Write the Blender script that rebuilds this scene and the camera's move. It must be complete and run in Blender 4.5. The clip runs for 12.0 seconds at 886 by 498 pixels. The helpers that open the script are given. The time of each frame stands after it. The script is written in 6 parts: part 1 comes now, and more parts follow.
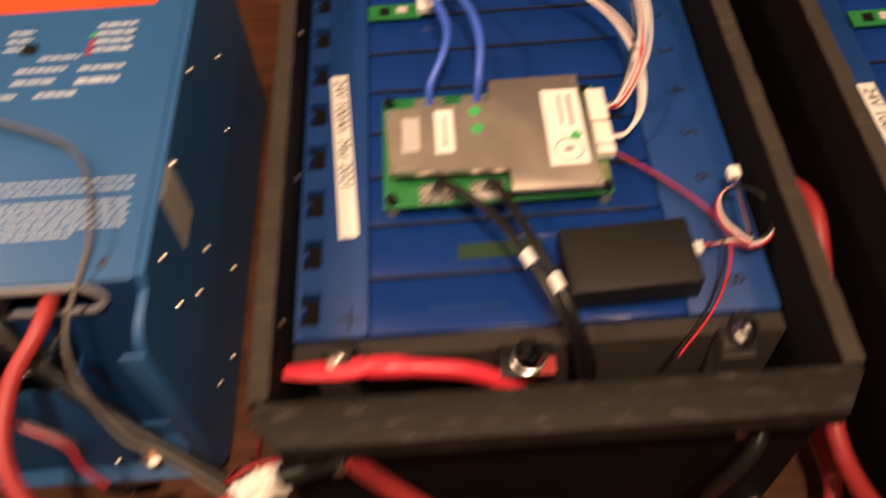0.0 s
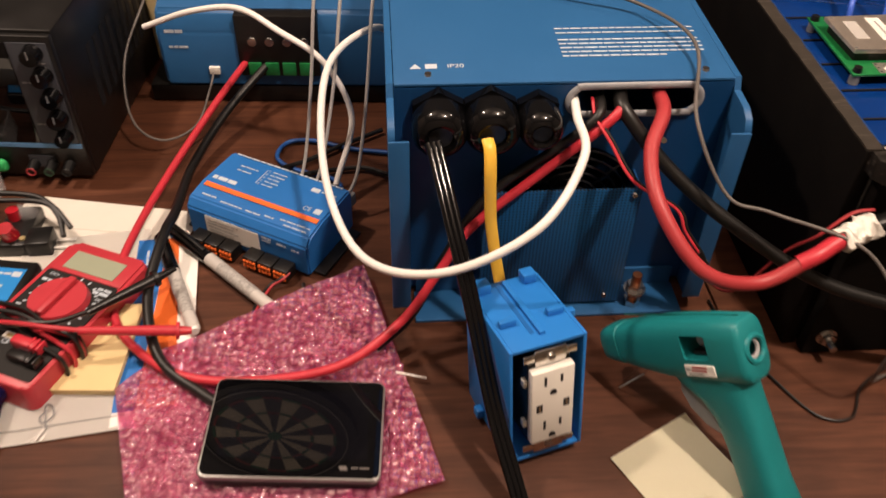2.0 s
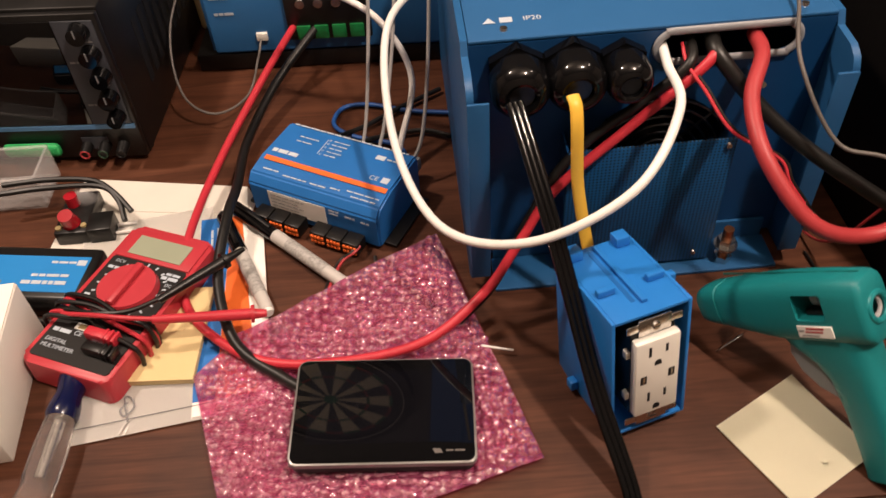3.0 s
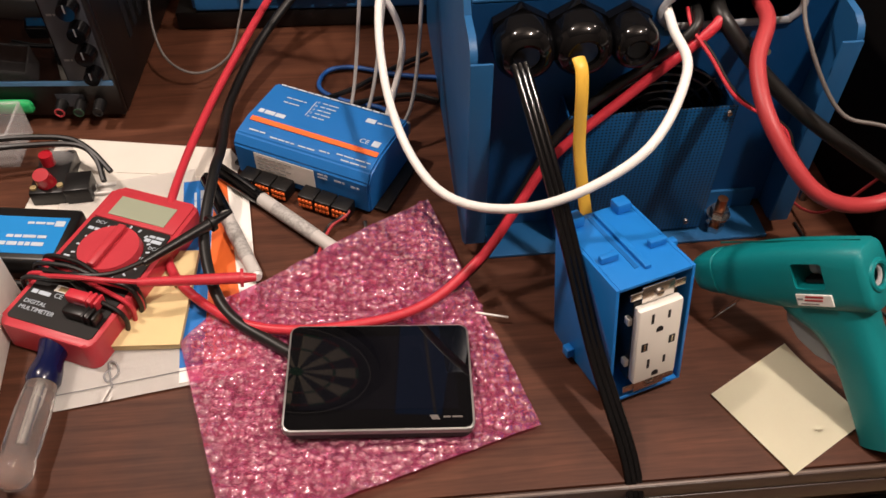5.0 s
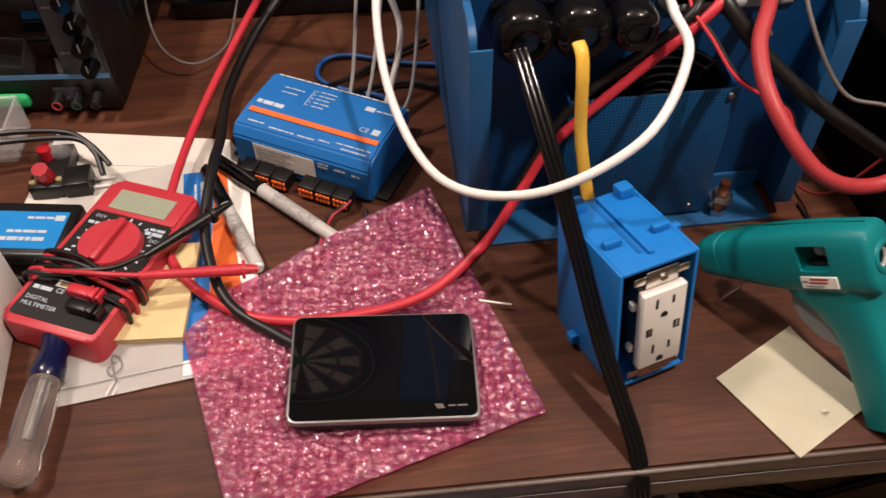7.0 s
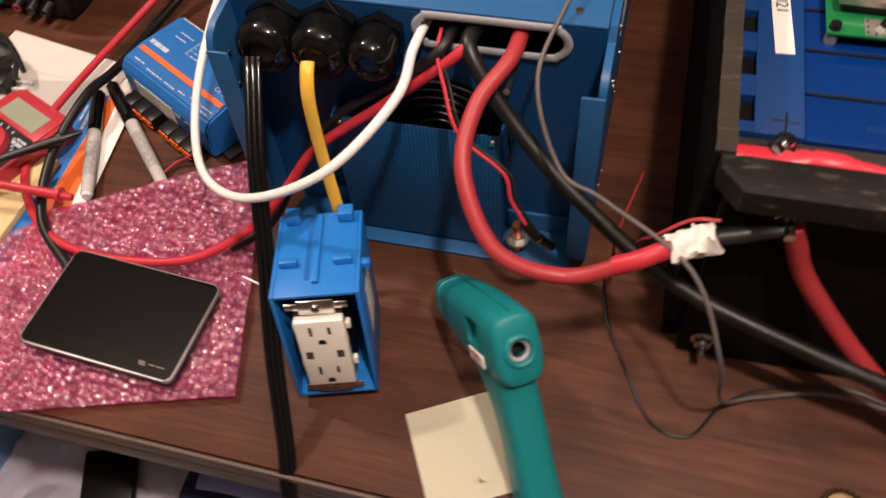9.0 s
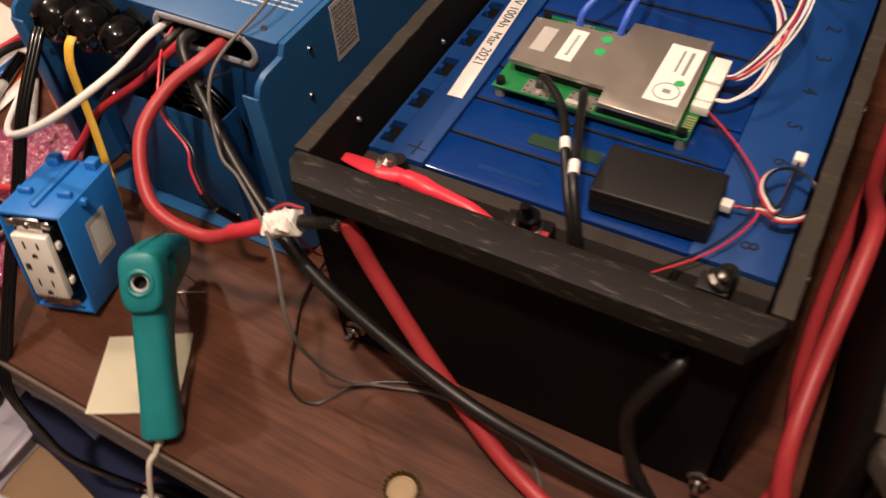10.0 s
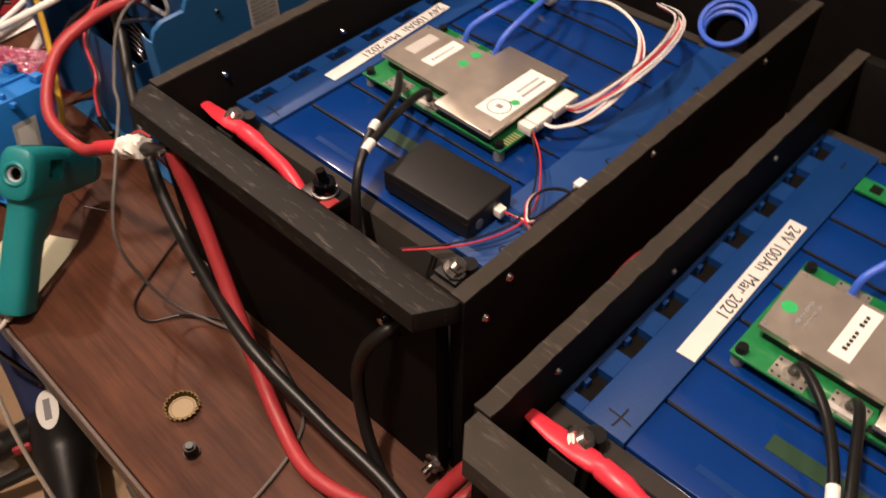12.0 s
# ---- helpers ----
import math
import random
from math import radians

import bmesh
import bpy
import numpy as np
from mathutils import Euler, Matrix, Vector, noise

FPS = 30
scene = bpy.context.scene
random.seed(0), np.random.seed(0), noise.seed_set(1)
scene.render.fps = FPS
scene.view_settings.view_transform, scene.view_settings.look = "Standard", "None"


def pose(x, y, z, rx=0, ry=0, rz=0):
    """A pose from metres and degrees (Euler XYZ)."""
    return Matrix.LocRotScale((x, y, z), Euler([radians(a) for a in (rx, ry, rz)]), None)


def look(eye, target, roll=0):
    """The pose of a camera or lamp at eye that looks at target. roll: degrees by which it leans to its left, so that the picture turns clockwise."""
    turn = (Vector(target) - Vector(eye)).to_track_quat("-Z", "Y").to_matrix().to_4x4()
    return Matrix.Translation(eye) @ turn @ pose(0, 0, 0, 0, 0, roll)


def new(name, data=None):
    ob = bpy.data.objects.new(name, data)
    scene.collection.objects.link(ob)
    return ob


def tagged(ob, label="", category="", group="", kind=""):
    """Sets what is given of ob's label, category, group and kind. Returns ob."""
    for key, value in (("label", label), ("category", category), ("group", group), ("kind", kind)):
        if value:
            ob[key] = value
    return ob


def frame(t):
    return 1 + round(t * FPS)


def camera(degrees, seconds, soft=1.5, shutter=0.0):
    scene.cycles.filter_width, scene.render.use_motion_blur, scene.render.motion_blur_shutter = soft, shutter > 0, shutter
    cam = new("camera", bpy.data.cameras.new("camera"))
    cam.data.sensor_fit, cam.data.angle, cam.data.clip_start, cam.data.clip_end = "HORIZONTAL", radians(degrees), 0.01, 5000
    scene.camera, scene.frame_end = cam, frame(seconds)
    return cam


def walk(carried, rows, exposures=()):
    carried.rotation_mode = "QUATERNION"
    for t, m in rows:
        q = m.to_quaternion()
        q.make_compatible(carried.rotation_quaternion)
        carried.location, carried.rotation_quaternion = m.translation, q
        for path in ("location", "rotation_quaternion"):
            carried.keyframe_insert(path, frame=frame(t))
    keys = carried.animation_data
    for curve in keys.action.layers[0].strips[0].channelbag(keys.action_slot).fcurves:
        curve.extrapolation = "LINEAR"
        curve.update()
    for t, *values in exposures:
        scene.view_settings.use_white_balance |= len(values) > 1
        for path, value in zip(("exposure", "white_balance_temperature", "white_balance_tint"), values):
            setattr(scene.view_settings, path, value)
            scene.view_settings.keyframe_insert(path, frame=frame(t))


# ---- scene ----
cam = camera(55.6, 12.0, shutter=0.5)
PATH = [
    (0, (0.343, -0.241, 1.373), (0.218, 0.906, -0.26), -4.6),
    (0.5, (0.221, -0.441, 1.358), (0.122, 0.841, -0.174), 1.9),
    (1, (0.113, -0.575, 1.377), (-0.053, 0.81, -0.056), 1.0),
    (1.5, (-0.049, -0.624, 1.353), (-0.145, 0.813, -0.035), -0.8),
    (2, (-0.084, -0.535, 1.302), (-0.092, 0.925, -0.065), 1.5),
    (2.5, (-0.091, -0.492, 1.285), (-0.228, 0.906, -0.138), -1.0),
    (3, (-0.122, -0.501, 1.287), (-0.208, 0.876, -0.161), -3.9),
    (3.2, (-0.128, -0.509, 1.286), (-0.211, 0.866, -0.164), -4.1),
    (4.8, (-0.146, -0.51, 1.27), (-0.157, 0.847, -0.199), -1.0),
    (5, (-0.151, -0.499, 1.274), (-0.138, 0.835, -0.216), -0.1),
    (5.5, (-0.156, -0.496, 1.268), (-0.141, 0.825, -0.233), -0.2),
    (6, (-0.156, -0.496, 1.268), (-0.147, 0.821, -0.237), -0.7),
    (6.5, (-0.162, -0.496, 1.27), (-0.141, 0.817, -0.238), -0.9),
    (6.7, (-0.166, -0.496, 1.27), (-0.14, 0.818, -0.238), -1.0),
    (8.3, (0.074, -0.49, 1.319), (-0.14, 0.712, -0.265), -6.0),
    (8.5, (0.105, -0.457, 1.324), (-0.136, 0.72, -0.275), -7.1),
    (9, (0.187, -0.397, 1.319), (-0.282, 0.666, -0.31), -6.0),
    (9.5, (0.345, -0.35, 1.347), (-0.291, 0.7, -0.232), -7.6),
    (10, (0.552, -0.337, 1.348), (-0.244, 0.681, -0.179), -5.5),
    (10.5, (0.617, -0.325, 1.356), (-0.342, 0.632, -0.115), -5.5),
    (11, (0.715, -0.275, 1.333), (-0.304, 0.628, -0.132), -3.9),
    (11.5, (0.768, -0.227, 1.32), (-0.235, 0.683, -0.152), -2.8),
    (12, (0.781, -0.242, 1.342), (-0.267, 0.664, -0.1), -0.5),
]
walk(cam, [(t, look(eye, target, roll)) for t, eye, target, roll in PATH], exposures=[(0.0, -0.03, 7650, 26), (0.6, 0.0, 7200, 25), (1.5, 0, 6250, 20), (2.5, 0, 6200, 19), (5.5, 0.0, 5600, 16), (6.5, -0.01, 5580, 17), (8.5, -0.08, 5800, 20), (9.5, -0.07, 5950, 22), (10.5, -0.10, 6320, 20), (11.3, -0.02, 6170, 20), (12.0, 0.1, 6080, 20)])

# ---- light ----
world = bpy.data.worlds.new("world")
scene.world = world
world.use_nodes = True
world.node_tree.nodes["Background"].inputs[0].default_value = (1.0, 0.85, 0.7, 1)
world.node_tree.nodes["Background"].inputs[1].default_value = 0.05


def lamp(name, at, power, radius, colour):
    """A bare ceiling bulb."""
    data = bpy.data.lights.new(name, "POINT")
    data.shadow_soft_size, data.energy, data.color = radius, power, colour
    ob = new(name, data)
    ob.location = at
    return ob


WARM = (1.0, 0.80, 0.59)
lamp("room_lamp", (0.44, -0.48, 2.43), 104, 0.045, WARM)
lamp("room_lamp", (1.05, 0.20, 2.40), 14, 0.05, WARM)
lamp("room_lamp", (-0.90, 0.12, 2.28), 66, 0.05, WARM)


# ---- materials ----
def nodes_of(name):
    m = bpy.data.materials.new(name)
    m.use_nodes = True
    t = m.node_tree
    return m, t, t.nodes["Principled BSDF"]


def mat(name, col, rough=0.5, metal=0.0, var=0.18, scale=25.0, bump=0.08, fine=350.0, coat=0.0, trans=0.0, alpha=1.0, emit=0.0, ior=1.45):
    """Colour with stains at one scale, grain and relief at a finer one."""
    m, t, p = nodes_of(name)
    n, l = t.nodes, t.links
    co = n.new("ShaderNodeTexCoord")
    big, small = n.new("ShaderNodeTexNoise"), n.new("ShaderNodeTexNoise")
    big.inputs["Scale"].default_value, big.inputs["Detail"].default_value = scale, 5
    small.inputs["Scale"].default_value, small.inputs["Detail"].default_value = fine, 3
    l.new(co.outputs["Object"], big.inputs["Vector"])
    l.new(co.outputs["Object"], small.inputs["Vector"])
    mix = n.new("ShaderNodeMix")
    mix.data_type = "RGBA"
    mix.inputs["A"].default_value = (*[c * (1 - var) for c in col], 1)
    mix.inputs["B"].default_value = (*[min(1, c * (1 + var)) for c in col], 1)
    l.new(big.outputs["Fac"], mix.inputs["Factor"])
    l.new(mix.outputs["Result"], p.inputs["Base Color"])
    r = n.new("ShaderNodeMapRange")
    r.inputs["To Min"].default_value, r.inputs["To Max"].default_value = max(0.02, rough - 0.09), min(1, rough + 0.09)
    l.new(big.outputs["Fac"], r.inputs["Value"])
    l.new(r.outputs["Result"], p.inputs["Roughness"])
    if bump:
        b = n.new("ShaderNodeBump")
        b.inputs["Strength"].default_value, b.inputs["Distance"].default_value = bump, 0.0006
        l.new(small.outputs["Fac"], b.inputs["Height"])
        l.new(b.outputs["Normal"], p.inputs["Normal"])
    p.inputs["Metallic"].default_value = metal
    p.inputs["Coat Weight"].default_value = coat
    p.inputs["Transmission Weight"].default_value = trans
    p.inputs["Alpha"].default_value = alpha
    p.inputs["IOR"].default_value = ior
    if emit:
        p.inputs["Emission Color"].default_value = (*col, 1)
        p.inputs["Emission Strength"].default_value = emit
    return m


def wood_mat(name, dark, light, angle):
    m, t, p = nodes_of(name)
    n, l = t.nodes, t.links
    co, mp, mq = n.new("ShaderNodeTexCoord"), n.new("ShaderNodeMapping"), n.new("ShaderNodeMapping")
    for q, s in ((mp, (4.0, 52, 52)), (mq, (30, 420, 420))):
        q.inputs["Rotation"].default_value[2] = radians(angle)
        q.inputs["Scale"].default_value = s
        l.new(co.outputs["Object"], q.inputs["Vector"])
    a, b = n.new("ShaderNodeTexNoise"), n.new("ShaderNodeTexNoise")
    a.inputs["Scale"].default_value, a.inputs["Detail"].default_value, a.inputs["Distortion"].default_value = 1.0, 7, 1.9
    b.inputs["Scale"].default_value, b.inputs["Detail"].default_value = 1.0, 4
    l.new(mp.outputs[0], a.inputs["Vector"])
    l.new(mq.outputs[0], b.inputs["Vector"])
    add = n.new("ShaderNodeMath")
    add.operation = "MULTIPLY_ADD"
    add.inputs[1].default_value = 0.42
    l.new(b.outputs["Fac"], add.inputs[0])
    l.new(a.outputs["Fac"], add.inputs[2])
    ramp = n.new("ShaderNodeValToRGB")
    ramp.color_ramp.elements[0].position, ramp.color_ramp.elements[0].color = 0.48, (*dark, 1)
    ramp.color_ramp.elements[1].position, ramp.color_ramp.elements[1].color = 0.96, (*light, 1)
    l.new(add.outputs[0], ramp.inputs[0])
    big = n.new("ShaderNodeTexNoise")
    big.inputs["Scale"].default_value, big.inputs["Detail"].default_value = 13, 5
    l.new(co.outputs["Object"], big.inputs["Vector"])
    cloud, tint = n.new("ShaderNodeMapRange"), n.new("ShaderNodeMix")
    cloud.inputs["From Min"].default_value, cloud.inputs["From Max"].default_value = 0.3, 0.7
    cloud.inputs["To Min"].default_value, cloud.inputs["To Max"].default_value = 0.72, 1.25
    tint.data_type, tint.blend_type = "RGBA", "MULTIPLY"
    tint.inputs["Factor"].default_value = 1.0
    l.new(big.outputs["Fac"], cloud.inputs["Value"])
    l.new(ramp.outputs[0], tint.inputs["A"])
    l.new(cloud.outputs["Result"], tint.inputs["B"])
    l.new(tint.outputs["Result"], p.inputs["Base Color"])
    r = n.new("ShaderNodeMapRange")
    r.inputs["To Min"].default_value, r.inputs["To Max"].default_value = 0.42, 0.60
    l.new(big.outputs["Fac"], r.inputs["Value"])
    l.new(r.outputs["Result"], p.inputs["Roughness"])
    p.inputs["Specular IOR Level"].default_value = 0.16
    bp = n.new("ShaderNodeBump")
    bp.inputs["Strength"].default_value, bp.inputs["Distance"].default_value = 0.12, 0.0004
    l.new(add.outputs[0], bp.inputs["Height"])
    l.new(bp.outputs["Normal"], p.inputs["Normal"])
    return m


def perforated_mat(name, col, pitch=0.0029):
    """Painted sheet with rows of small round punched holes."""
    m = mat(name, col, 0.4, var=0.12)
    t = m.node_tree
    n, l, p = t.nodes, t.links, t.nodes["Principled BSDF"]
    co, sc, fr = n.new("ShaderNodeTexCoord"), n.new("ShaderNodeVectorMath"), n.new("ShaderNodeVectorMath")
    sc.operation, fr.operation = "SCALE", "FRACTION"
    sc.inputs["Scale"].default_value = 1 / pitch
    l.new(co.outputs["Object"], sc.inputs[0])
    l.new(sc.outputs[0], fr.inputs[0])
    sub, sep = n.new("ShaderNodeVectorMath"), n.new("ShaderNodeSeparateXYZ")
    sub.operation = "SUBTRACT"
    sub.inputs[1].default_value = (0.5, 0.5, 0.5)
    l.new(fr.outputs[0], sub.inputs[0])
    l.new(sub.outputs[0], sep.inputs[0])
    com, ln, lt = n.new("ShaderNodeCombineXYZ"), n.new("ShaderNodeVectorMath"), n.new("ShaderNodeMath")
    ln.operation, lt.operation = "LENGTH", "LESS_THAN"
    l.new(sep.outputs["X"], com.inputs["X"])
    l.new(sep.outputs["Z"], com.inputs["Z"])
    l.new(com.outputs[0], ln.inputs[0])
    l.new(ln.outputs["Value"], lt.inputs[0])
    lt.inputs[1].default_value = 0.26
    old = p.inputs["Base Color"].links[0].from_socket
    mx = n.new("ShaderNodeMix")
    mx.data_type = "RGBA"
    mx.inputs["B"].default_value = (0.004, 0.006, 0.01, 1)
    l.new(lt.outputs[0], mx.inputs["Factor"])
    l.new(old, mx.inputs["A"])
    l.new(mx.outputs["Result"], p.inputs["Base Color"])
    return m


def scuffed_mat(name, col, scuff, rough, shine):
    """Black sheet plastic with pale scratches and dusty patches."""
    m = mat(name, col, rough, var=0.35, scale=30, bump=0.25, fine=500)
    t = m.node_tree
    n, l, p = t.nodes, t.links, t.nodes["Principled BSDF"]
    p.inputs["Specular IOR Level"].default_value = shine
    co, mp, ns = n.new("ShaderNodeTexCoord"), n.new("ShaderNodeMapping"), n.new("ShaderNodeTexNoise")
    mp.inputs["Scale"].default_value = (40, 230, 120)
    mp.inputs["Rotation"].default_value[2] = 0.5
    ns.inputs["Scale"].default_value, ns.inputs["Detail"].default_value, ns.inputs["Roughness"].default_value = 1.0, 8, 0.7
    l.new(co.outputs["Object"], mp.inputs["Vector"])
    l.new(mp.outputs[0], ns.inputs["Vector"])
    rp = n.new("ShaderNodeValToRGB")
    rp.color_ramp.elements[0].position, rp.color_ramp.elements[1].position = 0.56, 0.86
    l.new(ns.outputs["Fac"], rp.inputs[0])
    old = p.inputs["Base Color"].links[0].from_socket
    mx = n.new("ShaderNodeMix")
    mx.data_type = "RGBA"
    mx.inputs["B"].default_value = (*scuff, 1)
    l.new(rp.outputs[0], mx.inputs["Factor"])
    l.new(old, mx.inputs["A"])
    l.new(mx.outputs["Result"], p.inputs["Base Color"])
    return m


def wrap_mat(name):
    """Tinted clear film: most light passes, creases glint."""
    m, t, p = nodes_of(name)
    n, l = t.nodes, t.links
    co, vo, ns = n.new("ShaderNodeTexCoord"), n.new("ShaderNodeTexVoronoi"), n.new("ShaderNodeTexNoise")
    vo.voronoi_dimensions = "2D"
    vo.inputs["Scale"].default_value, vo.inputs["Randomness"].default_value = 132, 0.6
    ns.inputs["Scale"].default_value, ns.inputs["Detail"].default_value, ns.inputs["Distortion"].default_value = 170, 4, 1.5
    l.new(co.outputs["Object"], vo.inputs["Vector"])
    l.new(co.outputs["Object"], ns.inputs["Vector"])
    dome = n.new("ShaderNodeMath")
    dome.operation = "POWER"
    dome.inputs[1].default_value = 2.0
    l.new(vo.outputs["Distance"], dome.inputs[0])
    add = n.new("ShaderNodeMath")
    add.operation = "MULTIPLY_ADD"
    add.inputs[1].default_value = 0.62
    l.new(ns.outputs["Fac"], add.inputs[0])
    low = n.new("ShaderNodeMath")
    low.operation = "MULTIPLY"
    low.inputs[1].default_value = -1.6
    l.new(dome.outputs[0], low.inputs[0])
    l.new(low.outputs[0], add.inputs[2])
    bp = n.new("ShaderNodeBump")
    bp.inputs["Strength"].default_value, bp.inputs["Distance"].default_value = 1.0, 0.0046
    l.new(add.outputs[0], bp.inputs["Height"])
    clear, soft, shine = n.new("ShaderNodeBsdfTransparent"), n.new("ShaderNodeBsdfDiffuse"), n.new("ShaderNodeBsdfGlossy")
    clear.inputs["Color"].default_value = (0.98, 0.29, 0.56, 1)
    soft.inputs["Color"].default_value = (0.88, 0.15, 0.38, 1)
    shine.inputs["Color"].default_value, shine.inputs["Roughness"].default_value = (1, 0.95, 0.96, 1), 0.10
    l.new(bp.outputs["Normal"], soft.inputs["Normal"])
    l.new(bp.outputs["Normal"], shine.inputs["Normal"])
    a, b = n.new("ShaderNodeMixShader"), n.new("ShaderNodeMixShader")
    a.inputs[0].default_value, b.inputs[0].default_value = 0.33, 0.40
    l.new(clear.outputs[0], a.inputs[1])
    l.new(soft.outputs[0], a.inputs[2])
    l.new(a.outputs[0], b.inputs[1])
    l.new(shine.outputs[0], b.inputs[2])
    l.new(b.outputs[0], n["Material Output"].inputs["Surface"])
    return m


WOOD = wood_mat("dark_wood_laminate", (0.046, 0.0160, 0.0080), (0.100, 0.038, 0.0195), -4.3)
EDGE = mat("desk_edge_band", (0.055, 0.036, 0.030), 0.38, var=0.3)
EDGE_LINE = mat("desk_edge_line", (0.16, 0.12, 0.10), 0.3, var=0.3)
BLUE = mat("blue_powder_coat", (0.018, 0.100, 0.255), 0.42, var=0.08, scale=14, bump=0.10, fine=900)
# the inverter's blue again, darkened in colour for its shaded front
BLUE_SHADED = mat("shaded_blue_steel", (0.005, 0.050, 0.160), 0.42, var=0.1, bump=0.08, fine=900)
PERF = perforated_mat("perforated_blue_steel", (0.008, 0.085, 0.24))
BLUE_BOX = mat("bright_blue_plastic", (0.018, 0.175, 0.55), 0.38, var=0.08, bump=0.05)
BLUE_CELL = mat("blue_cell_film", (0.0025, 0.030, 0.165), 0.16, var=0.2, scale=12, bump=0.12, fine=60, coat=0.2)
BLUE_PRINT = mat("blue_printed_plastic", (0.003, 0.040, 0.170), 0.5, var=0.12, scale=40, bump=0.2, fine=700)
BLUE_WIRE = mat("blue_wire", (0.05, 0.13, 0.62), 0.4)
BLACK = mat("black_plastic", (0.0065, 0.0061, 0.0059), 0.35, var=0.25)
BLACK_GLOSS = mat("glossy_black_plastic", (0.003, 0.003, 0.0035), 0.09, var=0.2, bump=0.0)
BLACK_SHEET = scuffed_mat("scuffed_black_sheet", (0.0050, 0.0042, 0.0037), (0.014, 0.011, 0.009), 0.66, 0.12)
WORN_PLANK = scuffed_mat("worn_black_plank", (0.0095, 0.0078, 0.0064), (0.16, 0.14, 0.12), 0.6, 0.24)
BLACK_CABLE = mat("black_cable_jacket", (0.008, 0.0075, 0.007), 0.40, var=0.25, bump=0.1)
WORN_EDGE = scuffed_mat("worn_sheet_edge", (0.034, 0.028, 0.022), (0.13, 0.11, 0.09), 0.75, 0.25)
FOAM = mat("dark_foam", (0.026, 0.021, 0.017), 0.9, var=0.3, bump=0.5)
NETWORK = mat("dark_blue_cable", (0.012, 0.07, 0.26), 0.45)
GREY_CABLE = mat("grey_cable", (0.11, 0.098, 0.09), 0.5)
CLEAR_CABLE = mat("silver_cable", (0.35, 0.34, 0.33), 0.3)
WHITE = mat("white_plastic", (0.80, 0.79, 0.75), 0.38, var=0.05, bump=0.03)
WHITE_CABLE = mat("white_cable", (0.80, 0.78, 0.74), 0.42, var=0.06, bump=0.03)
IVORY = mat("ivory_plastic", (0.80, 0.77, 0.70), 0.35, var=0.04, bump=0.02)
PAPER = mat("white_paper", (0.85, 0.83, 0.78), 0.85, var=0.05)
LABEL = mat("white_label", (0.78, 0.77, 0.72), 0.55, var=0.06)
LABEL_GREY = mat("silver_label", (0.48, 0.46, 0.43), 0.4, var=0.1)
STICKY = mat("pale_yellow_paper", (0.94, 0.91, 0.68), 0.85, var=0.04)
MANILA = mat("beige_paper", (0.66, 0.52, 0.26), 0.8, var=0.06)
CARD = mat("cardboard", (0.36, 0.24, 0.14), 0.85, var=0.15, bump=0.3)
ORANGE = mat("orange_print", (0.75, 0.14, 0.02), 0.5, var=0.05)
RED_PRINT = mat("orange_red_stripe", (0.72, 0.085, 0.025), 0.45, var=0.05)
BLUE_INK = mat("blue_ink_paper", (0.02, 0.16, 0.50), 0.5)
RED = mat("red_rubber", (0.36, 0.034, 0.038), 0.45, var=0.12, bump=0.06)
RED_BRIGHT = mat("red_heat_shrink", (0.48, 0.028, 0.042), 0.40, var=0.1)
YELLOW = mat("yellow_cable", (0.80, 0.48, 0.05), 0.42, var=0.08)
TEAL = mat("teal_plastic", (0.007, 0.185, 0.198), 0.42, var=0.08, bump=0.12, fine=700)
TEAL_DARK = mat("dark_teal_plastic", (0.006, 0.12, 0.105), 0.5)
GREEN_PCB = mat("green_circuit_board", (0.010, 0.17, 0.045), 0.32, var=0.25, scale=150, coat=0.3)
GREEN = mat("green_sticker", (0.03, 0.42, 0.12), 0.5)
GREEN_DARK = mat("olive_insert", (0.016, 0.045, 0.022), 0.5)
PLATE = mat("brushed_aluminium", (0.66, 0.585, 0.50), 0.38, metal=0.86, var=0.06, scale=120, bump=0.05)
TRIM = mat("dull_grey_trim", (0.20, 0.19, 0.18), 0.45, var=0.2)
STEEL = mat("zinc_steel", (0.62, 0.60, 0.57), 0.24, metal=1.0, var=0.12, scale=200)
BRASS = mat("gold_lacquer", (0.52, 0.41, 0.20), 0.42, metal=0.5, var=0.08)
COPPER = mat("copper_bolt", (0.55, 0.22, 0.10), 0.3, metal=1.0)
GREY = mat("grey_rubber", (0.20, 0.21, 0.22), 0.6)
LCD = mat("grey_green_display", (0.30, 0.33, 0.24), 0.18, var=0.05, bump=0.0)
GLASS_BLACK = mat("black_glass", (0.002, 0.002, 0.0025), 0.02, var=0.1, bump=0.0, ior=1.5)
INK = mat("black_ink", (0.006, 0.006, 0.007), 0.6, bump=0.0)
GREY_INK = mat("grey_ink", (0.22, 0.22, 0.22), 0.6, bump=0.0)
PRINT = mat("white_print", (0.46, 0.53, 0.60), 0.6, var=0.08, bump=0.0)
ACRYL = mat("clear_acrylic", (0.97, 0.96, 0.95), 0.06, trans=0.95, var=0.02, bump=0.0, ior=1.30)
CLEAR = mat("clear_polythene", (0.80, 0.80, 0.80), 0.15, alpha=0.22, var=0.05)
BLACK_MATT = mat("matt_black_plastic", (0.0058, 0.005, 0.0045), 0.55, var=0.15, bump=0.2, fine=900)
NAVY = mat("navy_plastic", (0.004, 0.006, 0.038), 0.2, var=0.1)
for gloss in (GLASS_BLACK, ACRYL):
    shader = gloss.node_tree.nodes["Principled BSDF"]
    gloss.node_tree.links.remove(shader.inputs["Roughness"].links[0])
    shader.inputs["Roughness"].default_value = 0.012
PINKWRAP = wrap_mat("pink_bubble_film")
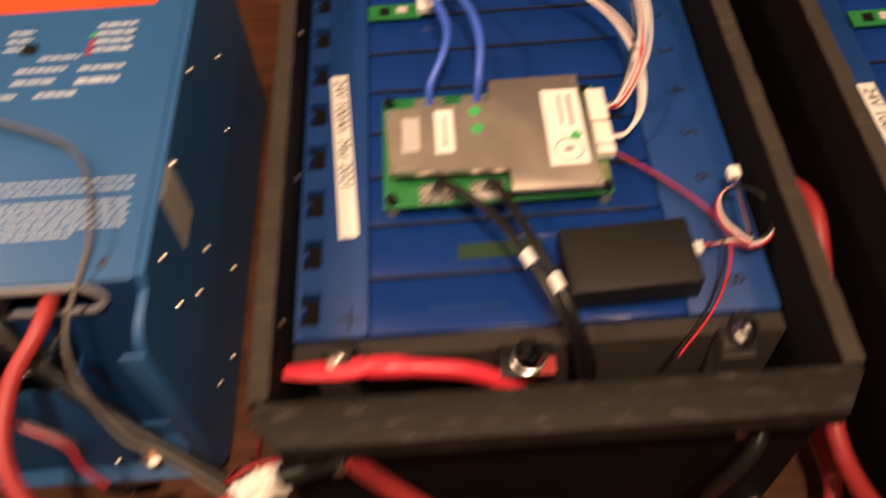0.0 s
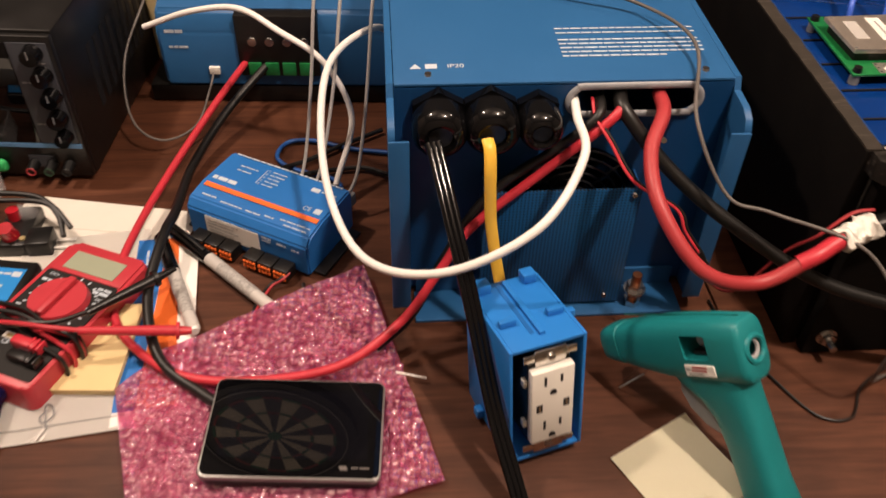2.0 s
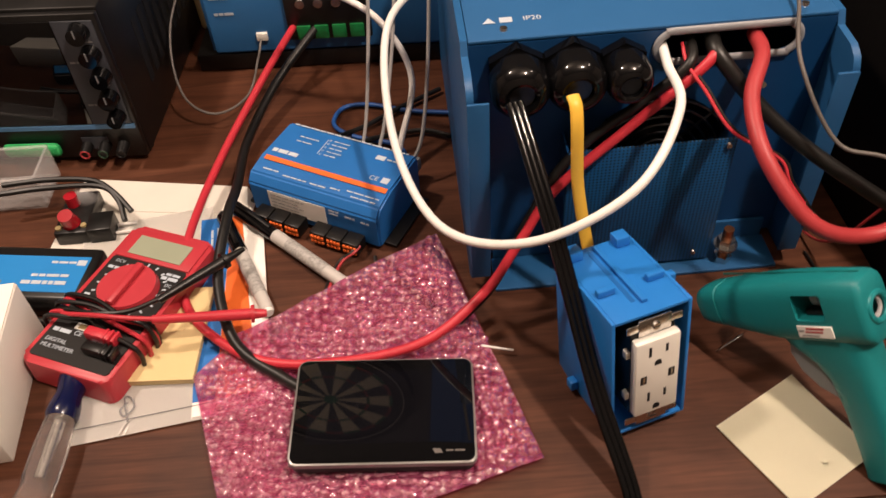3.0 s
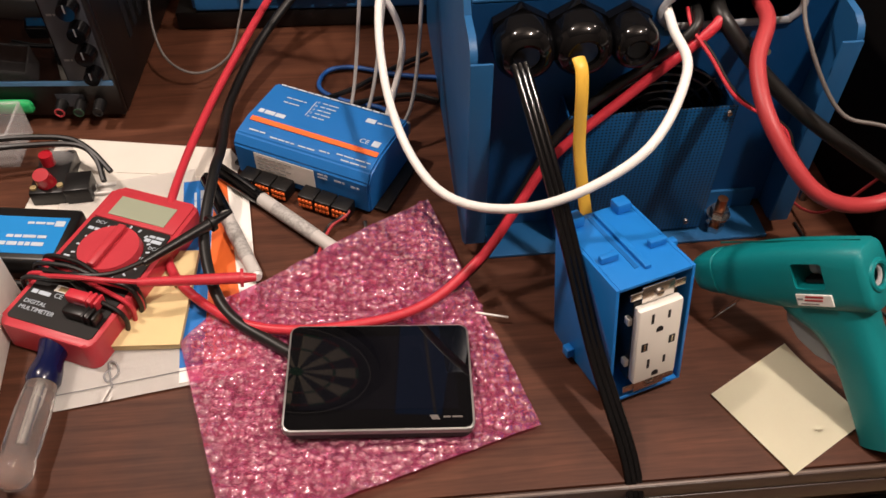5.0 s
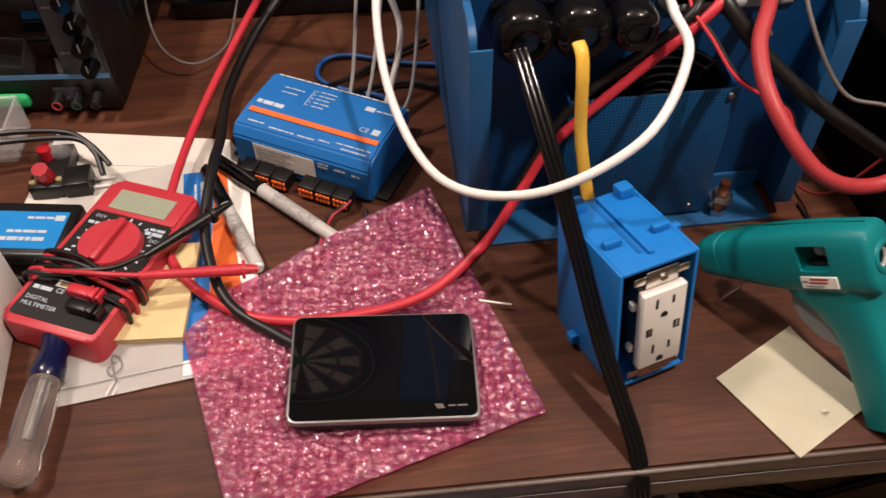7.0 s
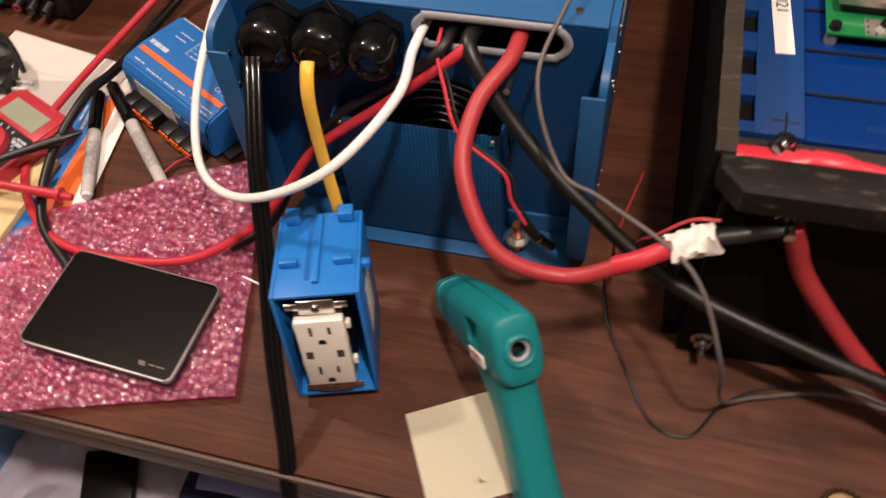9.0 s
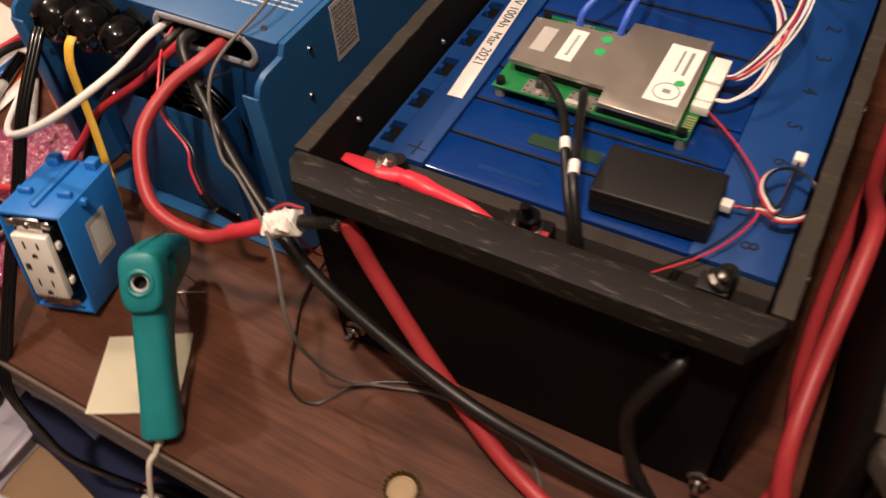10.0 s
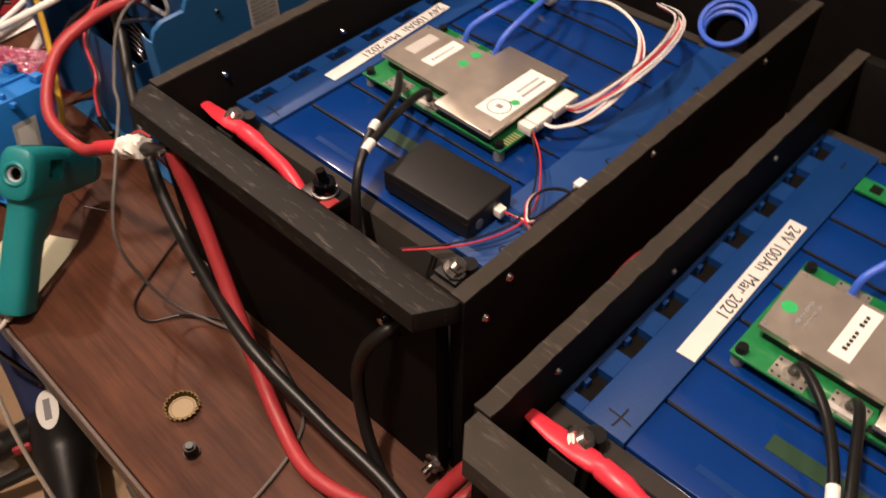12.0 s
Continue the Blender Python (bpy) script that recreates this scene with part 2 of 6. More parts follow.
TAPE = mat("white_cloth_tape", (0.78, 0.75, 0.68), 0.7, var=0.08, bump=0.4, fine=300)
WALL = mat("painted_wall", (0.24, 0.20, 0.165), 0.8, var=0.06, scale=3)
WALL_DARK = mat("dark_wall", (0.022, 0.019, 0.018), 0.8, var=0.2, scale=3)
CEILING = mat("ceiling_paint", (0.30, 0.27, 0.24), 0.9, var=0.04, scale=3)
CARPET = mat("brown_carpet", (0.10, 0.07, 0.05), 0.95, var=0.35, scale=30, bump=0.8, fine=260)


# ---- builders ----
def thing(name, label, category, m=None, group="", kind=""):
    ob = new(name)
    ob.empty_display_size = 0.02
    ob.matrix_basis = m if m is not None else Matrix()
    return tagged(ob, label, category, group, kind)


def mesh_of(name, bm, material, smooth=True):
    me = bpy.data.meshes.new(name)
    bmesh.ops.recalc_face_normals(bm, faces=bm.faces)
    bm.to_mesh(me)
    bm.free()
    me.materials.append(material)
    if smooth:
        me.shade_smooth()
        me.set_sharp_from_angle(angle=radians(38))
    return me


def part(name, bm, material, parent=None, label="", smooth=True, kind=""):
    ob = new(name, mesh_of(name, bm, material, smooth))
    if parent is not None:
        ob.parent = parent
    return tagged(ob, label, kind=kind)


def solo(name, bm, material, label, category, m=None, group="", kind=""):
    ob = part(name, bm, material)
    if m is not None:
        ob.matrix_basis = m
    return tagged(ob, label, category, group, kind)


def box(x0, x1, y0, y1, z0, z1, bevel=0.0, seg=2, bm=None, m=None):
    bm = bm or bmesh.new()
    c = Matrix.Translation(((x0 + x1) / 2, (y0 + y1) / 2, (z0 + z1) / 2)) @ Matrix.Diagonal((x1 - x0, y1 - y0, z1 - z0, 1))
    vs = bmesh.ops.create_cube(bm, size=1, matrix=c)["verts"]
    if bevel:
        es = list({e for v in vs for e in v.link_edges})
        r = bmesh.ops.bevel(bm, geom=es, offset=bevel, segments=seg, affect="EDGES", profile=0.5)
        vs = list({v for f in r["faces"] for v in f.verts} | {v for v in vs if v.is_valid})
    if m is not None:
        bmesh.ops.transform(bm, matrix=m, verts=vs)
    return bm


def cyl(p0, p1, r, r2=None, seg=24, bm=None):
    bm = bm or bmesh.new()
    a, b = Vector(p0), Vector(p1)
    m = Matrix.Translation((a + b) / 2) @ (b - a).to_track_quat("Z", "Y").to_matrix().to_4x4()
    bmesh.ops.create_cone(bm, cap_ends=True, segments=seg, radius1=r, radius2=r if r2 is None else r2, depth=(b - a).length, matrix=m)
    return bm


def prism(poly, z0, z1, bm=None, m=None, bevel=0.0):
    """An outline in x and y, raised from z0 to z1."""
    bm = bm or bmesh.new()
    lo = [bm.verts.new((x, y, z0)) for x, y in poly]
    hi = [bm.verts.new((x, y, z1)) for x, y in poly]
    n = len(poly)
    top = bm.faces.new(hi)
    bm.faces.new(lo[::-1])
    for i in range(n):
        bm.faces.new((lo[i], lo[(i + 1) % n], hi[(i + 1) % n], hi[i]))
    if bevel:
        bmesh.ops.bevel(bm, geom=list(top.edges), offset=bevel, segments=2, affect="EDGES", profile=0.5)
    if m is not None:
        bmesh.ops.transform(bm, matrix=m, verts=bm.verts)
    return bm


def spline(points, n=8):
    c = [Vector(p) for p in points]
    q = [2 * c[0] - c[1], *c, 2 * c[-1] - c[-2]]
    out = []
    for i in range(1, len(q) - 2):
        a, b, d, e = q[i - 1:i + 3]
        for k in range(n):
            u = k / n
            out.append(0.5 * (2 * b + (d - a) * u + (2 * a - 5 * b + 4 * d - e) * u * u + (3 * b - a - 3 * d + e) * u**3))
    return out + [c[-1]]


def sweep(points, r, flat=None, seg=12, n=8, bm=None, smooth_path=True, up=(0, 0, 1)):
    """A round cable along the points, or a flat one: half its width and height."""
    bm = bm or bmesh.new()
    pts = spline(points, n) if smooth_path else [Vector(p) for p in points]
    side, rings = Vector(up), []
    for i, p in enumerate(pts):
        way = (pts[min(i + 1, len(pts) - 1)] - pts[max(i - 1, 0)]).normalized()
        side = (side - way * side.dot(way)).normalized() if abs(side.normalized().dot(way)) < 0.999 else way.orthogonal()
        other = way.cross(side)
        w, h = flat or (r, r)
        rings.append([bm.verts.new(p + other * w * math.cos(a) + side * h * math.sin(a)) for a in (2 * math.pi * k / seg for k in range(seg))])
    for a, b in zip(rings, rings[1:]):
        for k in range(seg):
            bm.faces.new((a[k], a[(k + 1) % seg], b[(k + 1) % seg], b[k]))
    bm.faces.new(rings[0][::-1])
    bm.faces.new(rings[-1])
    return bm


def hexnut(p0, p1, r, bm=None):
    return cyl(p0, p1, r, seg=6, bm=bm)


def ring(radius, tube, m, seg=40, bm=None):
    """A torus about z."""
    bm = bm or bmesh.new()
    rows = []
    for i in range(seg):
        a = 2 * math.pi * i / seg
        rows.append([bm.verts.new(m @ Vector(((radius + tube * math.cos(b)) * math.cos(a), (radius + tube * math.cos(b)) * math.sin(a), tube * math.sin(b))))
                     for b in (2 * math.pi * k / 8 for k in range(8))])
    for i in range(seg):
        a, b = rows[i], rows[(i + 1) % seg]
        for k in range(8):
            bm.faces.new((a[k], b[k], b[(k + 1) % 8], a[(k + 1) % 8]))
    return bm


def words(name, body, size, material, parent, m, align="LEFT"):
    """Printed words lying in the xy plane of m."""
    cu = bpy.data.curves.new(name, "FONT")
    cu.body, cu.size, cu.align_x, cu.extrude = body, size, align, 0.00008
    tmp = new(name, cu)
    bpy.context.view_layer.update()
    me = bpy.data.meshes.new_from_object(tmp)
    bpy.data.objects.remove(tmp)
    me.materials.clear()
    me.materials.append(material)
    ob = new(name, me)
    ob.parent, ob.matrix_basis = parent, m
    return ob


def bars(rows, z, material, name, parent, thick=0.0002):
    """Lines of small print as bars: x0, x1, y and height of each."""
    rnd, bm = random.Random(len(rows)), bmesh.new()
    for x0, x1, y, h in rows:
        x = x0
        while x < x1 - 0.001:
            w = min(rnd.uniform(0.004, 0.011), x1 - x)
            box(x, x + w, y - h / 2, y + h / 2, z, z + thick, bm=bm)
            x += w + 0.0011
    return part(name, bm, material, parent, smooth=False)


def flat(m, x, y, z=0.0, rz=0.0):
    return m @ pose(x, y, z, 0, 0, rz)


# ---- the room and the desk ----
DESK = 0.75
TURN_DESK = 4.3


def room():
    tagged(part("floor", box(-2.4, 2.6, -2.4, 1.1, -0.1, 0.0), CARPET), "brown carpeted floor under the workbench", "floor", kind="structure")
    tagged(part("ceiling", box(-2.4, 2.6, -2.4, 1.1, 2.70, 2.80), CEILING), "plain painted ceiling", "ceiling", kind="structure")
    # north wall's colour is darkened so that the display mirrors it dark
    tagged(part("wall_north", box(-2.4, 2.6, 0.86, 1.1, 0.0, 2.70), WALL_DARK), "dark wall behind the desk", "wall", kind="structure")
    tagged(part("wall_south", box(-2.4, 2.6, -2.52, -2.4, 0.0, 2.70), WALL), "plain painted wall", "wall", kind="structure")
    tagged(part("wall_west", box(-2.52, -2.4, -2.4, 1.1, 0.0, 2.70), WALL), "plain painted wall", "wall", kind="structure")
    tagged(part("wall_east", box(2.6, 2.72, -2.4, 1.1, 0.0, 2.70), WALL), "plain painted wall", "wall", kind="structure")


def desk():
    d = thing("desk", "dark brown wood-laminate desk with a metal-edged front", "desk", pose(0, -0.243, 0, 0, 0, TURN_DESK))
    part("desktop", box(-1.3, 1.5, 0.004, 0.985, DESK - 0.03, DESK, 0.0015), WOOD, d)
    part("edge_band", box(-1.3, 1.5, -0.0006, 0.0035, DESK - 0.0165, DESK - 0.0012, 0.0008), EDGE, d, "dark edge strip")
    part("edge_band", box(-1.3, 1.5, -0.0010, 0.0035, DESK - 0.038, DESK - 0.0180, 0.0012), EDGE, d, "dark edge strip")
    part("groove", box(-1.3, 1.5, 0.0010, 0.0035, DESK - 0.0180, DESK - 0.0165), INK, d)
    part("edge_trim", cyl((-1.3, 0.001, DESK - 0.0012), (1.5, 0.001, DESK - 0.0012), 0.0011, seg=8), EDGE_LINE, d, "thin brown trim line")
    for x in (-1.2, 1.38):
        part("side_panel", box(x, x + 0.03, 0.05, 0.9, 0.0, DESK - 0.031), WOOD, d)
    part("back_panel", box(-1.17, 1.38, 0.86, 0.88, 0.25, DESK - 0.031), WOOD, d)


room()
desk()


# ---- inverter ----
def gland(parent, x, z, big, tip):
    g = part("cable_gland", cyl((x, 0.0, z), (x, -0.008, z), 0.0195 * big, seg=6), BLACK_GLOSS, parent, "glossy black cable gland")
    bm, rows = bmesh.new(), []
    prof = [(0.0082, 0.0165), (0.0125, 0.0168), (0.0135, 0.0182), (0.024, 0.0185), (0.029, 0.0178), (0.033, 0.0160), (0.0355, 0.0132), (0.0365, 0.0105), (0.0355, 0.0086), (0.030, 0.0080)]
    for y, r in prof:
        rows.append([bm.verts.new((x + r * big * (1 - 0.03 * (k % 5 == 0) * (y < 0.025)) * math.cos(2 * math.pi * k / 40), -y, z + r * big * math.sin(2 * math.pi * k / 40))) for k in range(40)])
    for a, b in zip(rows, rows[1:]):
        for k in range(40):
            bm.faces.new((a[k], a[(k + 1) % 40], b[(k + 1) % 40], b[k]))
    bm.faces.new(rows[0][::-1])
    bm.faces.new(rows[-1])
    part("dome_nut", bm, BLACK_GLOSS, g)
    if tip:
        part("plug", cyl((x, -0.0295, z), (x, -0.033, z), 0.0078 * big), BLACK, g)


def inverter():
    o = thing("inverter_charger", "blue metal inverter charger box lying on the desk", "inverter", pose(0.002, 0.0085, 0, 0, 0, 5.3))
    x, zt, back = 0.129, 0.968, 0.362
    # shell: sides, top, back and bottom round a front plate with real openings
    part("top_cover", box(-x, x, 0.0, back, zt - 0.003, zt, 0.0012), BLUE, o)
    part("back_plate", box(-x, x, back - 0.004, back, 0.757, zt - 0.0035), BLUE, o)
    part("base_plate", box(-x, x, 0.004, back - 0.0045, 0.7565, 0.760), BLUE, o)
    for s in (-1, 1):
        outline = [(-0.037, 0.768), (-0.037, 0.945), (-0.033, 0.9525), (-0.024, 0.957), (-0.002, 0.958), (0.003, zt - 0.001), (back, zt - 0.001), (back, 0.753), (-0.02, 0.753)]
        m = Matrix(((0, 0, s, 0), (1, 0, 0, 0), (0, 1, 0, 0), (0, 0, 0, 1)))
        part("side_panel", prism(outline, x + 0.0004, x + 0.0055, m=m), BLUE, o, "folded blue side panel")
        part("flange", box(min(s * (x + 0.0055), s * (x - 0.010)), max(s * (x + 0.0055), s * (x - 0.010)), -0.0395, -0.0372, 0.77, 0.944, 0.0008), BLUE, o)
    # front plate with a long slot and a round fan opening
    bm = bmesh.new()
    slot = [(0.054 + (0.037 if math.cos(a) > 0 else -0.037) + 0.014 * math.cos(a), 0.951 + 0.0125 * math.sin(a)) for a in (2 * math.pi * (k + 0.5) / 24 for k in range(24))]
    fan = [(0.014 + 0.056 * math.cos(a), 0.852 + 0.056 * math.sin(a)) for a in (2 * math.pi * k / 40 for k in range(40))]
    edges = []
    for loop in ([(-x, 0.7565), (x, 0.7565), (x, zt - 0.0035), (-x, zt - 0.0035)], slot, fan):
        vs = [bm.verts.new((p, 0.0, q)) for p, q in loop]
        edges += [bm.edges.new((vs[i], vs[(i + 1) % len(vs)])) for i in range(len(vs))]
    bmesh.ops.triangle_fill(bm, edges=edges, use_beauty=True)
    ex = bmesh.ops.extrude_face_region(bm, geom=list(bm.faces))
    bmesh.ops.translate(bm, vec=(0, 0.003, 0), verts=[v for v in ex["geom"] if isinstance(v, bmesh.types.BMVert)])
    # shade on the front face is put into this darker blue
    part("front_plate", bm, BLUE_SHADED, o, smooth=False)
    part("grommet", sweep([(p, -0.001, q) for p, q in slot + slot[:2]], 0.0018, flat=(0.0016, 0.0030), n=2), GROMMET, o, "grey rubber slot edging")
    part("terminal_board", box(-0.02, 0.12, 0.05, 0.055, 0.93, 0.962), GREEN_PCB, o, "circuit board inside the slot")
    # fan behind its wire guard
    m = Matrix.Translation((0.014, 0.0, 0.852)) @ pose(0, 0, 0, 90)
    f = part("fan", cyl((0.014, 0.012, 0.852), (0.014, 0.03, 0.852), 0.019), BLACK, o, "black cooling fan behind a wire guard")
    for k in range(7):
        a = 2 * math.pi * k / 7
        c, s = math.cos(a), math.sin(a)
        bm = bmesh.new()
        bm.faces.new([bm.verts.new(m @ Vector(v)) for v in ((0.018 * c, 0.018 * s, -0.014), (0.052 * c - 0.02 * s, 0.052 * s + 0.02 * c, -0.016), (0.052 * c + 0.012 * s, 0.052 * s - 0.012 * c, -0.024), (0.018 * c + 0.01 * s, 0.018 * s - 0.01 * c, -0.024))])
        bmesh.ops.solidify(bm, geom=list(bm.faces), thickness=0.0012)
        part("blade", bm, BLACK, f)
    bm = bmesh.new()
    for k in range(6):
        ring(0.018 + 0.0075 * k, 0.0011, m @ Matrix.Translation((0, 0, 0.004)), bm=bm)
    for k in range(4):
        a = math.pi / 4 + k * math.pi / 2
        cyl(m @ Vector((0.016 * math.cos(a), 0.016 * math.sin(a), 0.0025)), m @ Vector((0.058 * math.cos(a), 0.058 * math.sin(a), 0.0025)), 0.0012, seg=8, bm=bm)
    part("wire_guard", bm, GUARD, f, "dark glossy wire rings")
    # perforated cover plate standing off the lower front
    cv = part("vent_cover", box(-0.060, 0.066, -0.0285, -0.0268, 0.757, 0.886, 0.0006), PERF, o, "perforated blue cover plate")
    part("return_edge", box(-0.0602, -0.0586, -0.0266, -0.0005, 0.757, 0.884), BLUE_SHADED, cv)
    part("return_edge", box(0.0642, 0.066, -0.0266, -0.0005, 0.757, 0.884), BLUE_SHADED, cv)
    for p, q in ((0.060, 0.880), (-0.053, 0.880), (0.052, 0.766)):
        part("screw", cyl((p, -0.0287, q), (p, -0.0305, q), 0.0026, 0.002), STEEL, cv)
    part("standoff_bolt", cyl((0.071, 0.0, 0.925), (0.071, -0.034, 0.936), 0.0022), STEEL, o)
    bk = part("mounting_foot", box(-0.115, 0.122, -0.040, -0.004, 0.7505, 0.7535, 0.0008), BLUE, o, "blue mounting strip")
    part("lip", box(-0.113, 0.120, -0.0035, -0.0007, 0.7507, 0.772), BLUE, bk)
    eb = part("earth_bolt", cyl((0.079, -0.028, 0.7537), (0.079, -0.028, 0.789), 0.0042, seg=16), COPPER, o, "copper-coloured earth bolt")
    part("nut", hexnut((0.079, -0.028, 0.7725), (0.079, -0.028, 0.7785), 0.0075), STEEL, eb, "steel nut")
    part("nut", hexnut((0.079, -0.028, 0.7540), (0.079, -0.028, 0.7600), 0.0075), STEEL, eb, "steel nut")
    part("washer", cyl((0.079, -0.028, 0.7700), (0.079, -0.028, 0.7722), 0.0098, seg=24), STEEL, eb)
    gland(o, -0.096, 0.943, 1.15, True)
    gland(o, -0.057, 0.944, 1.15, True)
    gland(o, -0.021, 0.944, 0.92, True)
    # print on the cover
    z = zt + 0.0003
    part("stripe", box(-x + 0.002, 0.106, 0.252, 0.275, z - 0.0002, z + 0.0001), RED_PRINT, o, "orange-red printed stripe")
    rows = [(0.003, 0.117, 0.078, 0.0017), (0.003, 0.117, 0.071, 0.0017)] + [(0.003, 0.117, 0.060 - 0.0062 * k, 0.0019) for k in range(5)]
    bars(rows[:-1] + [(0.003, 0.085, 0.0352, 0.0019)], z, PRINT, "warning_print", o)
    rows = []
    for k, y in enumerate((0.231, 0.222, 0.213, 0.204)):
        rows += [(0.066, 0.094, y, 0.0036), (-0.09, -0.03, y, 0.003)]
    rows += [(0.0, 0.018, y, 0.003) for y in (0.228, 0.219, 0.210)] + [(0.028, 0.058, 0.198, 0.003), (0.014, 0.05, 0.186, 0.0035), (0.06, 0.092, 0.185, 0.0035)]
    rows += [(0.014, 0.044, 0.174, 0.0035), (0.06, 0.09, 0.172, 0.005), (-0.01, 0.02, 0.160, 0.003), (0.034, 0.062, 0.160, 0.004)]
    bars(rows, z, PRINT, "panel_print", o)
    part("switch_mark", box(0.014, 0.024, 0.203, 0.213, z, z + 0.002, 0.0006), BLACK, o, "small black switch")
    for y, mt in ((0.220, GREEN), (0.2125, RED), (0.2065, RED), (0.2005, RED)):
        part("indicator", cyl((0.064, y, z - 0.0002), (0.064, y, z + 0.0012), 0.0022, seg=12), mt, o)
    words("marking", "IP20", 0.0075, PRINT, o, pose(-0.088, 0.0215, z))
    tri = [(-0.1165, 0.0205), (-0.1075, 0.0205), (-0.112, 0.0275)]
    part("warning_sign", prism(tri, z - 0.0001, z + 0.0001), PRINT, o, smooth=False)
    part("warning_sign", box(-0.1045, -0.0955, 0.0205, 0.027, z - 0.0001, z + 0.0001), PRINT, o, smooth=False)
    for p, q in ((-0.103, 0.012), (0.109, 0.012)):
        part("screw", cyl((p, q, zt - 0.0005), (p, q, zt + 0.0016), 0.0033, 0.0026, seg=16), STEEL, o)
    for y, q in ((0.030, 0.945), (0.014, 0.80), (0.05, 0.872), (0.10, 0.955), (0.19, 0.955), (0.22, 0.86), (0.26, 0.905), (0.12, 0.80), (0.05, 0.776), (0.09, 0.87), (0.02, 0.905)):
        part("screw", cyl((x + 0.005, y, q), (x + 0.0072, y, q), 0.0026, 0.002, seg=12), STEEL, o)
    for y, q in ((-0.022, 0.93), (-0.022, 0.90), (-0.022, 0.84)):
        part("screw", cyl((-x + 0.0005, y, q), (-x + 0.0015, y, q), 0.0018, seg=10), STEEL, o)
    m = Matrix(((0, 0, 1, x + 0.0056), (1, 0, 0, 0.063), (0, 1, 0, 0.909), (0, 0, 0, 1)))
    lb = part("type_label", box(0, 0.033, 0, 0.054, 0, 0.0004), LABEL_GREY, o, "silver type label")
    lb.matrix_basis = m
    bars([(0.002, 0.030, 0.05 - 0.0042 * k, 0.0018) for k in range(11)], 0.0006, GREY_INK, "small_print", lb)


GROMMET = mat("pale_grey_rubber", (0.30, 0.31, 0.33), 0.5)
GUARD = mat("black_chrome", (0.10, 0.10, 0.11), 0.25, metal=0.9, bump=0.0)
inverter()


# ---- system controller ----
def controller():
    m = pose(-0.2525, 0.0725, DESK, 0, 0, -24.5)
    o = thing("system_controller", "small blue box controller with orange stripe and spring terminals", "controller", m)
    prof = [(-0.040, 0.004), (-0.040, 0.037), (-0.033, 0.0455), (-0.012, 0.0495), (0.036, 0.0495), (0.039, 0.046), (0.039, 0.004)]
    mm = Matrix(((0, 0, 1, 0), (1, 0, 0, 0), (0, 1, 0, 0), (0, 0, 0, 1)))
    bm = prism(prof, -0.067, 0.067, m=mm)
    bmesh.ops.bevel(bm, geom=list(bm.edges), offset=0.0018, segments=2, affect="EDGES")
    part("housing", bm, BLUE_BOX_DARK, o)
    part("mounting_base", box(-0.078, 0.078, -0.032, 0.034, 0.0005, 0.0042, 0.001), BLACK, o, "black mounting base")
    # the stripe lies along the front shoulder
    sl = Matrix.Translation((0, -0.0150, 0.0491)) @ pose(0, 0, 0, 6.0)
    st = part("stripe", box(-0.061, 0.064, -0.0027, 0.0027, 0.0002, 0.0008), ORANGE, o, "orange printed stripe")
    st.matrix_basis = sl
    bars([(-0.06, -0.032, -0.0035, 0.0048)], 0.0497, PRINT, "name_print", o)
    for mark in ((-0.046, -0.026, 0.0215, 0.0012), (-0.046, -0.030, 0.0150, 0.0012), (-0.012, 0.004, 0.0265, 0.0011), (-0.012, 0.006, 0.0215, 0.0011), (-0.012, 0.001, 0.0165, 0.0011), (-0.012, 0.003, 0.0115, 0.0011), (-0.012, 0.000, 0.0065, 0.0011), (0.045, 0.062, 0.022, 0.0018)):
        bars([mark], 0.0499, PRINT, "panel_print", o)
    part("led_line", box(-0.0190, -0.0184, 0.006, 0.027, 0.0495, 0.0498), PRINT, o)
    for k in range(5):
        part("led_ring", ring(0.0010, 0.0002, Matrix.Translation((-0.0160, 0.0265 - 0.005 * k, 0.0497)), seg=10), PRINT, o)
    part("maker_mark", box(0.034, 0.043, 0.0195, 0.025, 0.0495, 0.0499), PRINT, o)
    bars([(-0.06, 0.06, 0.0355, 0.0016)], 0.0499, PRINT, "port_print", o)
    words("marking", "CE", 0.0075, PRINT, o, pose(0.041, -0.0065, 0.0499))
    sp = bars([(-0.056, -0.040, 0.0065, 0.0013), (-0.034, -0.010, 0.0045, 0.0012), (-0.006, 0.010, 0.0045, 0.0012), (0.014, 0.024, 0.006, 0.0012), (0.030, 0.062, 0.008, 0.0011), (0.036, 0.062, 0.0035, 0.0011)], 0.0003, PRINT, "slope_print", o)
    sp.matrix_basis = Matrix.Translation((0, -0.0330, 0.0455)) @ pose(0, 0, 0, 10.8)
    part("data_mark", box(0.053, 0.060, -0.0070, 0.0, 0.0494, 0.0498), PRINT, o)
    fr = Matrix(((1, 0, 0, 0), (0, 0, -1, -0.0402), (0, 1, 0, 0), (0, 0, 0, 1)))
    lb = part("type_label", box(-0.046, 0.014, 0.0125, 0.0345, 0, 0.0004), LABEL, o, "white type label")
    lb.matrix_basis = fr
    bars([(-0.043, -0.008 - 0.006 * (k % 2), 0.0310 - 0.0042 * k, 0.0008) for k in range(4)], 0.0006, GREY_INK, "small_print", lb)
    pp = bars([(0.018, 0.028, 0.033, 0.002), (0.034, 0.044, 0.031, 0.002), (0.050, 0.058, 0.030, 0.002), (0.018, 0.027, 0.0295, 0.0015)], 0.0004, PRINT, "port_print", o)
    pp.matrix_basis = fr
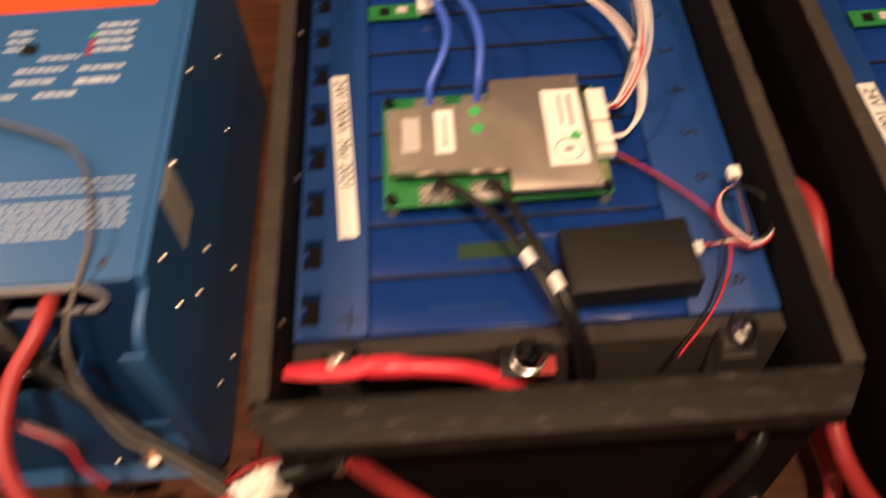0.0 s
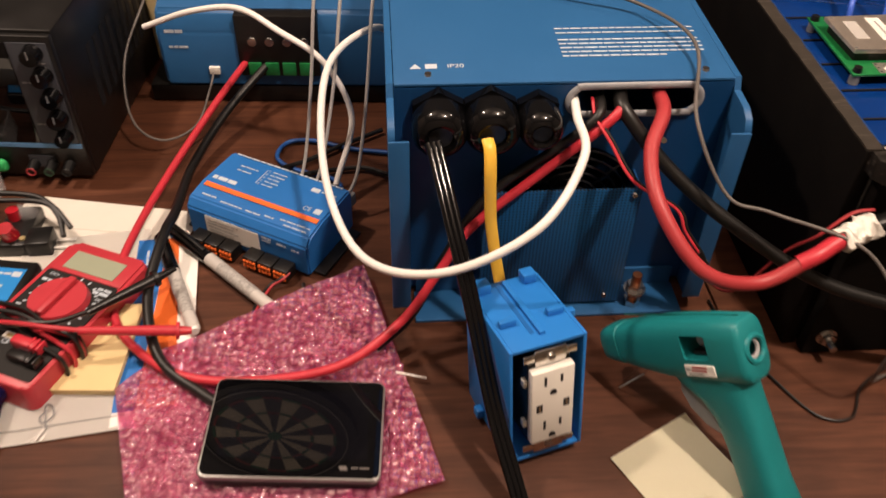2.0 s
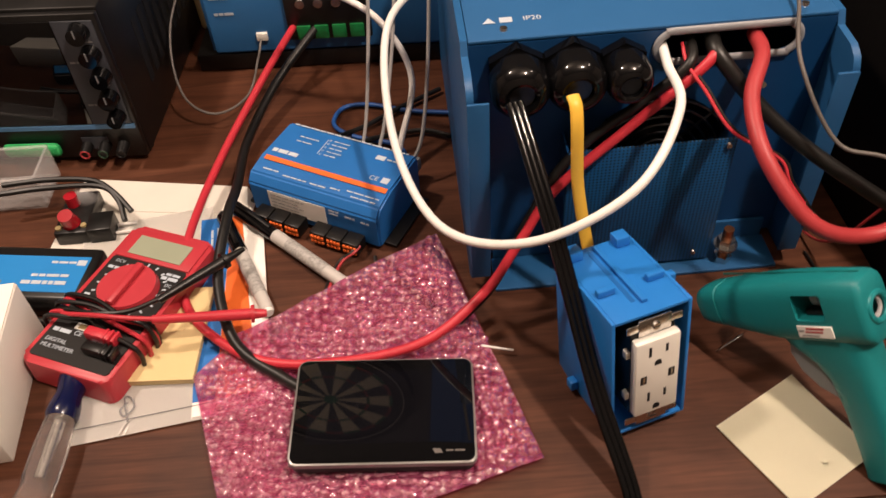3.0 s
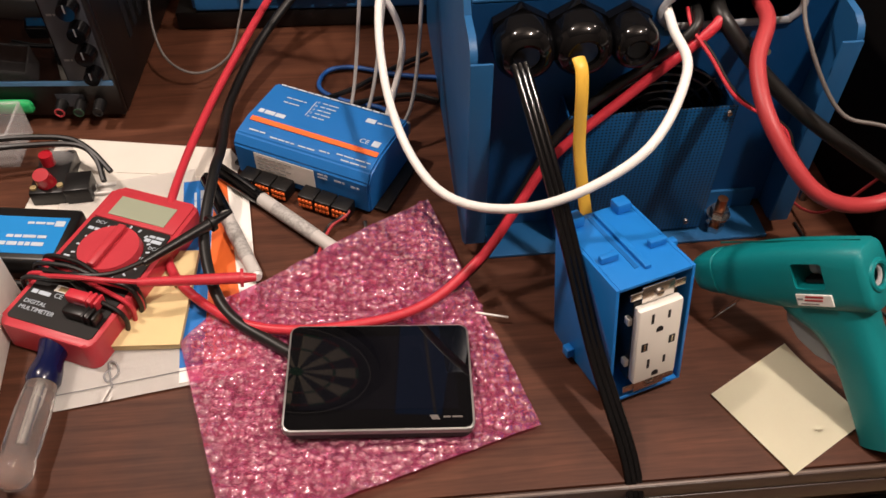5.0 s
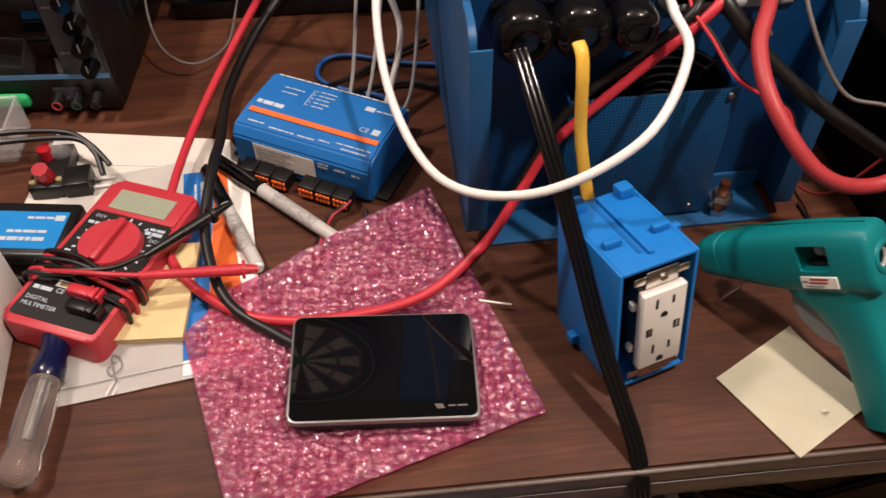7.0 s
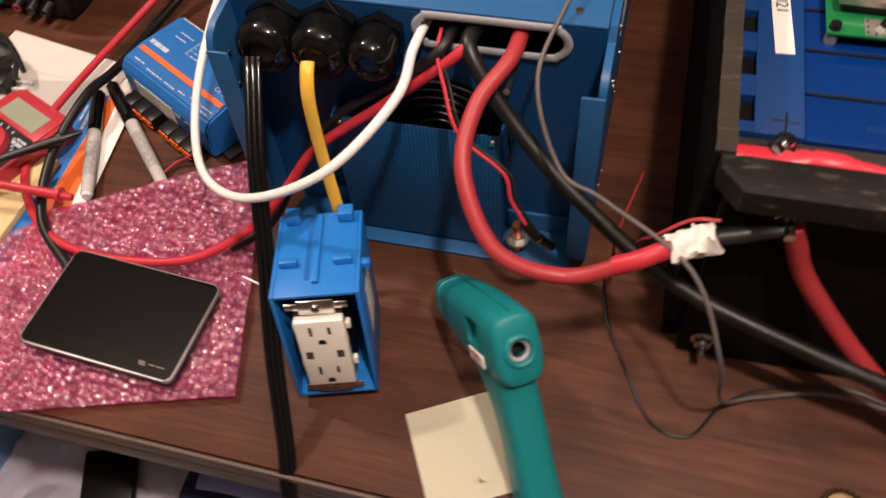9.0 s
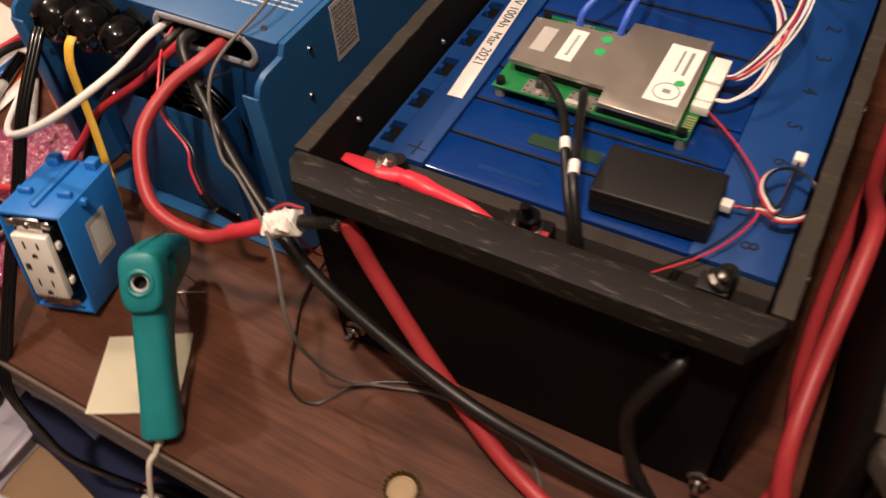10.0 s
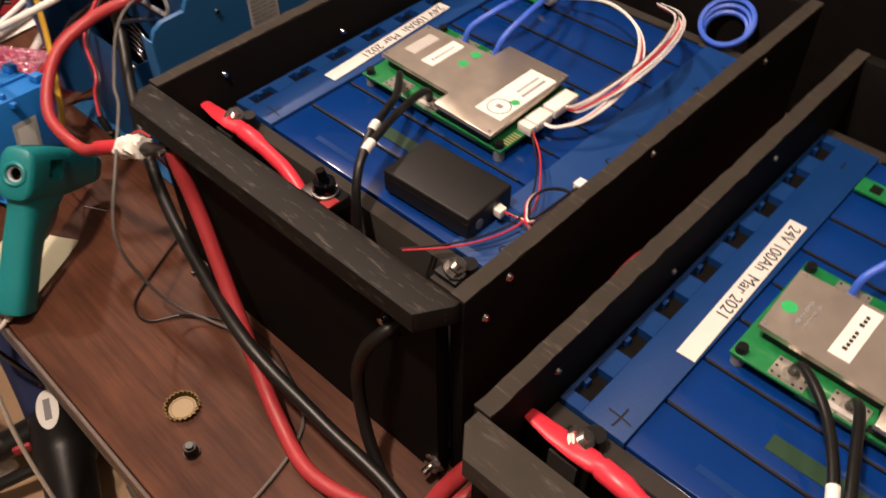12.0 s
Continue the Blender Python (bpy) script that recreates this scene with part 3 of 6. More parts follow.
    for x0, n in ((-0.056, 3), (0.004, 3)):
        for k in range(n):
            x = x0 + k * 0.0165
            t = part("terminal_block", box(x, x + 0.0155, -0.0555, -0.0405, 0.003, 0.0155, 0.0008), BLACK, o, "black spring terminal block with orange levers")
            for j in range(4):
                part("lever", box(x + 0.0012 + j * 0.0035, x + 0.0038 + j * 0.0035, -0.0572, -0.0556, 0.0095, 0.0128, 0.0003, 1), ORANGE, t)
                part("lever", box(x + 0.0012 + j * 0.0035, x + 0.0038 + j * 0.0035, -0.0572, -0.0556, 0.0045, 0.0075, 0.0003, 1), ORANGE, t)
    for k, x in enumerate((-0.02, 0.0, 0.018, 0.036, 0.052)):
        part("plug", box(x - 0.0055, x + 0.0055, 0.0395, 0.062, 0.012, 0.026, 0.002), (BLACK, BLACK, BLACK, BLUE_WIRE, GREY)[k], o)
    return o


BLUE_BOX_DARK = mat("controller_blue_plastic", (0.016, 0.135, 0.42), 0.4, var=0.06, bump=0.12, fine=900)
controller()


# ---- touch display on its wrap ----
def display():
    o = thing("touch_display", "small black glass touch display with a silver rim", "display", pose(-0.1935, -0.1685, 0.7595, -0.8, 2.2, 1.8))
    def slab(w, d, r):
        return [(sx * (w - r) + r * math.cos(a), sy * (d - r) + r * math.sin(a)) for sx, sy, a0 in ((1, 1, 0), (-1, 1, 90), (-1, -1, 180), (1, -1, 270)) for a in (radians(a0 + 15 * k) for k in range(7))]
    part("shell", prism(slab(0.0640, 0.0430, 0.006), 0.0, 0.0074), BLACK_MATT, o, "black back shell")
    part("rim", prism(slab(0.0655, 0.0445, 0.006), 0.0075, 0.0115, bevel=0.0012), STEEL_SATIN, o, "satin silver rim")
    part("glass", prism(slab(0.0640, 0.0430, 0.0052), 0.0116, 0.0126, bevel=0.0004), GLASS_BLACK, o, "glossy black glass", smooth=False)
    part("screen", box(-0.0545, 0.0545, -0.0285, 0.0335, 0.01262, 0.01268), SCREEN, o, "dark switched-off screen", smooth=False)
    bars([(0.044, 0.057, -0.0352, 0.0013)], 0.0127, GREY_CABLE, "name_print", o)
    part("maker_mark", prism([(0.0345, -0.0335), (0.0400, -0.0335), (0.0418, -0.0372), (0.0363, -0.0372)], 0.0126, 0.0128), GREY_CABLE, o)


STEEL_SATIN = mat("satin_silver_plastic", (0.24, 0.235, 0.23), 0.35, metal=0.6, var=0.05)
SCREEN = mat("switched_off_screen", (0.003, 0.003, 0.0045), 0.02, var=0.1, bump=0.0)
for pane in (SCREEN,):
    shader = pane.node_tree.nodes["Principled BSDF"]
    pane.node_tree.links.remove(shader.inputs["Roughness"].links[0])
    shader.inputs["Roughness"].default_value = 0.02
display()


def bubble_wrap():
    """A crumpled sheet with rows of domes, cut to a slanting outline."""
    o = thing("bubble_wrap", "crumpled pink antistatic bubble wrap under the display", "bubble wrap")
    outline = [(-0.159, 0.012), (-0.118, -0.095), (-0.080, -0.201), (-0.18, -0.240), (-0.286, -0.283), (-0.317, -0.2), (-0.345, -0.128), (-0.318, -0.088), (-0.29, -0.075)]
    n = len(outline)

    def inside(x, y, margin=0.0):
        cx, cy = -0.21, -0.14
        x, y = cx + (x - cx) * (1 + margin), cy + (y - cy) * (1 + margin)
        hit = False
        for i in range(n):
            (x0, y0), (x1, y1) = outline[i], outline[(i + 1) % n]
            if (y0 > y) != (y1 > y) and x < (x1 - x0) * (y - y0) / (y1 - y0) + x0:
                hit = not hit
        return hit

    def height(x, y):
        under = max(0.0, 1 - max(abs(x + 0.194) / 0.075, abs(y + 0.168) / 0.055))
        wave = 0.0035 + 0.0035 * noise.noise(Vector((x * 26, y * 26, 3))) + 0.002 * noise.noise(Vector((x * 60, y * 60, 8)))
        lift = 0.010 * max(0.0, min(1.0, (y + 0.10) / 0.06)) * max(0.0, min(1.0, (-0.11 - x) / 0.05))
        return DESK + 0.0045 + max(0.0, wave * (1 - 0.9 * min(1, under * 4))) + lift

    bm = bmesh.new()
    bm.faces.new([bm.verts.new((x, y, 0)) for x, y in outline])
    for axis, lo, hi in ((0, -0.345, -0.08), (1, -0.283, 0.012)):
        for k in range(1, int((hi - lo) / 0.0055)):
            at = [0, 0, 0]
            at[axis] = lo + 0.0055 * k
            bmesh.ops.bisect_plane(bm, geom=list(bm.verts) + list(bm.edges) + list(bm.faces), plane_co=at, plane_no=(1 - axis, axis, 0))
    for v in bm.verts:
        v.co.z = height(v.co.x, v.co.y)
    part("sheet", bm, PINKWRAP, o)
    bm, rnd, pitch = bmesh.new(), random.Random(4), 0.0098
    verts, faces = [], []
    for r in range(-40, 10):
        for c in range(-45, 5):
            x, y = (c + 0.5 * (r % 2)) * pitch + rnd.uniform(-0.0011, 0.0011), r * pitch * 0.87 + rnd.uniform(-0.0011, 0.0011)
            a = radians(-22)
            x, y = x * math.cos(a) - y * math.sin(a), x * math.sin(a) + y * math.cos(a)
            if not inside(x, y, 0.055) or (abs(x + 0.194) < 0.066 and abs(y + 0.168) < 0.046):
                continue
            x, y = x + 0.006 * noise.noise(Vector((x * 14, y * 14, 1))), y + 0.006 * noise.noise(Vector((x * 14, y * 14, 6)))
            z, k0 = height(x, y) + 0.0003, len(verts)
            rad, hi = 0.0047 * rnd.uniform(0.85, 1.05), 0.0031 * rnd.uniform(0.3, 1.1)
            dx, dy = rnd.uniform(-0.0024, 0.0024), rnd.uniform(-0.0024, 0.0024)
            for f, h in ((1.0, 0.0), (0.93, 0.45), (0.70, 0.8), (0.4, 0.95)):
                for k in range(10):
                    w = 2 * math.pi * k / 10
                    verts.append((x + dx * h + rad * f * math.cos(w), y + dy * h + rad * f * math.sin(w), z + hi * h * rnd.uniform(0.5, 1.25)))
            verts.append((x + dx, y + dy, z + hi * rnd.uniform(0.7, 1.0)))
            for b in (0, 10, 20):
                faces += [(k0 + b + k, k0 + b + (k + 1) % 10, k0 + b + 10 + (k + 1) % 10, k0 + b + 10 + k) for k in range(10)]
            faces += [(k0 + 30 + k, k0 + 30 + (k + 1) % 10, k0 + 40) for k in range(10)]
    me = bpy.data.meshes.new("bubble")
    me.from_pydata(verts, [], faces)
    me.materials.append(PINKWRAP)
    me.shade_smooth()
    ob = new("bubble", me)
    ob.parent = o
    tagged(ob, "rows of pink air bubbles", kind="stuff")


bubble_wrap()


# ---- receptacle in its box ----
def outlet_box():
    m = pose(-0.008, -0.1695, 0.8165, -10.5, 0, 22)
    o = thing("outlet_box", "bright blue plastic wall box holding a white duplex outlet", "outlet box", m)
    w, h0, h1, d, th = 0.0295, -0.056, 0.050, 0.082, 0.0026
    part("side_wall", box(-w, -w + th, 0.002, d, h0, h1, 0.0006), BLUE_BOX, o)
    part("side_wall", box(w - th, w, 0.002, d, h0, h1, 0.0006), BLUE_BOX, o)
    part("top_wall", box(-w + th, w - th, 0.002, d, h1 - th, h1, 0.0006), BLUE_BOX, o)
    part("bottom_wall", box(-w + th, w - th, 0.002, d, h0, h0 + th, 0.0006), BLUE_BOX, o)
    part("back_wall", box(-w + th, w - th, d - th, d, h0 + th, h1 - th, 0.0004), BLUE_BOX, o)
    part("rib", box(-0.0022, 0.0022, 0.012, d - 0.004, h1, h1 + 0.003, 0.0006), BLUE_BOX, o)
    # flat strip, the groove's shade is only its darker blue
    part("groove", box(-0.0075, -0.0045, 0.016, d - 0.006, h1 - 0.0002, h1 + 0.0004), BLUE_SHADE, o)
    for x in (-0.025, 0.012):
        part("nail_tab", box(x, x + 0.013, 0.028, 0.033, h1, h1 + 0.0055, 0.001), BLUE_BOX, o)
        part("cable_clamp", box(x + 0.001, x + 0.012, d - 0.012, d - 0.001, h1, h1 + 0.008, 0.0012), BLUE_BOX, o)
    part("ear", box(w, w + 0.006, 0.03, 0.036, h1 - 0.008, h1 - 0.002, 0.001), BLUE_BOX, o)
    part("ear", box(-w - 0.006, -w, 0.05, 0.058, h0 + 0.004, h0 + 0.012, 0.001), BLUE_BOX, o)
    lb = part("type_label", box(w, w + 0.0004, 0.028, 0.056, -0.02, 0.024), LABEL_GREY, o, "printed grey side label")
    part("small_print", box(w + 0.0003, w + 0.0006, 0.032, 0.052, -0.014, 0.018), LABEL, lb)
    b = part("outlet_body", box(-0.0165, 0.0165, 0.001, 0.034, -0.036, 0.036, 0.001), BLACK, o, "black outlet body")
    for s in (1, -1):
        z = 0.0415 * s
        bm = box(-0.012, 0.012, -0.0015, 0.0, z - 0.0065, z + 0.0065, 0.0006)
        box(-0.0205, -0.012, -0.0012, -0.0002, z + s * 0.001 - 0.003, z + s * 0.001 + 0.003, 0.0005, bm=bm)
        box(0.012, 0.0205, -0.0012, -0.0002, z + s * 0.001 - 0.003, z + s * 0.001 + 0.003, 0.0005, bm=bm)
        y = part("yoke", bm, STEEL, o, "zinc-plated mounting strap")
        part("screw", cyl((0, -0.0016, z), (0, -0.0034, z), 0.0033, 0.0027, seg=16), STEEL, y)
        part("slot", box(-0.0026, 0.0026, -0.0037, -0.0034, z - 0.0004, z + 0.0004), INK, y)
    face = part("outlet_face", box(-0.0166, 0.0166, -0.0068, 0.0008, -0.0335, 0.0335, 0.0016), IVORY, o, "white duplex outlet face")
    for s in (1, -1):
        z = 0.0205 * s
        for x, hh in ((-0.0062, 0.0042), (0.0062, 0.0034)):
            part("blade_slot", box(x - 0.0010, x + 0.0010, -0.00695, -0.0066, z + 0.0035 - hh, z + 0.0035 + hh, 0.0), INK, face)
        g = [(0.0026 * math.cos(a), 0.0026 * math.sin(a)) for a in (radians(10 * k) for k in range(0, 19))] + [(-0.0026, -0.002), (0.0026, -0.002)]
        part("earth_slot", prism(g, 0, 0.0004, m=Matrix(((1, 0, 0, 0), (0, 0, -1, -0.0066), (0, 1, 0, z - 0.0076), (0, 0, 0, 1)))), INK, face)
    for x in (-0.0105, 0.0105):
        part("charging_port", box(x - 0.0024, x + 0.0024, -0.00698, -0.0066, -0.0036, 0.0036), INK, face, "small black charging port")
        part("port_tongue", box(x - 0.0004, x + 0.0008, -0.0071, -0.0069, -0.0028, 0.0028), STEEL, face)
    for x in (-0.0178, 0.0178):
        for z in (0.019, -0.019):
            part("side_clip", box(x - 0.0016, x + 0.0016, 0.001, 0.006, z - 0.003, z + 0.003, 0.0005), IVORY, o)


BLUE_SHADE = mat("shaded_blue_plastic", (0.012, 0.11, 0.36), 0.45)
outlet_box()


# ---- glue gun ----
def carve(ob, bm):
    """Takes the shape bm out of a mesh object for good."""
    me = bpy.data.meshes.new("cutter")
    bmesh.ops.recalc_face_normals(bm, faces=bm.faces)
    bm.to_mesh(me)
    bm.free()
    tool = new("cutter", me)
    cut = ob.modifiers.new("cut", "BOOLEAN")
    cut.object, cut.operation, cut.solver = tool, "DIFFERENCE", "EXACT"
    bpy.context.view_layer.update()
    done = bpy.data.meshes.new_from_object(ob.evaluated_get(bpy.context.evaluated_depsgraph_get()))
    ob.modifiers.clear()
    ob.data = done
    bpy.data.objects.remove(tool)
    done.shade_smooth()
    done.set_sharp_from_angle(angle=radians(38))
    return ob


def glue_gun():
    o = thing("glue_gun", "teal plastic hot glue gun propped on its stand", "glue gun")
    rear, nose, heel = Vector((0.1265, -0.1615, 0.8690)), Vector((0.0515, -0.0850, 0.7830)), Vector((0.1580, -0.2160, 0.7560))
    along = (nose - rear).normalized()
    down = heel - rear
    down = (down - along * down.dot(along)).normalized()
    side = along.cross(down)
    m = Matrix(((along[0], side[0], -down[0], rear[0]), (along[1], side[1], -down[1], rear[1]), (along[2], side[2], -down[2], rear[2]), (0, 0, 0, 1)))
    h = m.inverted() @ heel

    def loft(secs, power, seg=32):
        """Rounded boxy sections: centre, half width along, across and up."""
        bm, rows = bmesh.new(), []
        for c0, ax, ay, az in secs:
            row = []
            for k in range(seg):
                a = 2 * math.pi * k / seg
                c, q = math.copysign(abs(math.cos(a)) ** power, math.cos(a)), math.copysign(abs(math.sin(a)) ** power, math.sin(a))
                row.append(bm.verts.new(m @ (Vector(c0) + (Vector((ax * c, ay * q, 0)) if ax else Vector((0, ay * c, az * q))))))
            rows.append(row)
        for a, b in zip(rows, rows[1:]):
            for k in range(seg):
                bm.faces.new((a[k], a[(k + 1) % seg], b[(k + 1) % seg], b[k]))
        bm.faces.new(rows[0][::-1])
        bm.faces.new(rows[-1])
        bmesh.ops.recalc_face_normals(bm, faces=bm.faces)
        return bm

    # barrel from the square rear block to the tapered nose
    secs = [(0.0, 0.0120, 0.0195, 0.0), (0.0015, 0.0145, 0.0225, 0.0), (0.005, 0.0160, 0.0240, 0.0), (0.030, 0.0168, 0.0245, 0.0), (0.055, 0.0168, 0.0240, 0.0002), (0.075, 0.0166, 0.0222, 0.0008), (0.095, 0.0160, 0.0195, 0.0015), (0.113, 0.0150, 0.0165, 0.002), (0.1135, 0.0140, 0.0155, 0.002), (0.1155, 0.0140, 0.0155, 0.002), (0.116, 0.0150, 0.0163, 0.002), (0.126, 0.0142, 0.0150, 0.002), (0.134, 0.0125, 0.0130, 0.0015), (0.1375, 0.0095, 0.0098, 0.001)]
    body = part("barrel", loft([((x, 0, dz), 0, wy, wz) for x, wy, wz, dz in secs], 0.58), TEAL, o)
    carve(body, box(0.027, 0.049, -0.03, 0.03, -0.0035, 0.0145, 0.002, 2, m=m))
    carve(body, cyl(m @ Vector((-0.01, 0, 0)), m @ Vector((0.020, 0, 0)), 0.0082, seg=28))
    # handle: flares into the block above, swells at the heel
    secs = [((0.042, 0, -0.014), 0.036, 0.0140), ((0.038, 0, -0.026), 0.0300, 0.0143), ((0.031, 0, -0.038), 0.0225, 0.0142), ((0.0265, 0, -0.052), 0.0185, 0.0140), ((0.0245, 0, -0.075), 0.0172, 0.0140), ((0.0238, 0, -0.100), 0.0170, 0.0145), (h * 0.955, 0.0182, 0.0153), (h * 0.985, 0.0182, 0.0153), (h, 0.0160, 0.0130)]
    part("handle", loft([(c0, ax, ay, 0) for c0, ax, ay in secs], 0.62), TEAL, o)
    part("stick_collar", ring(0.0092, 0.0022, m @ Matrix.Translation((0.0002, 0, 0)) @ pose(0, 0, 0, 0, 90, 0), seg=32), TEAL, o, "round glue-stick inlet")
    part("stick_inlet", ring(0.0066, 0.0016, m @ Matrix.Translation((0.003, 0, 0)) @ pose(0, 0, 0, 0, 90, 0), seg=28), GREY_LIGHT, o, "grey inlet ring")
    part("inlet_bottom", cyl(m @ Vector((0.012, 0, 0)), m @ Vector((0.019, 0, 0)), 0.0078), INK, o)
    part("feed_clamp", cyl(m @ Vector((0.0275, 0, 0.007)), m @ Vector((0.042, 0, 0.007)), 0.0062, seg=20), GREY_LIGHT, o, "grey feed sleeve")
    part("feed_ring", cyl(m @ Vector((0.0335, 0, 0.007)), m @ Vector((0.0365, 0, 0.007)), 0.0070, seg=20), GREY, o)
    part("feed_lever", box(0.030, 0.046, -0.009, 0.009, -0.003, 0.0005, 0.0008, m=m), INK, o, "dark feed lever")
    y = 0.0164
    l0 = part("type_label", box(0.024, 0.050, y, y + 0.0012, -0.0155, -0.0070, 0.0003, 1, m=m), LABEL, o, "white label with red print")
    for x0, x1, z0, z1, c in ((0.030, 0.043, -0.0094, -0.0080, RED), (0.031, 0.044, -0.0118, -0.0106, RED), (0.045, 0.049, -0.0112, -0.0098, GREY_INK), (0.034, 0.047, -0.0142, -0.0133, GREY_INK)):
        part("label_print", box(x0, x1, y + 0.0011, y + 0.0014, z0, z1, m=m), c, l0)
    prof = [(0.050, -0.020), (0.068, -0.024), (0.0705, -0.034), (0.066, -0.048), (0.056, -0.060), (0.044, -0.067), (0.038, -0.066), (0.038, -0.030)]
    part("trigger", prism(prof, -0.0065, 0.0065, m=m @ Matrix(((1, 0, 0, 0), (0, 0, -1, 0), (0, 1, 0, 0), (0, 0, 0, 1))), bevel=0.001), GREY, o, "grey curved trigger")
    part("nozzle", cyl(m @ Vector((0.136, 0, 0.001)), m @ Vector((0.142, 0, 0.001)), 0.0062, 0.005), TEAL_DARK, o, "dark nozzle sleeve")
    part("seam", box(0.006, 0.112, -0.0002, 0.0002, 0.0236, 0.0249, m=m), TEAL_DARK, o)
    ps = [m @ Vector((0.098, 0.010, -0.012)), Vector((0.0600, -0.1070, 0.7508)), Vector((0.0840, -0.0910, 0.7508)), m @ Vector((0.098, -0.010, -0.012))]
    part("wire_stand", sweep(ps, 0.0006, smooth_path=False, seg=8), STEEL, o, "bent wire stand")
    part("strain_relief", cyl(heel + Vector((0.0, 0.0, 0.004)), heel + Vector((0.004, -0.010, -0.001)), 0.0040, 0.0030, seg=14), GREY_PALE, o)
    cord = [heel + Vector((0.002, -0.006, 0.001)), heel + Vector((0.006, -0.016, -0.0022)), (0.166, -0.243, 0.7480), (0.173, -0.262, 0.70), (0.19, -0.272, 0.62), (0.22, -0.275, 0.5), (0.24, -0.28, 0.35)]
    part("cord", sweep(cord, 0.0023), GREY_PALE, o, "pale grey power cord")


GREY_LIGHT = mat("light_grey_plastic", (0.40, 0.40, 0.41), 0.45)
GREY_PALE = mat("pale_grey_cable", (0.50, 0.45, 0.38), 0.5)
glue_gun()


# ---- paper, cap and knob on the desk ----
def sticky_note():
    bm = bmesh.new()
    n = 14
    grid = [[bm.verts.new((i / n * 0.076, j / n * 0.076, 0.0018 + 0.0012 * (0.5 + 0.5 * noise.noise(Vector((i / n * 2.3, j / n * 2.3, 4)))) + 0.016 * max(0, (j / n - 0.55)) ** 2 * (i / n) + 0.006 * max(0, i / n - 0.7) ** 2)) for i in range(n + 1)] for j in range(n + 1)]
    for j in range(n):
        for i in range(n):
            bm.faces.new((grid[j][i], grid[j][i + 1], grid[j + 1][i + 1], grid[j + 1][i]))
    bmesh.ops.solidify(bm, geom=list(bm.faces), thickness=-0.0004)
    solo("sticky_note", bm, STICKY, "pale yellow square sticky note under the glue gun", "sticky note", pose(0.0868, -0.2385, DESK, 0, 0, 33) )


sticky_note()


LINER = mat("beige_liner", (0.29, 0.21, 0.11), 0.5, var=0.15)


def bottle_cap():
    m = pose(0.346, -0.152, DESK) @ Matrix.Diagonal((0.9, 0.9, 0.9, 1))
    o = thing("bottle_cap", "gold crown bottle cap lying upside down", "bottle cap", m)
    bm, rows = bmesh.new(), []
    for r, z, wav in ((0.0132, 0.0004, 0), (0.0138, 0.001, 0), (0.0142, 0.0035, 0.0005), (0.0158, 0.0062, 0.0011), (0.0150, 0.0062, 0.0011), (0.0132, 0.0035, 0.0004), (0.0126, 0.0014, 0)):
        rows.append([bm.verts.new(((r + wav * math.cos(21 * a)) * math.cos(a), (r + wav * math.cos(21 * a)) * math.sin(a), z)) for a in (2 * math.pi * k / 126 for k in range(126))])
    for a, b in zip(rows, rows[1:]):
        for k in range(126):
            bm.faces.new((a[k], a[(k + 1) % 126], b[(k + 1) % 126], b[k]))
    bm.faces.new(rows[0][::-1])
    part("crown", bm, BLACK_EDGE, o, "dark crimped rim")
    bm = cyl((0, 0, 0.0012), (0, 0, 0.0018), 0.0126, seg=40)
    part("liner", bm, LINER, o, "beige inside")
    part("liner_ring", ring(0.0108, 0.0006, Matrix.Translation((0, 0, 0.002))), LINER, o)
    k = thing("screw_cap", "small black plastic screw cap on the desk", "cap", pose(0.388, -0.167, DESK, 0, 0, 20))
    bm = cyl((0, 0, 0.0002), (0, 0, 0.003), 0.0065, 0.0068, seg=20)
    cyl((0, 0, 0.003), (0, 0, 0.0105), 0.0060, 0.0050, seg=20, bm=bm)
    part("cap", bm, BLACK_GLOSS, k)
    part("stem", cyl((0, 0, 0.0105), (0, 0, 0.0125), 0.0032, seg=12), BLACK, k)


BLACK_EDGE = mat("dark_gold_rim", (0.09, 0.06, 0.02), 0.4, metal=0.8, var=0.3)
bottle_cap()


# ---- two battery packs in open black crates ----
CRATE_TURN = 5.5
UP = pose(0, 0, 0.005)
FIRST = pose(0.209, -0.062, 0, 0, 0, CRATE_TURN)
SECOND = pose(0.601, -0.074, 0, 0, 0, CRATE_TURN)


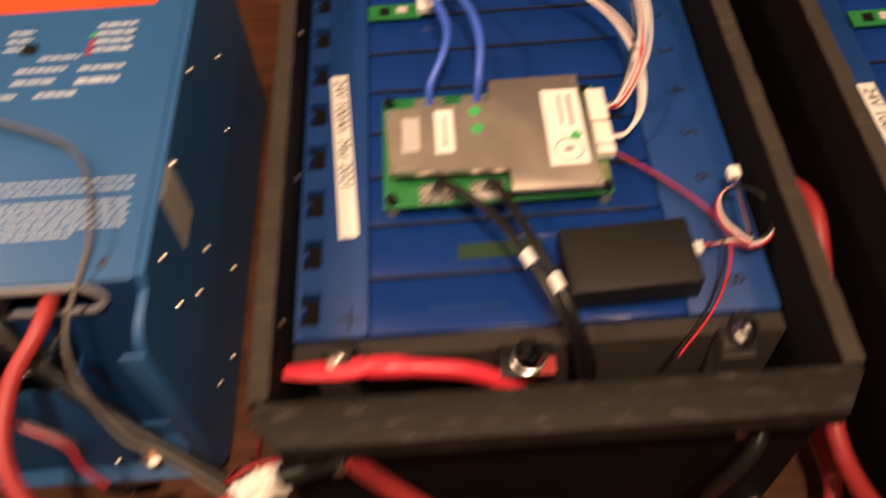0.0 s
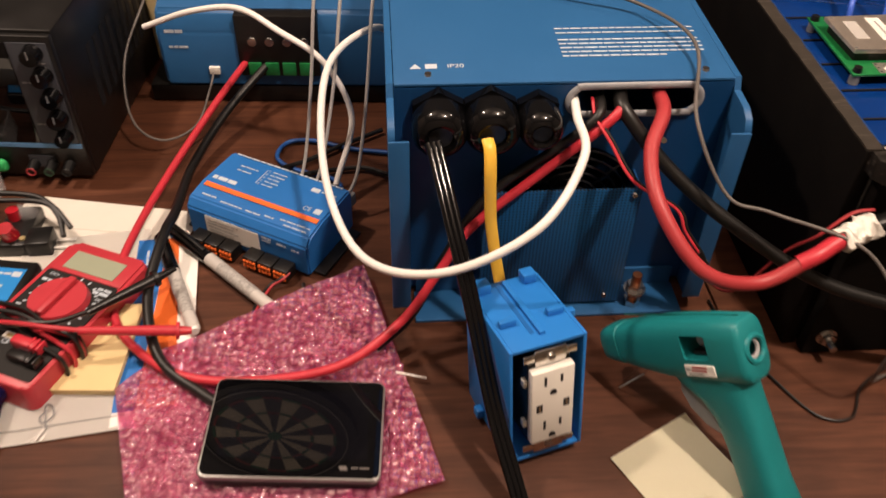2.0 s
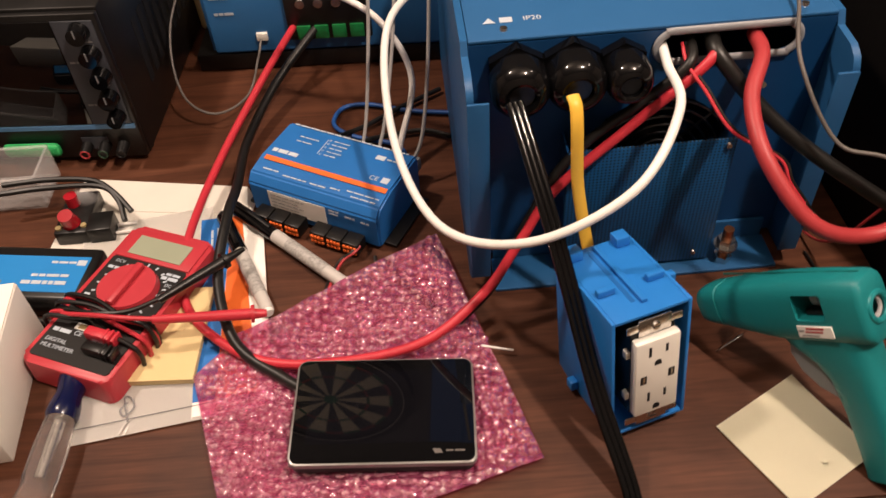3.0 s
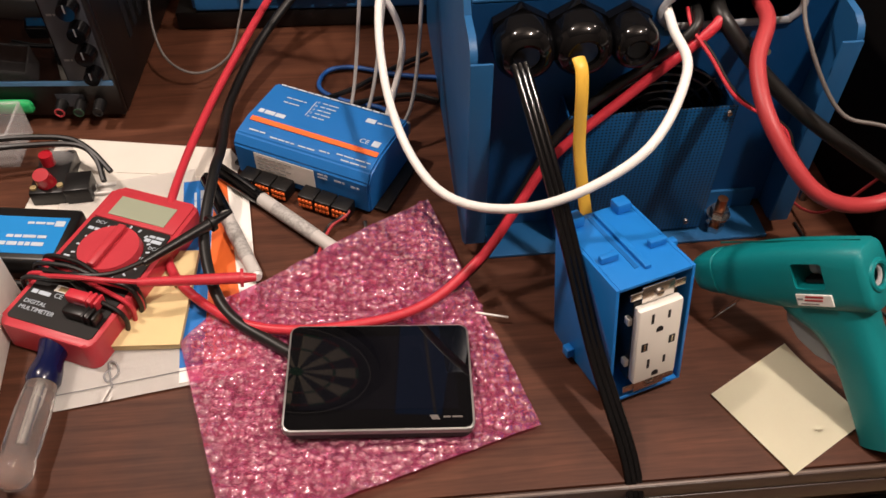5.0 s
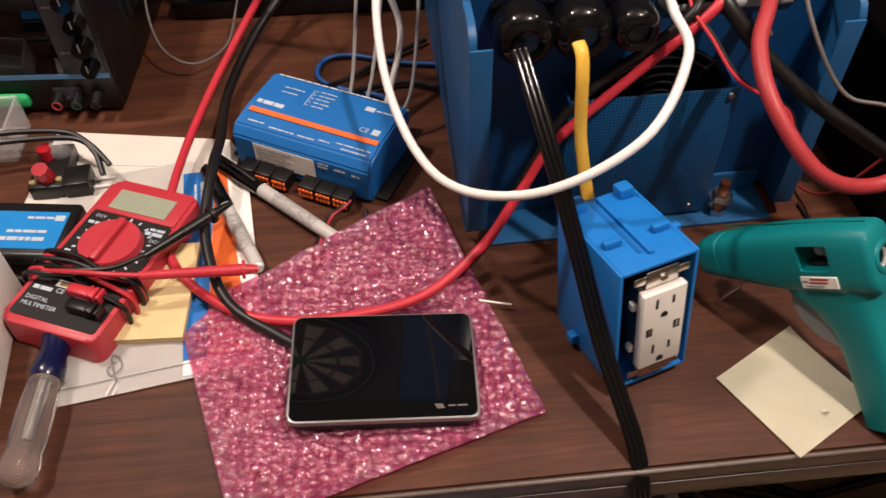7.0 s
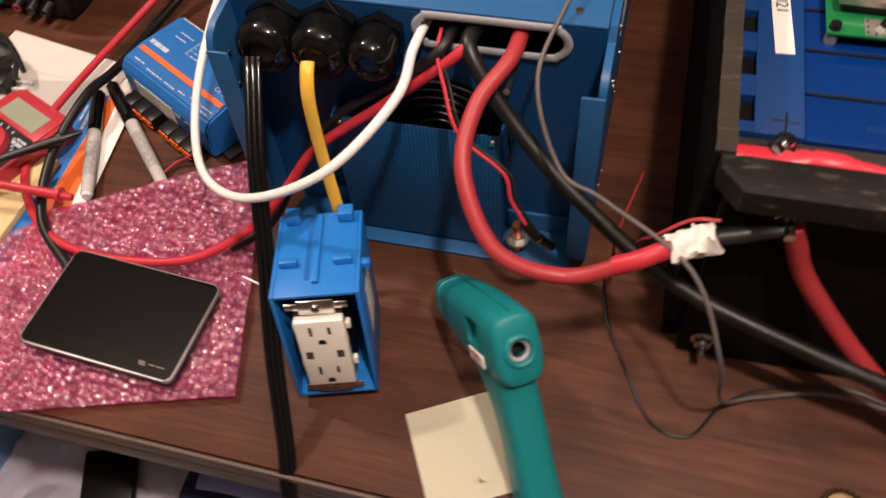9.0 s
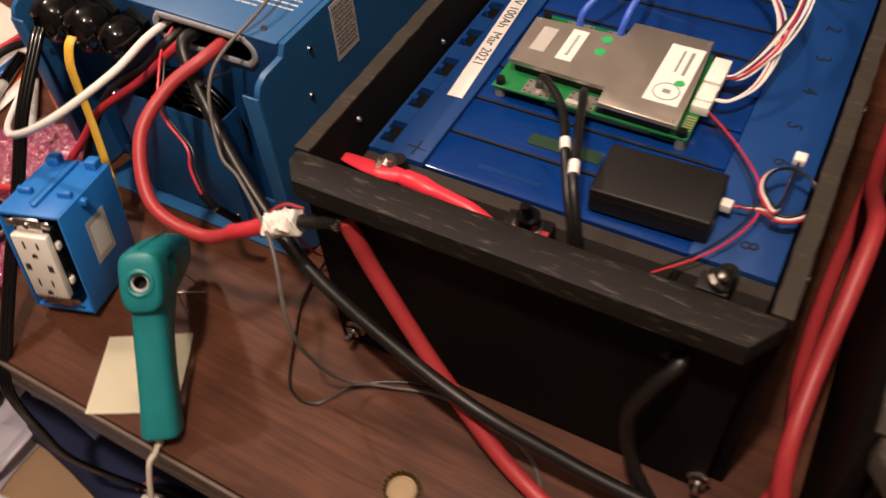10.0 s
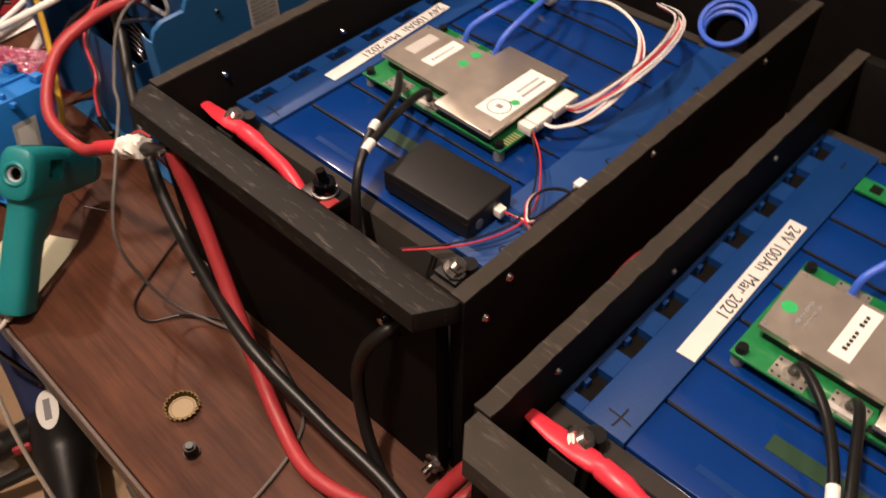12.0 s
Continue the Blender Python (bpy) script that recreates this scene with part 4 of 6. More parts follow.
def crate(m, second):
    o = thing("battery_crate", "open black sheet-plastic crate with scuffed rim", "crate", m, group="battery crates")
    part("front_plank", prism([(0.0035, -0.002), (0.017, -0.0185), (0.320, -0.0185), (0.3345, 0.004), (0.3345, 0.009), (0.0035, 0.009)], 0.940, 0.957, bevel=0.0016), WORN_EDGE if second else WORN_PLANK, o, "worn front plank with rubbed corners")
    # front panel with a square cable hole
    bm = bmesh.new()
    for x0, x1, z0, z1 in ((0.0125, 0.278, 0.752, 0.9395), (0.292, 0.3245, 0.752, 0.9395), (0.278, 0.292, 0.752, 0.896), (0.278, 0.292, 0.912, 0.9395)):
        box(x0, x1, -0.003, 0.0090, z0, z1, bm=bm)
    bmesh.ops.remove_doubles(bm, verts=bm.verts, dist=0.0001)
    part("front_panel", bm, BLACK_SHEET, o)
    for x in (0.0, 0.325):
        part("side_panel", box(x, x + 0.012, 0.0095, 0.480, 0.7505, 0.9555, 0.001), BLACK_SHEET, o)
        bm = box(x + 0.0002, x + 0.0118, 0.0098, 0.4798, 0.9556, 0.9572)
        bmesh.ops.subdivide_edges(bm, edges=[e for e in bm.edges if abs(e.verts[0].co.y - e.verts[1].co.y) > 0.1], cuts=60)
        for v in bm.verts:
            v.co.x += 0.0012 * noise.noise(Vector((x * 9, v.co.y * 70, 2)))
            v.co.z += 0.0004 * noise.noise(Vector((v.co.x * 90, v.co.y * 50, 5)))
        part("worn_edge", bm, WORN_EDGE, o, "worn grey cut edge")
    part("back_panel", box(0.0125, 0.3245, 0.468, 0.480, 0.7505, 0.957, 0.001), BLACK_SHEET, o)
    part("bottom_panel", box(0.0125, 0.3245, 0.014, 0.4675, 0.7505, 0.7675), BLACK_SHEET, o)
    for x, z, far in ((0.028, 0.772, 0.012), (0.321, 0.767, 0.010), (0.048, 0.927, 0.016)):
        bm = cyl((x, -0.003, z), (x, -0.006 - far, z), 0.0032, seg=12)
        hexnut((x, -0.0035, z), (x, -0.0085, z), 0.0066, bm=bm)
        cyl((x, -0.0028, z), (x, -0.0038, z), 0.0088, seg=20, bm=bm)
        part("bolt", bm, STEEL, o, "zinc bolt and nut")
    part("bolt", cyl((0.278, -0.0028, 0.905), (0.278, -0.008, 0.905), 0.0042, 0.003, seg=14), STEEL, o)
    for v, z in ((0.052, 0.946), (0.214, 0.948), (0.38, 0.946), (0.030, 0.925)):
        part("screw", cyl((0.3368, v, z), (0.3388, v, z), 0.0034, 0.0024, seg=12), STEEL, o)
    for v, z in ((0.07, 0.938), (0.2, 0.92), (0.33, 0.94)):
        part("screw", cyl((0.0118, v, z), (0.0138, v, z), 0.003, 0.002, seg=12), STEEL, o)
    for x in (0.07, 0.2):
        part("screw", cyl((x, 0.0095, 0.951), (x, 0.0105, 0.951), 0.002, seg=10), STEEL, o)
    return o


def battery(m, second):
    o = thing("battery_pack", "blue eight-cell battery pack with black slots and bolted terminals", "battery", m, group="battery packs")
    v0, pitch = 0.0735, 0.0438
    part("case", box(0.0135, 0.3235, 0.0735, 0.424, 0.763, 0.896), BLUE_CELL, o)
    for k in range(8):
        v = v0 + k * pitch
        part("cell", box(0.0618, 0.2646, v + 0.0012, v + pitch - 0.0012, 0.8955, 0.9022, 0.0012), BLUE_CELL, o, "glossy blue wrapped cell")
        part("cell_gap", box(0.0640, 0.256, v + pitch - 0.0010, v + pitch + 0.0010, 0.8958, 0.9030), INK, o)
    # printed end strips: the first one has square notches
    bm = box(0.0300, 0.0615, v0, v0 + 8 * pitch, 0.8958, 0.905, 0.0006)
    strip = part("terminal_strip", bm, BLUE_PRINT, o, "matt blue notched strip")
    part("outer_rim", box(0.0140, 0.0172, v0, v0 + 8 * pitch, 0.8958, 0.9045, 0.0005), BLUE_PRINT, strip)
    for k in range(9):
        a = v0 + (k - 1) * pitch + 0.0335 if k else v0
        b = min(v0 + k * pitch + 0.0095, v0 + 8 * pitch)
        part("tooth", box(0.0172, 0.0300, a, b, 0.8958, 0.905), BLUE_PRINT, strip)
    for k in range(8):
        v = v0 + k * pitch
        part("notch", box(0.0173, 0.0299, v + 0.0097, v + 0.0333, 0.8955, 0.8985), BLACK_SHEET, o)
        part("nub", box(0.0173, 0.0205, v + 0.0190, v + 0.0240, 0.8986, 0.9045), BLUE_PRINT, strip)
    part("cover_strip", box(0.2650, 0.3230, v0, v0 + 8 * pitch, 0.8958, 0.9045, 0.0006), BLUE_PRINT, o, "matt blue strip with hand-written numbers")
    for k in range(1, 9):
        v = v0 + (8 - k) * pitch + 0.022
        words("number", str(k), 0.017, INK, o, pose(0.293, v + 0.004, 0.9046, 0, 0, -90 + (k * 37) % 23 - 11))
    for p0, p1 in (((0.041, 0.0865), (0.058, 0.0855)), ((0.0495, 0.0780), (0.0500, 0.0945)), ((0.044, 0.391), (0.044, 0.400))):
        part("polarity_mark", sweep([(*p0, 0.9052), ((p0[0] + p1[0]) / 2 + 0.0004, (p0[1] + p1[1]) / 2 + 0.0004, 0.9053), (*p1, 0.9052)], 0.0007, flat=(0.0007, 0.0002), seg=6), INK, o)
    lb = part("date_label", box(0, 0.160, 0, 0.0132, 0, 0.0004), LABEL, o, "white strip label with black print")
    lb.matrix_basis = pose(*((0.0430, 0.3105) if second else (0.0320, 0.3095)), 0.9058, 0, 0, -90 + (1.6 if second else 3.6))
    words("print", "24V 100Ah  Mar 2021", 0.0125, INK, lb, pose(0.005, 0.0030, 0.0006))
    part("insert", box(0.122, 0.180, 0.128, 0.1405, 0.9024, 0.9030), GREEN_DARK, o, "olive green insert strip")
    part("faded_print", box(0.10, 0.15, 0.0885, 0.0935, 0.90225, 0.9025), FADED, o)
    part("ledge", box(0.0135, 0.3235, 0.0600, 0.0730, 0.763, 0.9005, 0.001), FOAM, o, "dark end block")
    part("ledge", box(0.0135, 0.3235, 0.4245, 0.440, 0.763, 0.9005, 0.001), FOAM, o)
    for u in (0.042, 0.288):
        bar = part("terminal", box(u - 0.010, u + 0.010, 0.044, 0.0595, 0.906, 0.910, 0.0008), BLACK_MATT, o, "bolted terminal")
        c, d = Vector((u, 0.051, 0.9102)), Vector((0.45, 0.1, 0.885))
        bm = hexnut(c + d * 0.006, c + d * 0.0115, 0.0068)
        cyl(c, c + d * 0.0155, 0.0036, seg=16, bm=bm)
        cyl(c + d * 0.0045, c + d * 0.0058, 0.0086, bm=bm)
        part("nut", bm, STEEL, bar)
        part("stud_cap", cyl((u + 0.006, 0.062, 0.9005), (u + 0.006, 0.062, 0.914), 0.0075, 0.0065, seg=18), BLACK, o, "round black stud")
        part("terminal_post", box(u - 0.01, u + 0.01, 0.040, 0.0585, 0.763, 0.9055), FOAM, o)
    # flat lug with a pinched shrink sleeve and the cable dipping behind the plank
    bm, rows = bmesh.new(), []
    for u, v, z, w, h in ((0.008, 0.0455, 0.9165, 0.0030, 0.0012), (0.014, 0.0455, 0.9165, 0.0048, 0.0016), (0.030, 0.0455, 0.9150, 0.0066, 0.0020), (0.046, 0.0455, 0.9150, 0.0074, 0.0026), (0.058, 0.0455, 0.9155, 0.0072, 0.0046), (0.062, 0.0455, 0.9155, 0.0060, 0.0048), (0.064, 0.0455, 0.9155, 0.0072, 0.0062), (0.080, 0.0450, 0.9150, 0.0074, 0.0062), (0.086, 0.0445, 0.9140, 0.0066, 0.0056), (0.090, 0.0445, 0.9135, 0.0060, 0.0054)):
        rows.append([bm.verts.new((u, v + w * math.cos(a), z + h * math.sin(a))) for a in (2 * math.pi * k / 16 for k in range(16))])
    for p, q in zip(rows, rows[1:]):
        for k in range(16):
            bm.faces.new((p[k], p[(k + 1) % 16], q[(k + 1) % 16], q[k]))
    bm.faces.new(rows[0][::-1])
    bm.faces.new(rows[-1])
    lug = part("red_lug_sleeve", bm, RED_SHRINK, o, "bright red heat-shrink sleeved lug")
    part("red_cable", sweep([(0.088, 0.0445, 0.9135), (0.104, 0.0435, 0.9115), (0.120, 0.0425, 0.9085), (0.138, 0.040, 0.900), (0.156, 0.036, 0.885), (0.168, 0.034, 0.868)], 0.0058), RED_SHRINK, lug)
    # toggle switch on a small bracket in the gap
    sw = part("switch", box(0.142, 0.176, 0.038, 0.0595, 0.896, 0.906, 0.0008), BLACK, o, "black round switch on a bracket")
    bm = cyl((0.160, 0.048, 0.906), (0.160, 0.048, 0.918), 0.0095, 0.0085)
    cyl((0.160, 0.048, 0.918), (0.158, 0.047, 0.928), 0.0045, 0.0038, bm=bm)
    part("lever", bm, BLACK_GLOSS, sw)
    part("collar", ring(0.0098, 0.0012, Matrix.Translation((0.160, 0.048, 0.9085))), STEEL, sw)
    part("red_tab", box(0.166, 0.176, 0.0370, 0.048, 0.9062, 0.9075), RED, sw)
    return o


RED_SHRINK = mat("bright_red_shrink_tube", (0.68, 0.035, 0.055), 0.36, var=0.1)
FADED = mat("faded_blue_print", (0.005, 0.034, 0.15), 0.3)


def management_board(m, second):
    o = thing("battery_management_board", "green circuit board with a grey metal cover on the battery", "circuit board", m, group="management boards")
    z = 0.912
    part("circuit_board", box(0.0735, 0.2325, 0.167, 0.2715, z, z + 0.0022, 0.0004), GREEN_PCB, o)
    part("circuit_board", box(0.118, 0.229, 0.170, 0.266, z - 0.0058, z - 0.0042), GREEN_PCB, o, "second lower board")
    part("heat_plate", box(0.120, 0.205, 0.1690, 0.264, z - 0.0038, z - 0.0010, 0.0006), TRIM, o, "grey heat plate under the board")
    cover = [(0.079, 0.1865), (0.162, 0.1845), (0.162, 0.1655), (0.2240, 0.1640), (0.2190, 0.2710), (0.1535, 0.2710), (0.1535, 0.2490), (0.0765, 0.2475)]
    part("heat_cover", prism(cover, z + 0.0118, z + 0.0155, bevel=0.0006), PLATE, o, "L-shaped brushed metal cover")
    part("cover_core", prism([(0.083, 0.1905), (0.160, 0.1885), (0.166, 0.1690), (0.218, 0.1685), (0.2145, 0.266), (0.158, 0.266), (0.158, 0.245), (0.081, 0.243)], z + 0.0024, z + 0.0104), BLACK_MATT, o, "black heat spreader")
    part("copper_bar", prism([(0.0815, 0.1880), (0.161, 0.1860), (0.161, 0.1900), (0.0815, 0.1920)], z + 0.0106, z + 0.0117), COPPER_DARK, o, "copper bar under the cover edge")
    for u, v in ((0.0815, 0.190), (0.081, 0.244), (0.217, 0.266), (0.220, 0.168)):
        part("cover_screw", cyl((u, v, z + 0.0153), (u, v, z + 0.0160), 0.0013, seg=10), TRIM, o)
    for u, v in ((0.0790, 0.1725), (0.0785, 0.2655), (0.2275, 0.1715), (0.2255, 0.2655)):
        part("standoff", cyl((u, v, 0.9026), (u, v, z - 0.0002), 0.0045, seg=14), GREY, o)
        part("screw", cyl((u, v, z + 0.0023), (u, v, z + 0.0068), 0.0042, 0.0036, seg=14), BLACK, o)
    for u, v in ((0.110, 0.1768), (0.1465, 0.1768), (0.109, 0.2610), (0.1445, 0.2610)):
        pad = part("solder_pad", box(u - 0.0115, u + 0.0115, v - 0.0085, v + 0.0085, z + 0.0021, z + 0.0027), SOLDER, o, "tinned solder pad")
        part("solder_joint", cyl((u, v, z + 0.0027), (u, v, z + 0.0058), 0.0055, 0.003, seg=14), SOLDER, pad)
        for du, dv in ((-0.0095, -0.006), (-0.0095, 0.0), (-0.0095, 0.006), (0.0095, -0.006), (0.0095, 0.0), (0.0095, 0.006), (-0.0045, -0.007), (0.0045, -0.007)):
            part("via", cyl((u + du, v + dv, z + 0.0026), (u + du, v + dv, z + 0.0029), 0.0010, seg=8), INK, pad)
    for x0, x1 in ((0.135, 0.1525), (0.160, 0.205)):
        part("chip_row", box(x0, x1, 0.1692, 0.1735, z + 0.0023, z + 0.0044, 0.0004), LABEL_GREY if x0 < 0.15 else BLACK, o)
    top = z + 0.0157
    if second:
        part("green_dot", cyl((0.0865, 0.2125, top - 0.0002), (0.0865, 0.2125, top + 0.0001), 0.0052, seg=24), GREEN, o)
        bm = bmesh.new()
        for k in range(4):
            box(0.0945, 0.0970, 0.203 + 0.0062 * k, 0.2075 + 0.0062 * k, top - 0.0001, top + 0.0001, bm=bm)
            box(0.1000, 0.1016, 0.203 + 0.0062 * k, 0.2075 + 0.0062 * k, top - 0.0001, top + 0.0001, bm=bm)
        part("model_print", bm, GREY_INK, o, smooth=False)
        lb = part("name_label", box(0.1195, 0.1335, 0.196, 0.2455, top - 0.0002, top + 0.0001), LABEL, o, "white name label")
        for k in range(9):
            if k != 5:
                part("name_bar", box(0.1248 + 0.0008 * (k not in (0, 6)), 0.1280, 0.2035 + 0.0040 * k, 0.2062 + 0.0040 * k, top + 0.0001, top + 0.0003), INK, lb)
    else:
        part("grey_label", box(0.0885, 0.101, 0.205, 0.237, top - 0.0002, top + 0.0001), LABEL_GREY, o)
        lb = part("name_label", box(0.112, 0.1255, 0.202, 0.243, top - 0.0002, top + 0.0001), LABEL, o, "white name label")
        for k in range(9):
            part("name_bar", box(0.1175 + 0.0006 * (k > 0), 0.1202, 0.2085 + 0.0032 * k, 0.2106 + 0.0032 * k, top + 0.0001, top + 0.0003), GREY_INK, lb)
        for u, v in ((0.1415, 0.2400), (0.1420, 0.2230)):
            part("green_dot", cyl((u, v, top - 0.0002), (u, v, top + 0.0001), 0.0045, seg=24), GREEN, o)
        lb = part("type_label", box(0.1905, 0.2175, 0.1835, 0.2560, top - 0.0002, top + 0.0001), LABEL, o, "white label with a round mark")
        part("round_mark", ring(0.0098, 0.0004, Matrix.Translation((0.2045, 0.1975, top))), INK, lb)
        part("leaf_mark", prism([(0.2065, 0.2075), (0.2125, 0.2060), (0.2155, 0.2105), (0.2120, 0.2140), (0.2080, 0.2125)], top, top + 0.0003), GREEN, lb)
        part("small_print", box(0.2015, 0.2075, 0.1955, 0.2000, top, top + 0.0003), GREY_INK, lb)
        part("small_print", box(0.2085, 0.2110, 0.220, 0.250, top, top + 0.0003), GREY_INK, lb)
        part("small_print", box(0.2020, 0.2038, 0.222, 0.250, top, top + 0.0003), GREY_INK, lb)
    for v0, v1 in ((0.229, 0.260), (0.206, 0.226), (0.197, 0.2045)):
        part("connector", box(0.2245, 0.238, v0, v1, z + 0.0023, z + 0.0105, 0.0008), IVORY, o, "white wire connector")
    for k in range(6):
        part("contact", box(0.2245, 0.232, 0.177 + k * 0.003, 0.1785 + k * 0.003, z + 0.0021, z + 0.0025), BRASS, o)
    return o


def bundle(name, label, m, path, colours, r, spread, group="harnesses"):
    """Loose strands that run together."""
    o = thing(name, label, "wiring", m, group=group)
    rnd = random.Random(len(path) * 7 + len(colours))
    for k, c in enumerate(colours):
        a = 2 * math.pi * k / max(1, len(colours))
        pts = []
        for i, p in enumerate(path):
            w = spread * (0.6 + 0.8 * math.sin(math.pi * i / (len(path) - 1)))
            pts.append(Vector(p) + Vector((w * math.cos(a) + rnd.uniform(-1, 1) * spread * 0.5, w * math.sin(a) * 0.8 + rnd.uniform(-1, 1) * spread * 0.5, abs(w * math.sin(a + 1)))))
        part("strand", sweep(pts, r, seg=7, n=6), c, o)
    return o


WHITE_WIRE = mat("white_wire", (0.75, 0.72, 0.68), 0.4, var=0.05)
COPPER_DARK = mat("copper_edge", (0.30, 0.15, 0.08), 0.45, metal=0.6)
SOLDER = mat("tinned_solder", (0.55, 0.52, 0.46), 0.38, metal=0.8, var=0.25, scale=300)


def pack_wiring(m, second):
    W, R, K = WHITE_WIRE, RED_BRIGHT, BLACK_CABLE
    if not second:
        bundle("balance_harness", "bundle of thin white and red balance wires", m, [(0.237, 0.244, 0.917), (0.250, 0.248, 0.920), (0.265, 0.272, 0.934), (0.272, 0.308, 0.946), (0.268, 0.348, 0.950), (0.251, 0.383, 0.945), (0.215, 0.412, 0.93)], [W, W, R, W, K, W, R, W], 0.0009, 0.0035)
        bundle("balance_harness", "long bundle of white and red balance wires", m, [(0.237, 0.215, 0.917), (0.250, 0.218, 0.918), (0.263, 0.240, 0.922), (0.266, 0.280, 0.930), (0.254, 0.322, 0.935), (0.224, 0.360, 0.935), (0.175, 0.384, 0.930), (0.120, 0.384, 0.914)], [W, R, W, W], 0.0009, 0.0018)
        bundle("sensor_lead", "thin red and black lead with a white plug", m, [(0.237, 0.201, 0.916), (0.254, 0.186, 0.914), (0.272, 0.166, 0.916), (0.288, 0.142, 0.918), (0.295, 0.118, 0.917), (0.289, 0.094, 0.914), (0.273, 0.068, 0.912), (0.249, 0.041, 0.911)], [R, K], 0.0008, 0.0016)
        lp = thing("looped_lead", "coiled red, white and black lead with a white plug", "wiring", m)
        for k, c in enumerate((R, W, K)):
            pts = [Vector((0.2765, 0.115, 0.916)), Vector((0.286, 0.118, 0.915))] + [Vector((0.311 + (0.019 - k * 0.0012) * math.cos(a), 0.133 + (0.022 - k * 0.0012) * math.sin(a), 0.923 + 0.0014 * k + 0.005 * math.sin(a / 2))) for a in (radians(-130 + 30 * i) for i in range(14))] + [Vector((0.310, 0.162, 0.928))]
            part("strand", sweep(pts, 0.0011, seg=7, n=4), c, lp)
        part("plug", box(0.306, 0.314, 0.161, 0.170, 0.925, 0.931, 0.0008), IVORY, lp, "white plug")
        part("plug", box(0.2745, 0.280, 0.111, 0.119, 0.912, 0.9185, 0.0006), IVORY, lp, "white plug")
    dark = thing("output_cables", "two black cables with white tags", "cable", m, group="output cables")
    a = [(0.110, 0.1768, 0.916), (0.114, 0.174, 0.928), (0.126, 0.162, 0.934), (0.142, 0.143, 0.937), (0.157, 0.115, 0.942), (0.168, 0.090, 0.942), (0.180, 0.066, 0.931), (0.190, 0.052, 0.912), (0.194, 0.044, 0.878)]
    b = [(0.1465, 0.1768, 0.916), (0.149, 0.172, 0.928), (0.154, 0.158, 0.936), (0.164, 0.125, 0.942), (0.173, 0.098, 0.944), (0.182, 0.070, 0.942), (0.191, 0.054, 0.928), (0.198, 0.046, 0.905), (0.200, 0.042, 0.875)]
    for p, f in ((a, 0.60), (b, 0.60)):
        c = part("cable", sweep(p, 0.0033, seg=12), BLACK_CABLE, dark)
        s = spline(p, 8)
        i = int(f * len(s))
        part("tag", sweep(s[i - 3:i + 1], 0.0038, seg=14, n=3), LABEL, c, "white tag sleeve")
    for p in ([(0.109, 0.261, 0.916), (0.111, 0.268, 0.930), (0.123, 0.290, 0.943), (0.126, 0.316, 0.945), (0.116, 0.360, 0.940), (0.102, 0.415, 0.925)],
              [(0.1445, 0.261, 0.916), (0.147, 0.270, 0.933), (0.150, 0.296, 0.945), (0.145, 0.330, 0.946), (0.131, 0.370, 0.941), (0.116, 0.420, 0.925)]):
        solo("power_wire", sweep(p, 0.0029, seg=12), BLUE_WIRE, "stout blue silicone wire soldered to the board", "wire", m, group="blue wires")
    sb = thing("balance_board", "small green circuit board with a white plug", "circuit board", m, group="balance boards")
    part("circuit_board", box(0.0625, 0.107, 0.3735, 0.3915, 0.9053, 0.9071), GREEN_PCB, sb)
    part("plug", box(0.104, 0.117, 0.3755, 0.3895, 0.9072, 0.914, 0.0008), IVORY, sb, "white plug")
    part("chip", box(0.072, 0.080, 0.378, 0.386, 0.9072, 0.9088), BLACK, sb)
    part("chip", box(0.086, 0.095, 0.379, 0.387, 0.9072, 0.9082), LABEL_GREY, sb)
    coil = thing("wire_coil", "coil of blue wire behind the battery", "wire", m @ pose(0.268, 0.448, 0.90), group="wire coils")
    for k in range(3):
        part("turn", ring(0.020 + 0.002 * k, 0.0026, pose(0, 0, 0.012 + 0.004 * k, 24 + 5 * k, 0, 0), seg=32), BLUE_WIRE, coil)


def module(m):
    o = thing("bluetooth_module", "plain matt black plastic module box on the battery", "module", m @ pose(0.1895, 0.0815, 0.9046, 0, 0, 2.0))
    part("housing", box(0, 0.084, 0, 0.050, 0.0002, 0.021, 0.0018, 3), BLACK_MATT, o)
    part("lid_seam", box(0.0004, 0.0836, -0.0002, 0.0502, 0.0145, 0.0149), INK, o)
    part("end_plug", box(0.0838, 0.0875, 0.028, 0.036, 0.006, 0.0125, 0.0006), IVORY, o, "white end plug")
    part("seal_dot", cyl((0.0836, 0.012, 0.009), (0.0845, 0.012, 0.009), 0.0042, seg=16), GREY, o)


for second, m in ((False, FIRST), (True, SECOND)):
    crate(m, second)
    battery(m @ UP, second)
    management_board(m @ UP, second)
    pack_wiring(m @ UP, second)
module(FIRST @ UP)


# ---- cables on and over the desk ----
def cable(name, label, pts, r, material, flat_size=None, group="cables", seg=14):
    return solo(name, sweep(pts, r, flat=flat_size, seg=seg), material, label, "cable", group=group)


